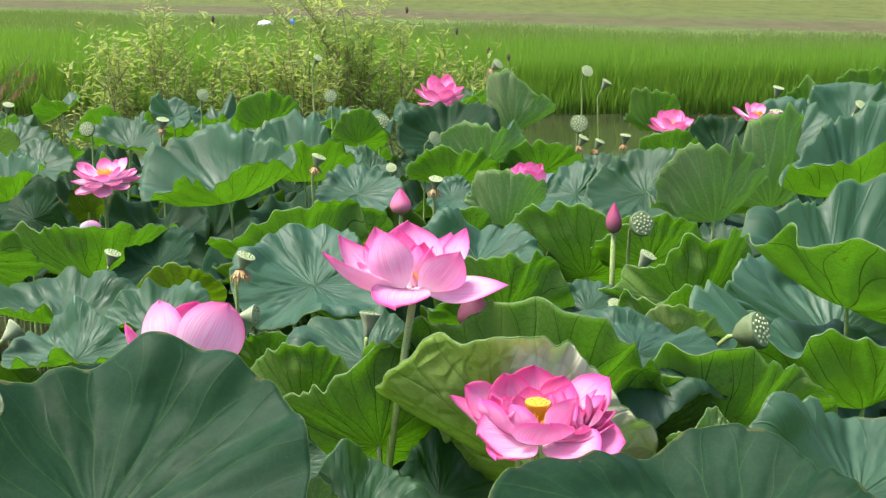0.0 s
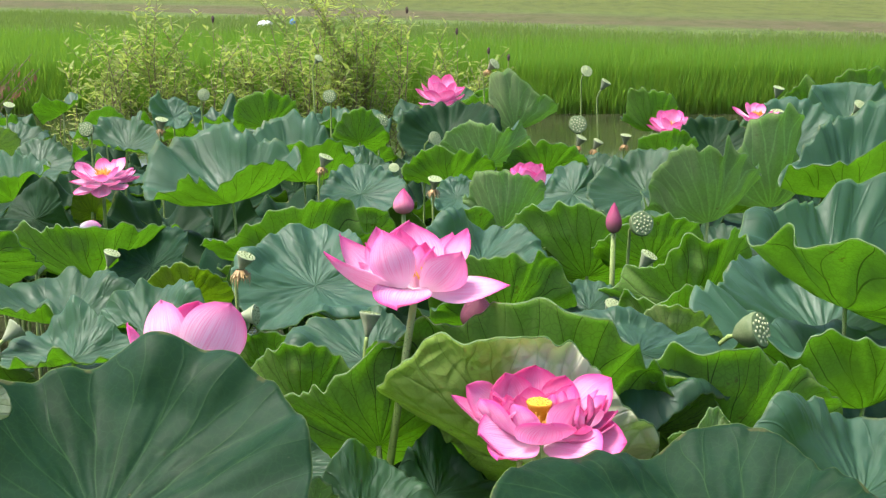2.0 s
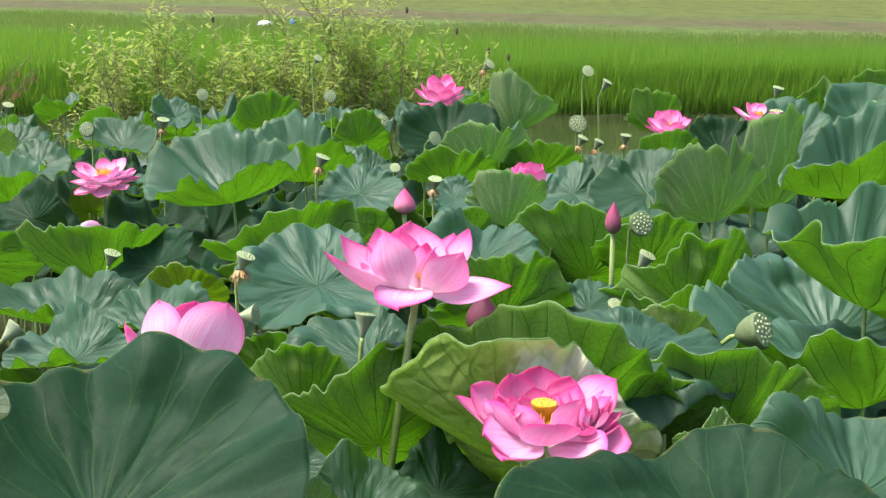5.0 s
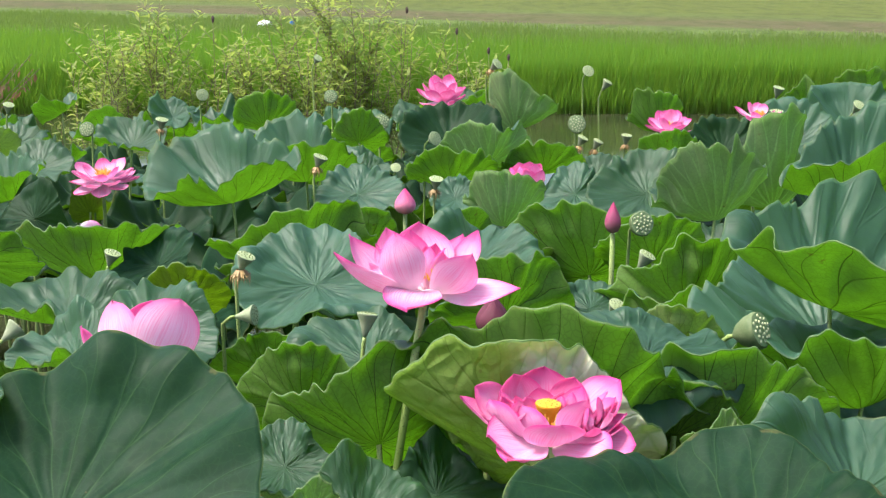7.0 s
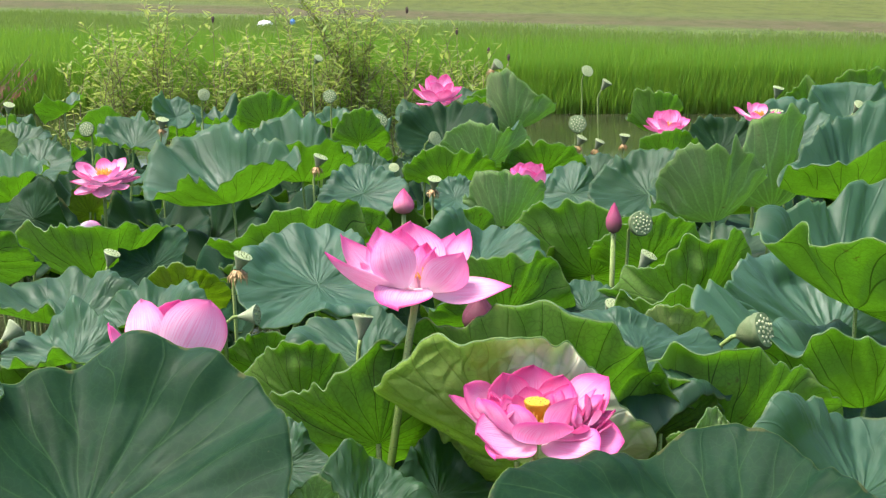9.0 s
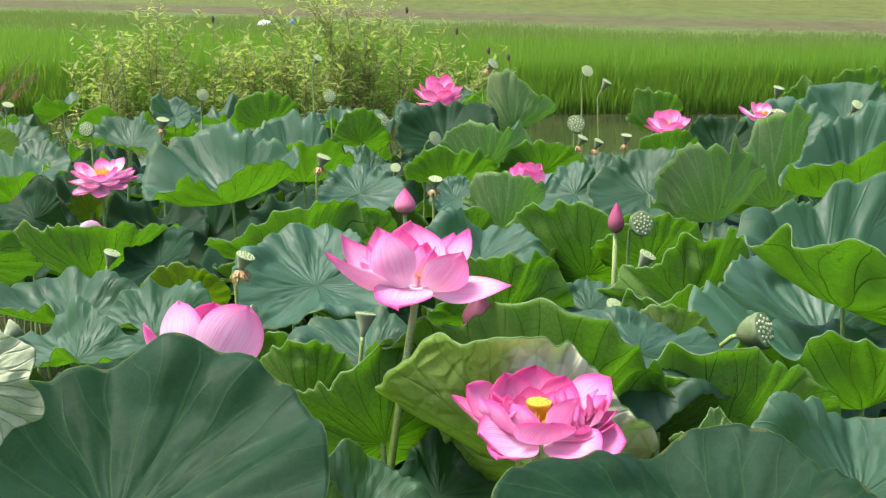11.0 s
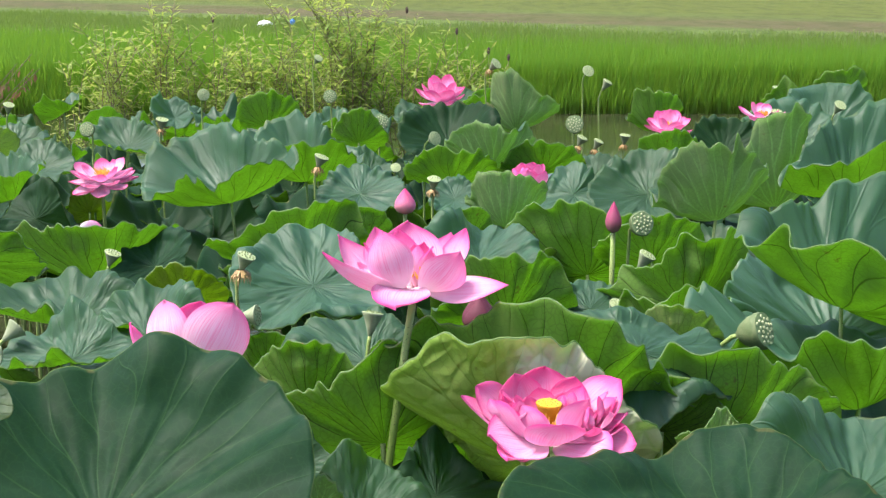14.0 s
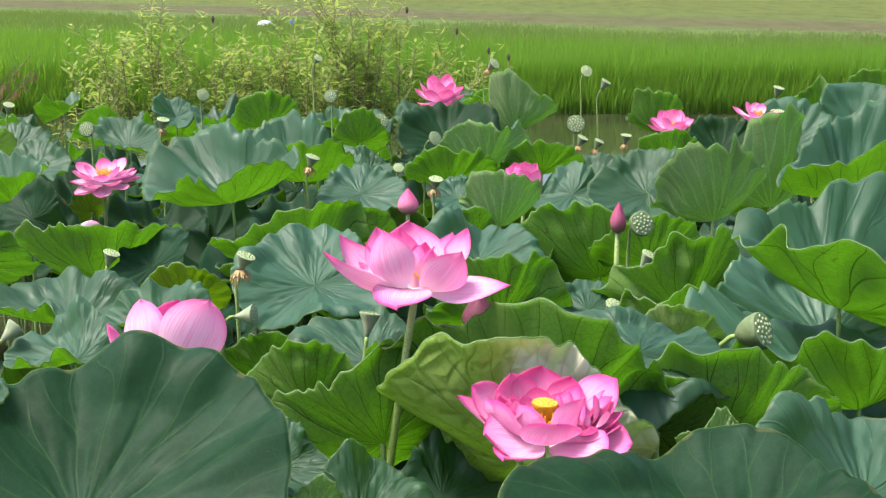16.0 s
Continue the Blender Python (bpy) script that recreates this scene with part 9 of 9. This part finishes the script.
    sway(pod_17, 1.005, [(0, -0.012, -0), (0.5, -0.012, -0), (1, -0.006, -0), (1.5, 0, -0), (2, -0.003, -0), (2.5, -0.006, -0), (3, 0.003, -0), (3.5, 0.006, -0), (4, 0, -0), (6.5, 0.003, -0), (7, 0.003, -0), (7.5, 0.003, -0), (8, 0.003, -0), (8.5, 0, -0), (9, -0.003, -0), (11.5, 0.003, -0), (12, 0, -0), (12.5, 0, -0), (13, 0, -0), (13.5, 0, -0), (14, 0.003, -0), (14.5, 0.006, -0), (15, 0.02, -0), (15.5, 0.017, -0), (16, 0.012, -0)])
    sway(pod_18, 1.049, [(0, 0.005, 0), (1, 0.001, 0), (1.5, 0, 0), (2, -0, 0), (3, 0.003, 0), (4, 0.007, 0), (6.5, 0.002, 0), (7, 0.001, 0), (8, 0.001, 0), (9, 0.004, 0), (11.5, 0.005, 0), (12, 0.003, 0), (13, 0.002, 0), (14, 0.002, 0), (15, 0.004, 0), (16, 0.006, 0)])
    sway(pod_19, 1.019, [(0, 0.003, 0), (1, 0, 0), (1.5, 0, 0), (2, 0, 0), (3, 0.002, 0), (4, 0.001, 0), (6.5, 0.002, 0), (7, 0.004, 0), (8, 0.004, 0), (9, -0.001, 0), (11.5, 0.004, 0), (12, 0.006, 0), (13, 0.003, 0), (14, -0.002, 0), (15, -0.003, 0), (16, 0.003, 0)])
    sway(pod_20, 1.073, [(0, -0.003, 0), (1, -0.001, 0), (1.5, 0, 0), (2, 0, 0), (3, -0.001, 0), (4, -0.004, 0), (6.5, -0.004, 0), (7, -0.002, 0), (8, -0, 0), (9, -0, 0), (11.5, -0.005, 0), (12, -0.005, 0), (13, -0.004, 0), (14, -0.001, 0), (15, 0, 0), (16, -0.001, 0)])
    sway(pod_21, 1.152, [(0, -0.019, -0), (0.5, -0.032, 0.01), (1, -0.019, 0.01), (1.5, 0, -0), (2, -0.019, 0.01), (2.5, -0.058, 0.039), (3, -0.071, 0.039), (3.5, -0.016, 0.039), (4, 0.035, -0), (6.5, 0.019, -0.009), (7, -0.026, -0), (7.5, -0.039, 0.01), (8, -0.023, 0.01), (8.5, -0.007, -0), (9, -0.023, -0), (11.5, -0.029, 0.01), (12, -0.007, 0.01), (12.5, 0.068, -0), (13, 0.055, -0), (13.5, -0.023, 0.029), (14, -0.087, 0.029), (14.5, -0.055, 0.01), (15, 0.016, -0), (15.5, 0.039, -0.009), (16, 0.023, -0)])
    sway(pod_22, 1.113, [(0, -0.004, 0), (1, 0.001, 0), (1.5, 0, 0), (2, -0.003, 0), (3, -0.008, 0), (4, -0.007, 0), (6.5, -0.003, 0), (7, -0.003, 0), (8, -0.004, 0), (9, -0.005, 0), (11.5, -0.001, 0), (12, 0.001, 0), (13, -0.002, 0), (14, -0.008, 0), (15, -0.007, 0), (16, -0.003, 0)])
    sway(pod_23, 1.028, [(0, -0.001, 0), (1, -0.001, 0), (1.5, 0, 0), (2, 0.001, 0), (3, -0.002, 0), (4, -0.004, 0), (6.5, 0, 0), (7, -0.003, 0), (8, -0.005, 0), (9, 0, 0), (11.5, -0.002, 0), (12, -0.001, 0), (13, -0, 0), (14, -0.003, 0), (15, -0.002, 0), (16, 0.003, 0)])
    sway(pod_24, 1.221, [(0, -0.003, 0), (1, -0.001, 0), (1.5, 0, 0), (2, -0, 0), (3, -0.003, 0), (4, -0.003, 0), (6.5, -0.002, 0), (7, -0.003, 0), (8, -0.002, 0), (9, -0.001, 0), (11.5, -0.003, 0), (12, -0.002, 0), (13, -0.001, 0), (14, -0.001, 0), (15, -0.002, 0), (16, -0.002, 0)])
    sway(pod_25, 0.932, [(0, 0.001, 0), (1, -0.001, 0), (1.5, 0, 0), (2, 0.003, 0), (3, 0.006, 0), (4, 0.002, 0), (6.5, 0.004, 0), (7, 0.006, 0), (8, 0.004, 0), (9, -0.002, 0), (11.5, 0.006, 0), (12, 0.005, 0), (13, -0, 0), (14, -0.001, 0), (15, 0.003, 0), (16, 0.004, 0)])
    sway(pod_26, 0.95, [(0, 0.008, 0), (1, 0.003, 0), (1.5, 0, 0), (2, -0.001, 0), (3, 0.004, 0), (4, 0.007, 0), (6.5, 0.002, 0), (7, 0.005, 0), (8, 0.006, 0), (9, 0.001, 0), (11.5, 0.005, 0), (12, 0.004, 0), (13, 0.002, 0), (14, 0.002, 0), (15, 0.004, 0), (16, 0.004, 0)])
    sway(pod_27, 0.936, [(0, 0.004, 0), (1, 0.003, 0), (1.5, 0, 0), (2, -0.003, 0), (3, -0.003, 0), (4, 0.004, 0), (6.5, -0.004, 0), (7, -0.003, 0), (8, 0.003, 0), (9, 0.004, 0), (11.5, -0, 0), (12, 0.003, 0), (13, 0.004, 0), (14, -0.001, 0), (15, -0.003, 0), (16, 0.002, 0)])
    sway(pod_28, 1.118, [(0, -0.005, 0), (1, 0.001, 0), (1.5, 0, 0), (2, -0.002, 0), (3, -0.007, 0), (4, -0.005, 0), (6.5, -0.005, 0), (7, -0.004, 0), (8, -0.002, 0), (9, -0.003, 0), (11.5, -0.001, 0), (12, 0.001, 0), (13, -0.002, 0), (14, -0.008, 0), (15, -0.006, 0), (16, 0, 0)])
    sway(pod_29, 1.05, [(0, -0, 0), (1, -0.001, 0), (1.5, 0, 0), (2, 0.001, 0), (3, 0.001, 0), (4, -0.001, 0), (6.5, 0.001, 0), (7, 0, 0), (8, -0.001, 0), (9, 0, 0), (11.5, -0.001, 0), (12, -0.001, 0), (13, 0.001, 0), (14, 0.001, 0), (15, -0.001, 0), (16, -0.001, 0)])
    sway(pod_30, 0.983, [(0, 0.006, 0), (1, 0.001, 0), (1.5, 0, 0), (2, 0, 0), (3, 0.004, 0), (4, 0.004, 0), (6.5, 0.009, 0), (7, 0.008, 0), (8, 0.003, 0), (9, 0, 0), (11.5, 0.003, 0), (12, 0.003, 0), (13, 0.006, 0), (14, 0.009, 0), (15, 0.005, 0), (16, 0.001, 0)])
    for k, shrub in enumerate(SHRUBS):
        sway(shrub, 1.2, [(t, 0.035 * math.sin(1.3 * t + k * 1.7) + 0.02 * math.sin(2.9 * t + k), 0.02 * math.sin(1.9 * t + k)) for t in (x * 0.5 for x in range(33))])
    for k, leaf in enumerate(FILL):
        sway(leaf, 0.8, [(t, 0.012 * math.sin(1.1 * t + k * 2.1), 0.008 * math.sin(1.6 * t + k)) for t in range(17)])


motions()
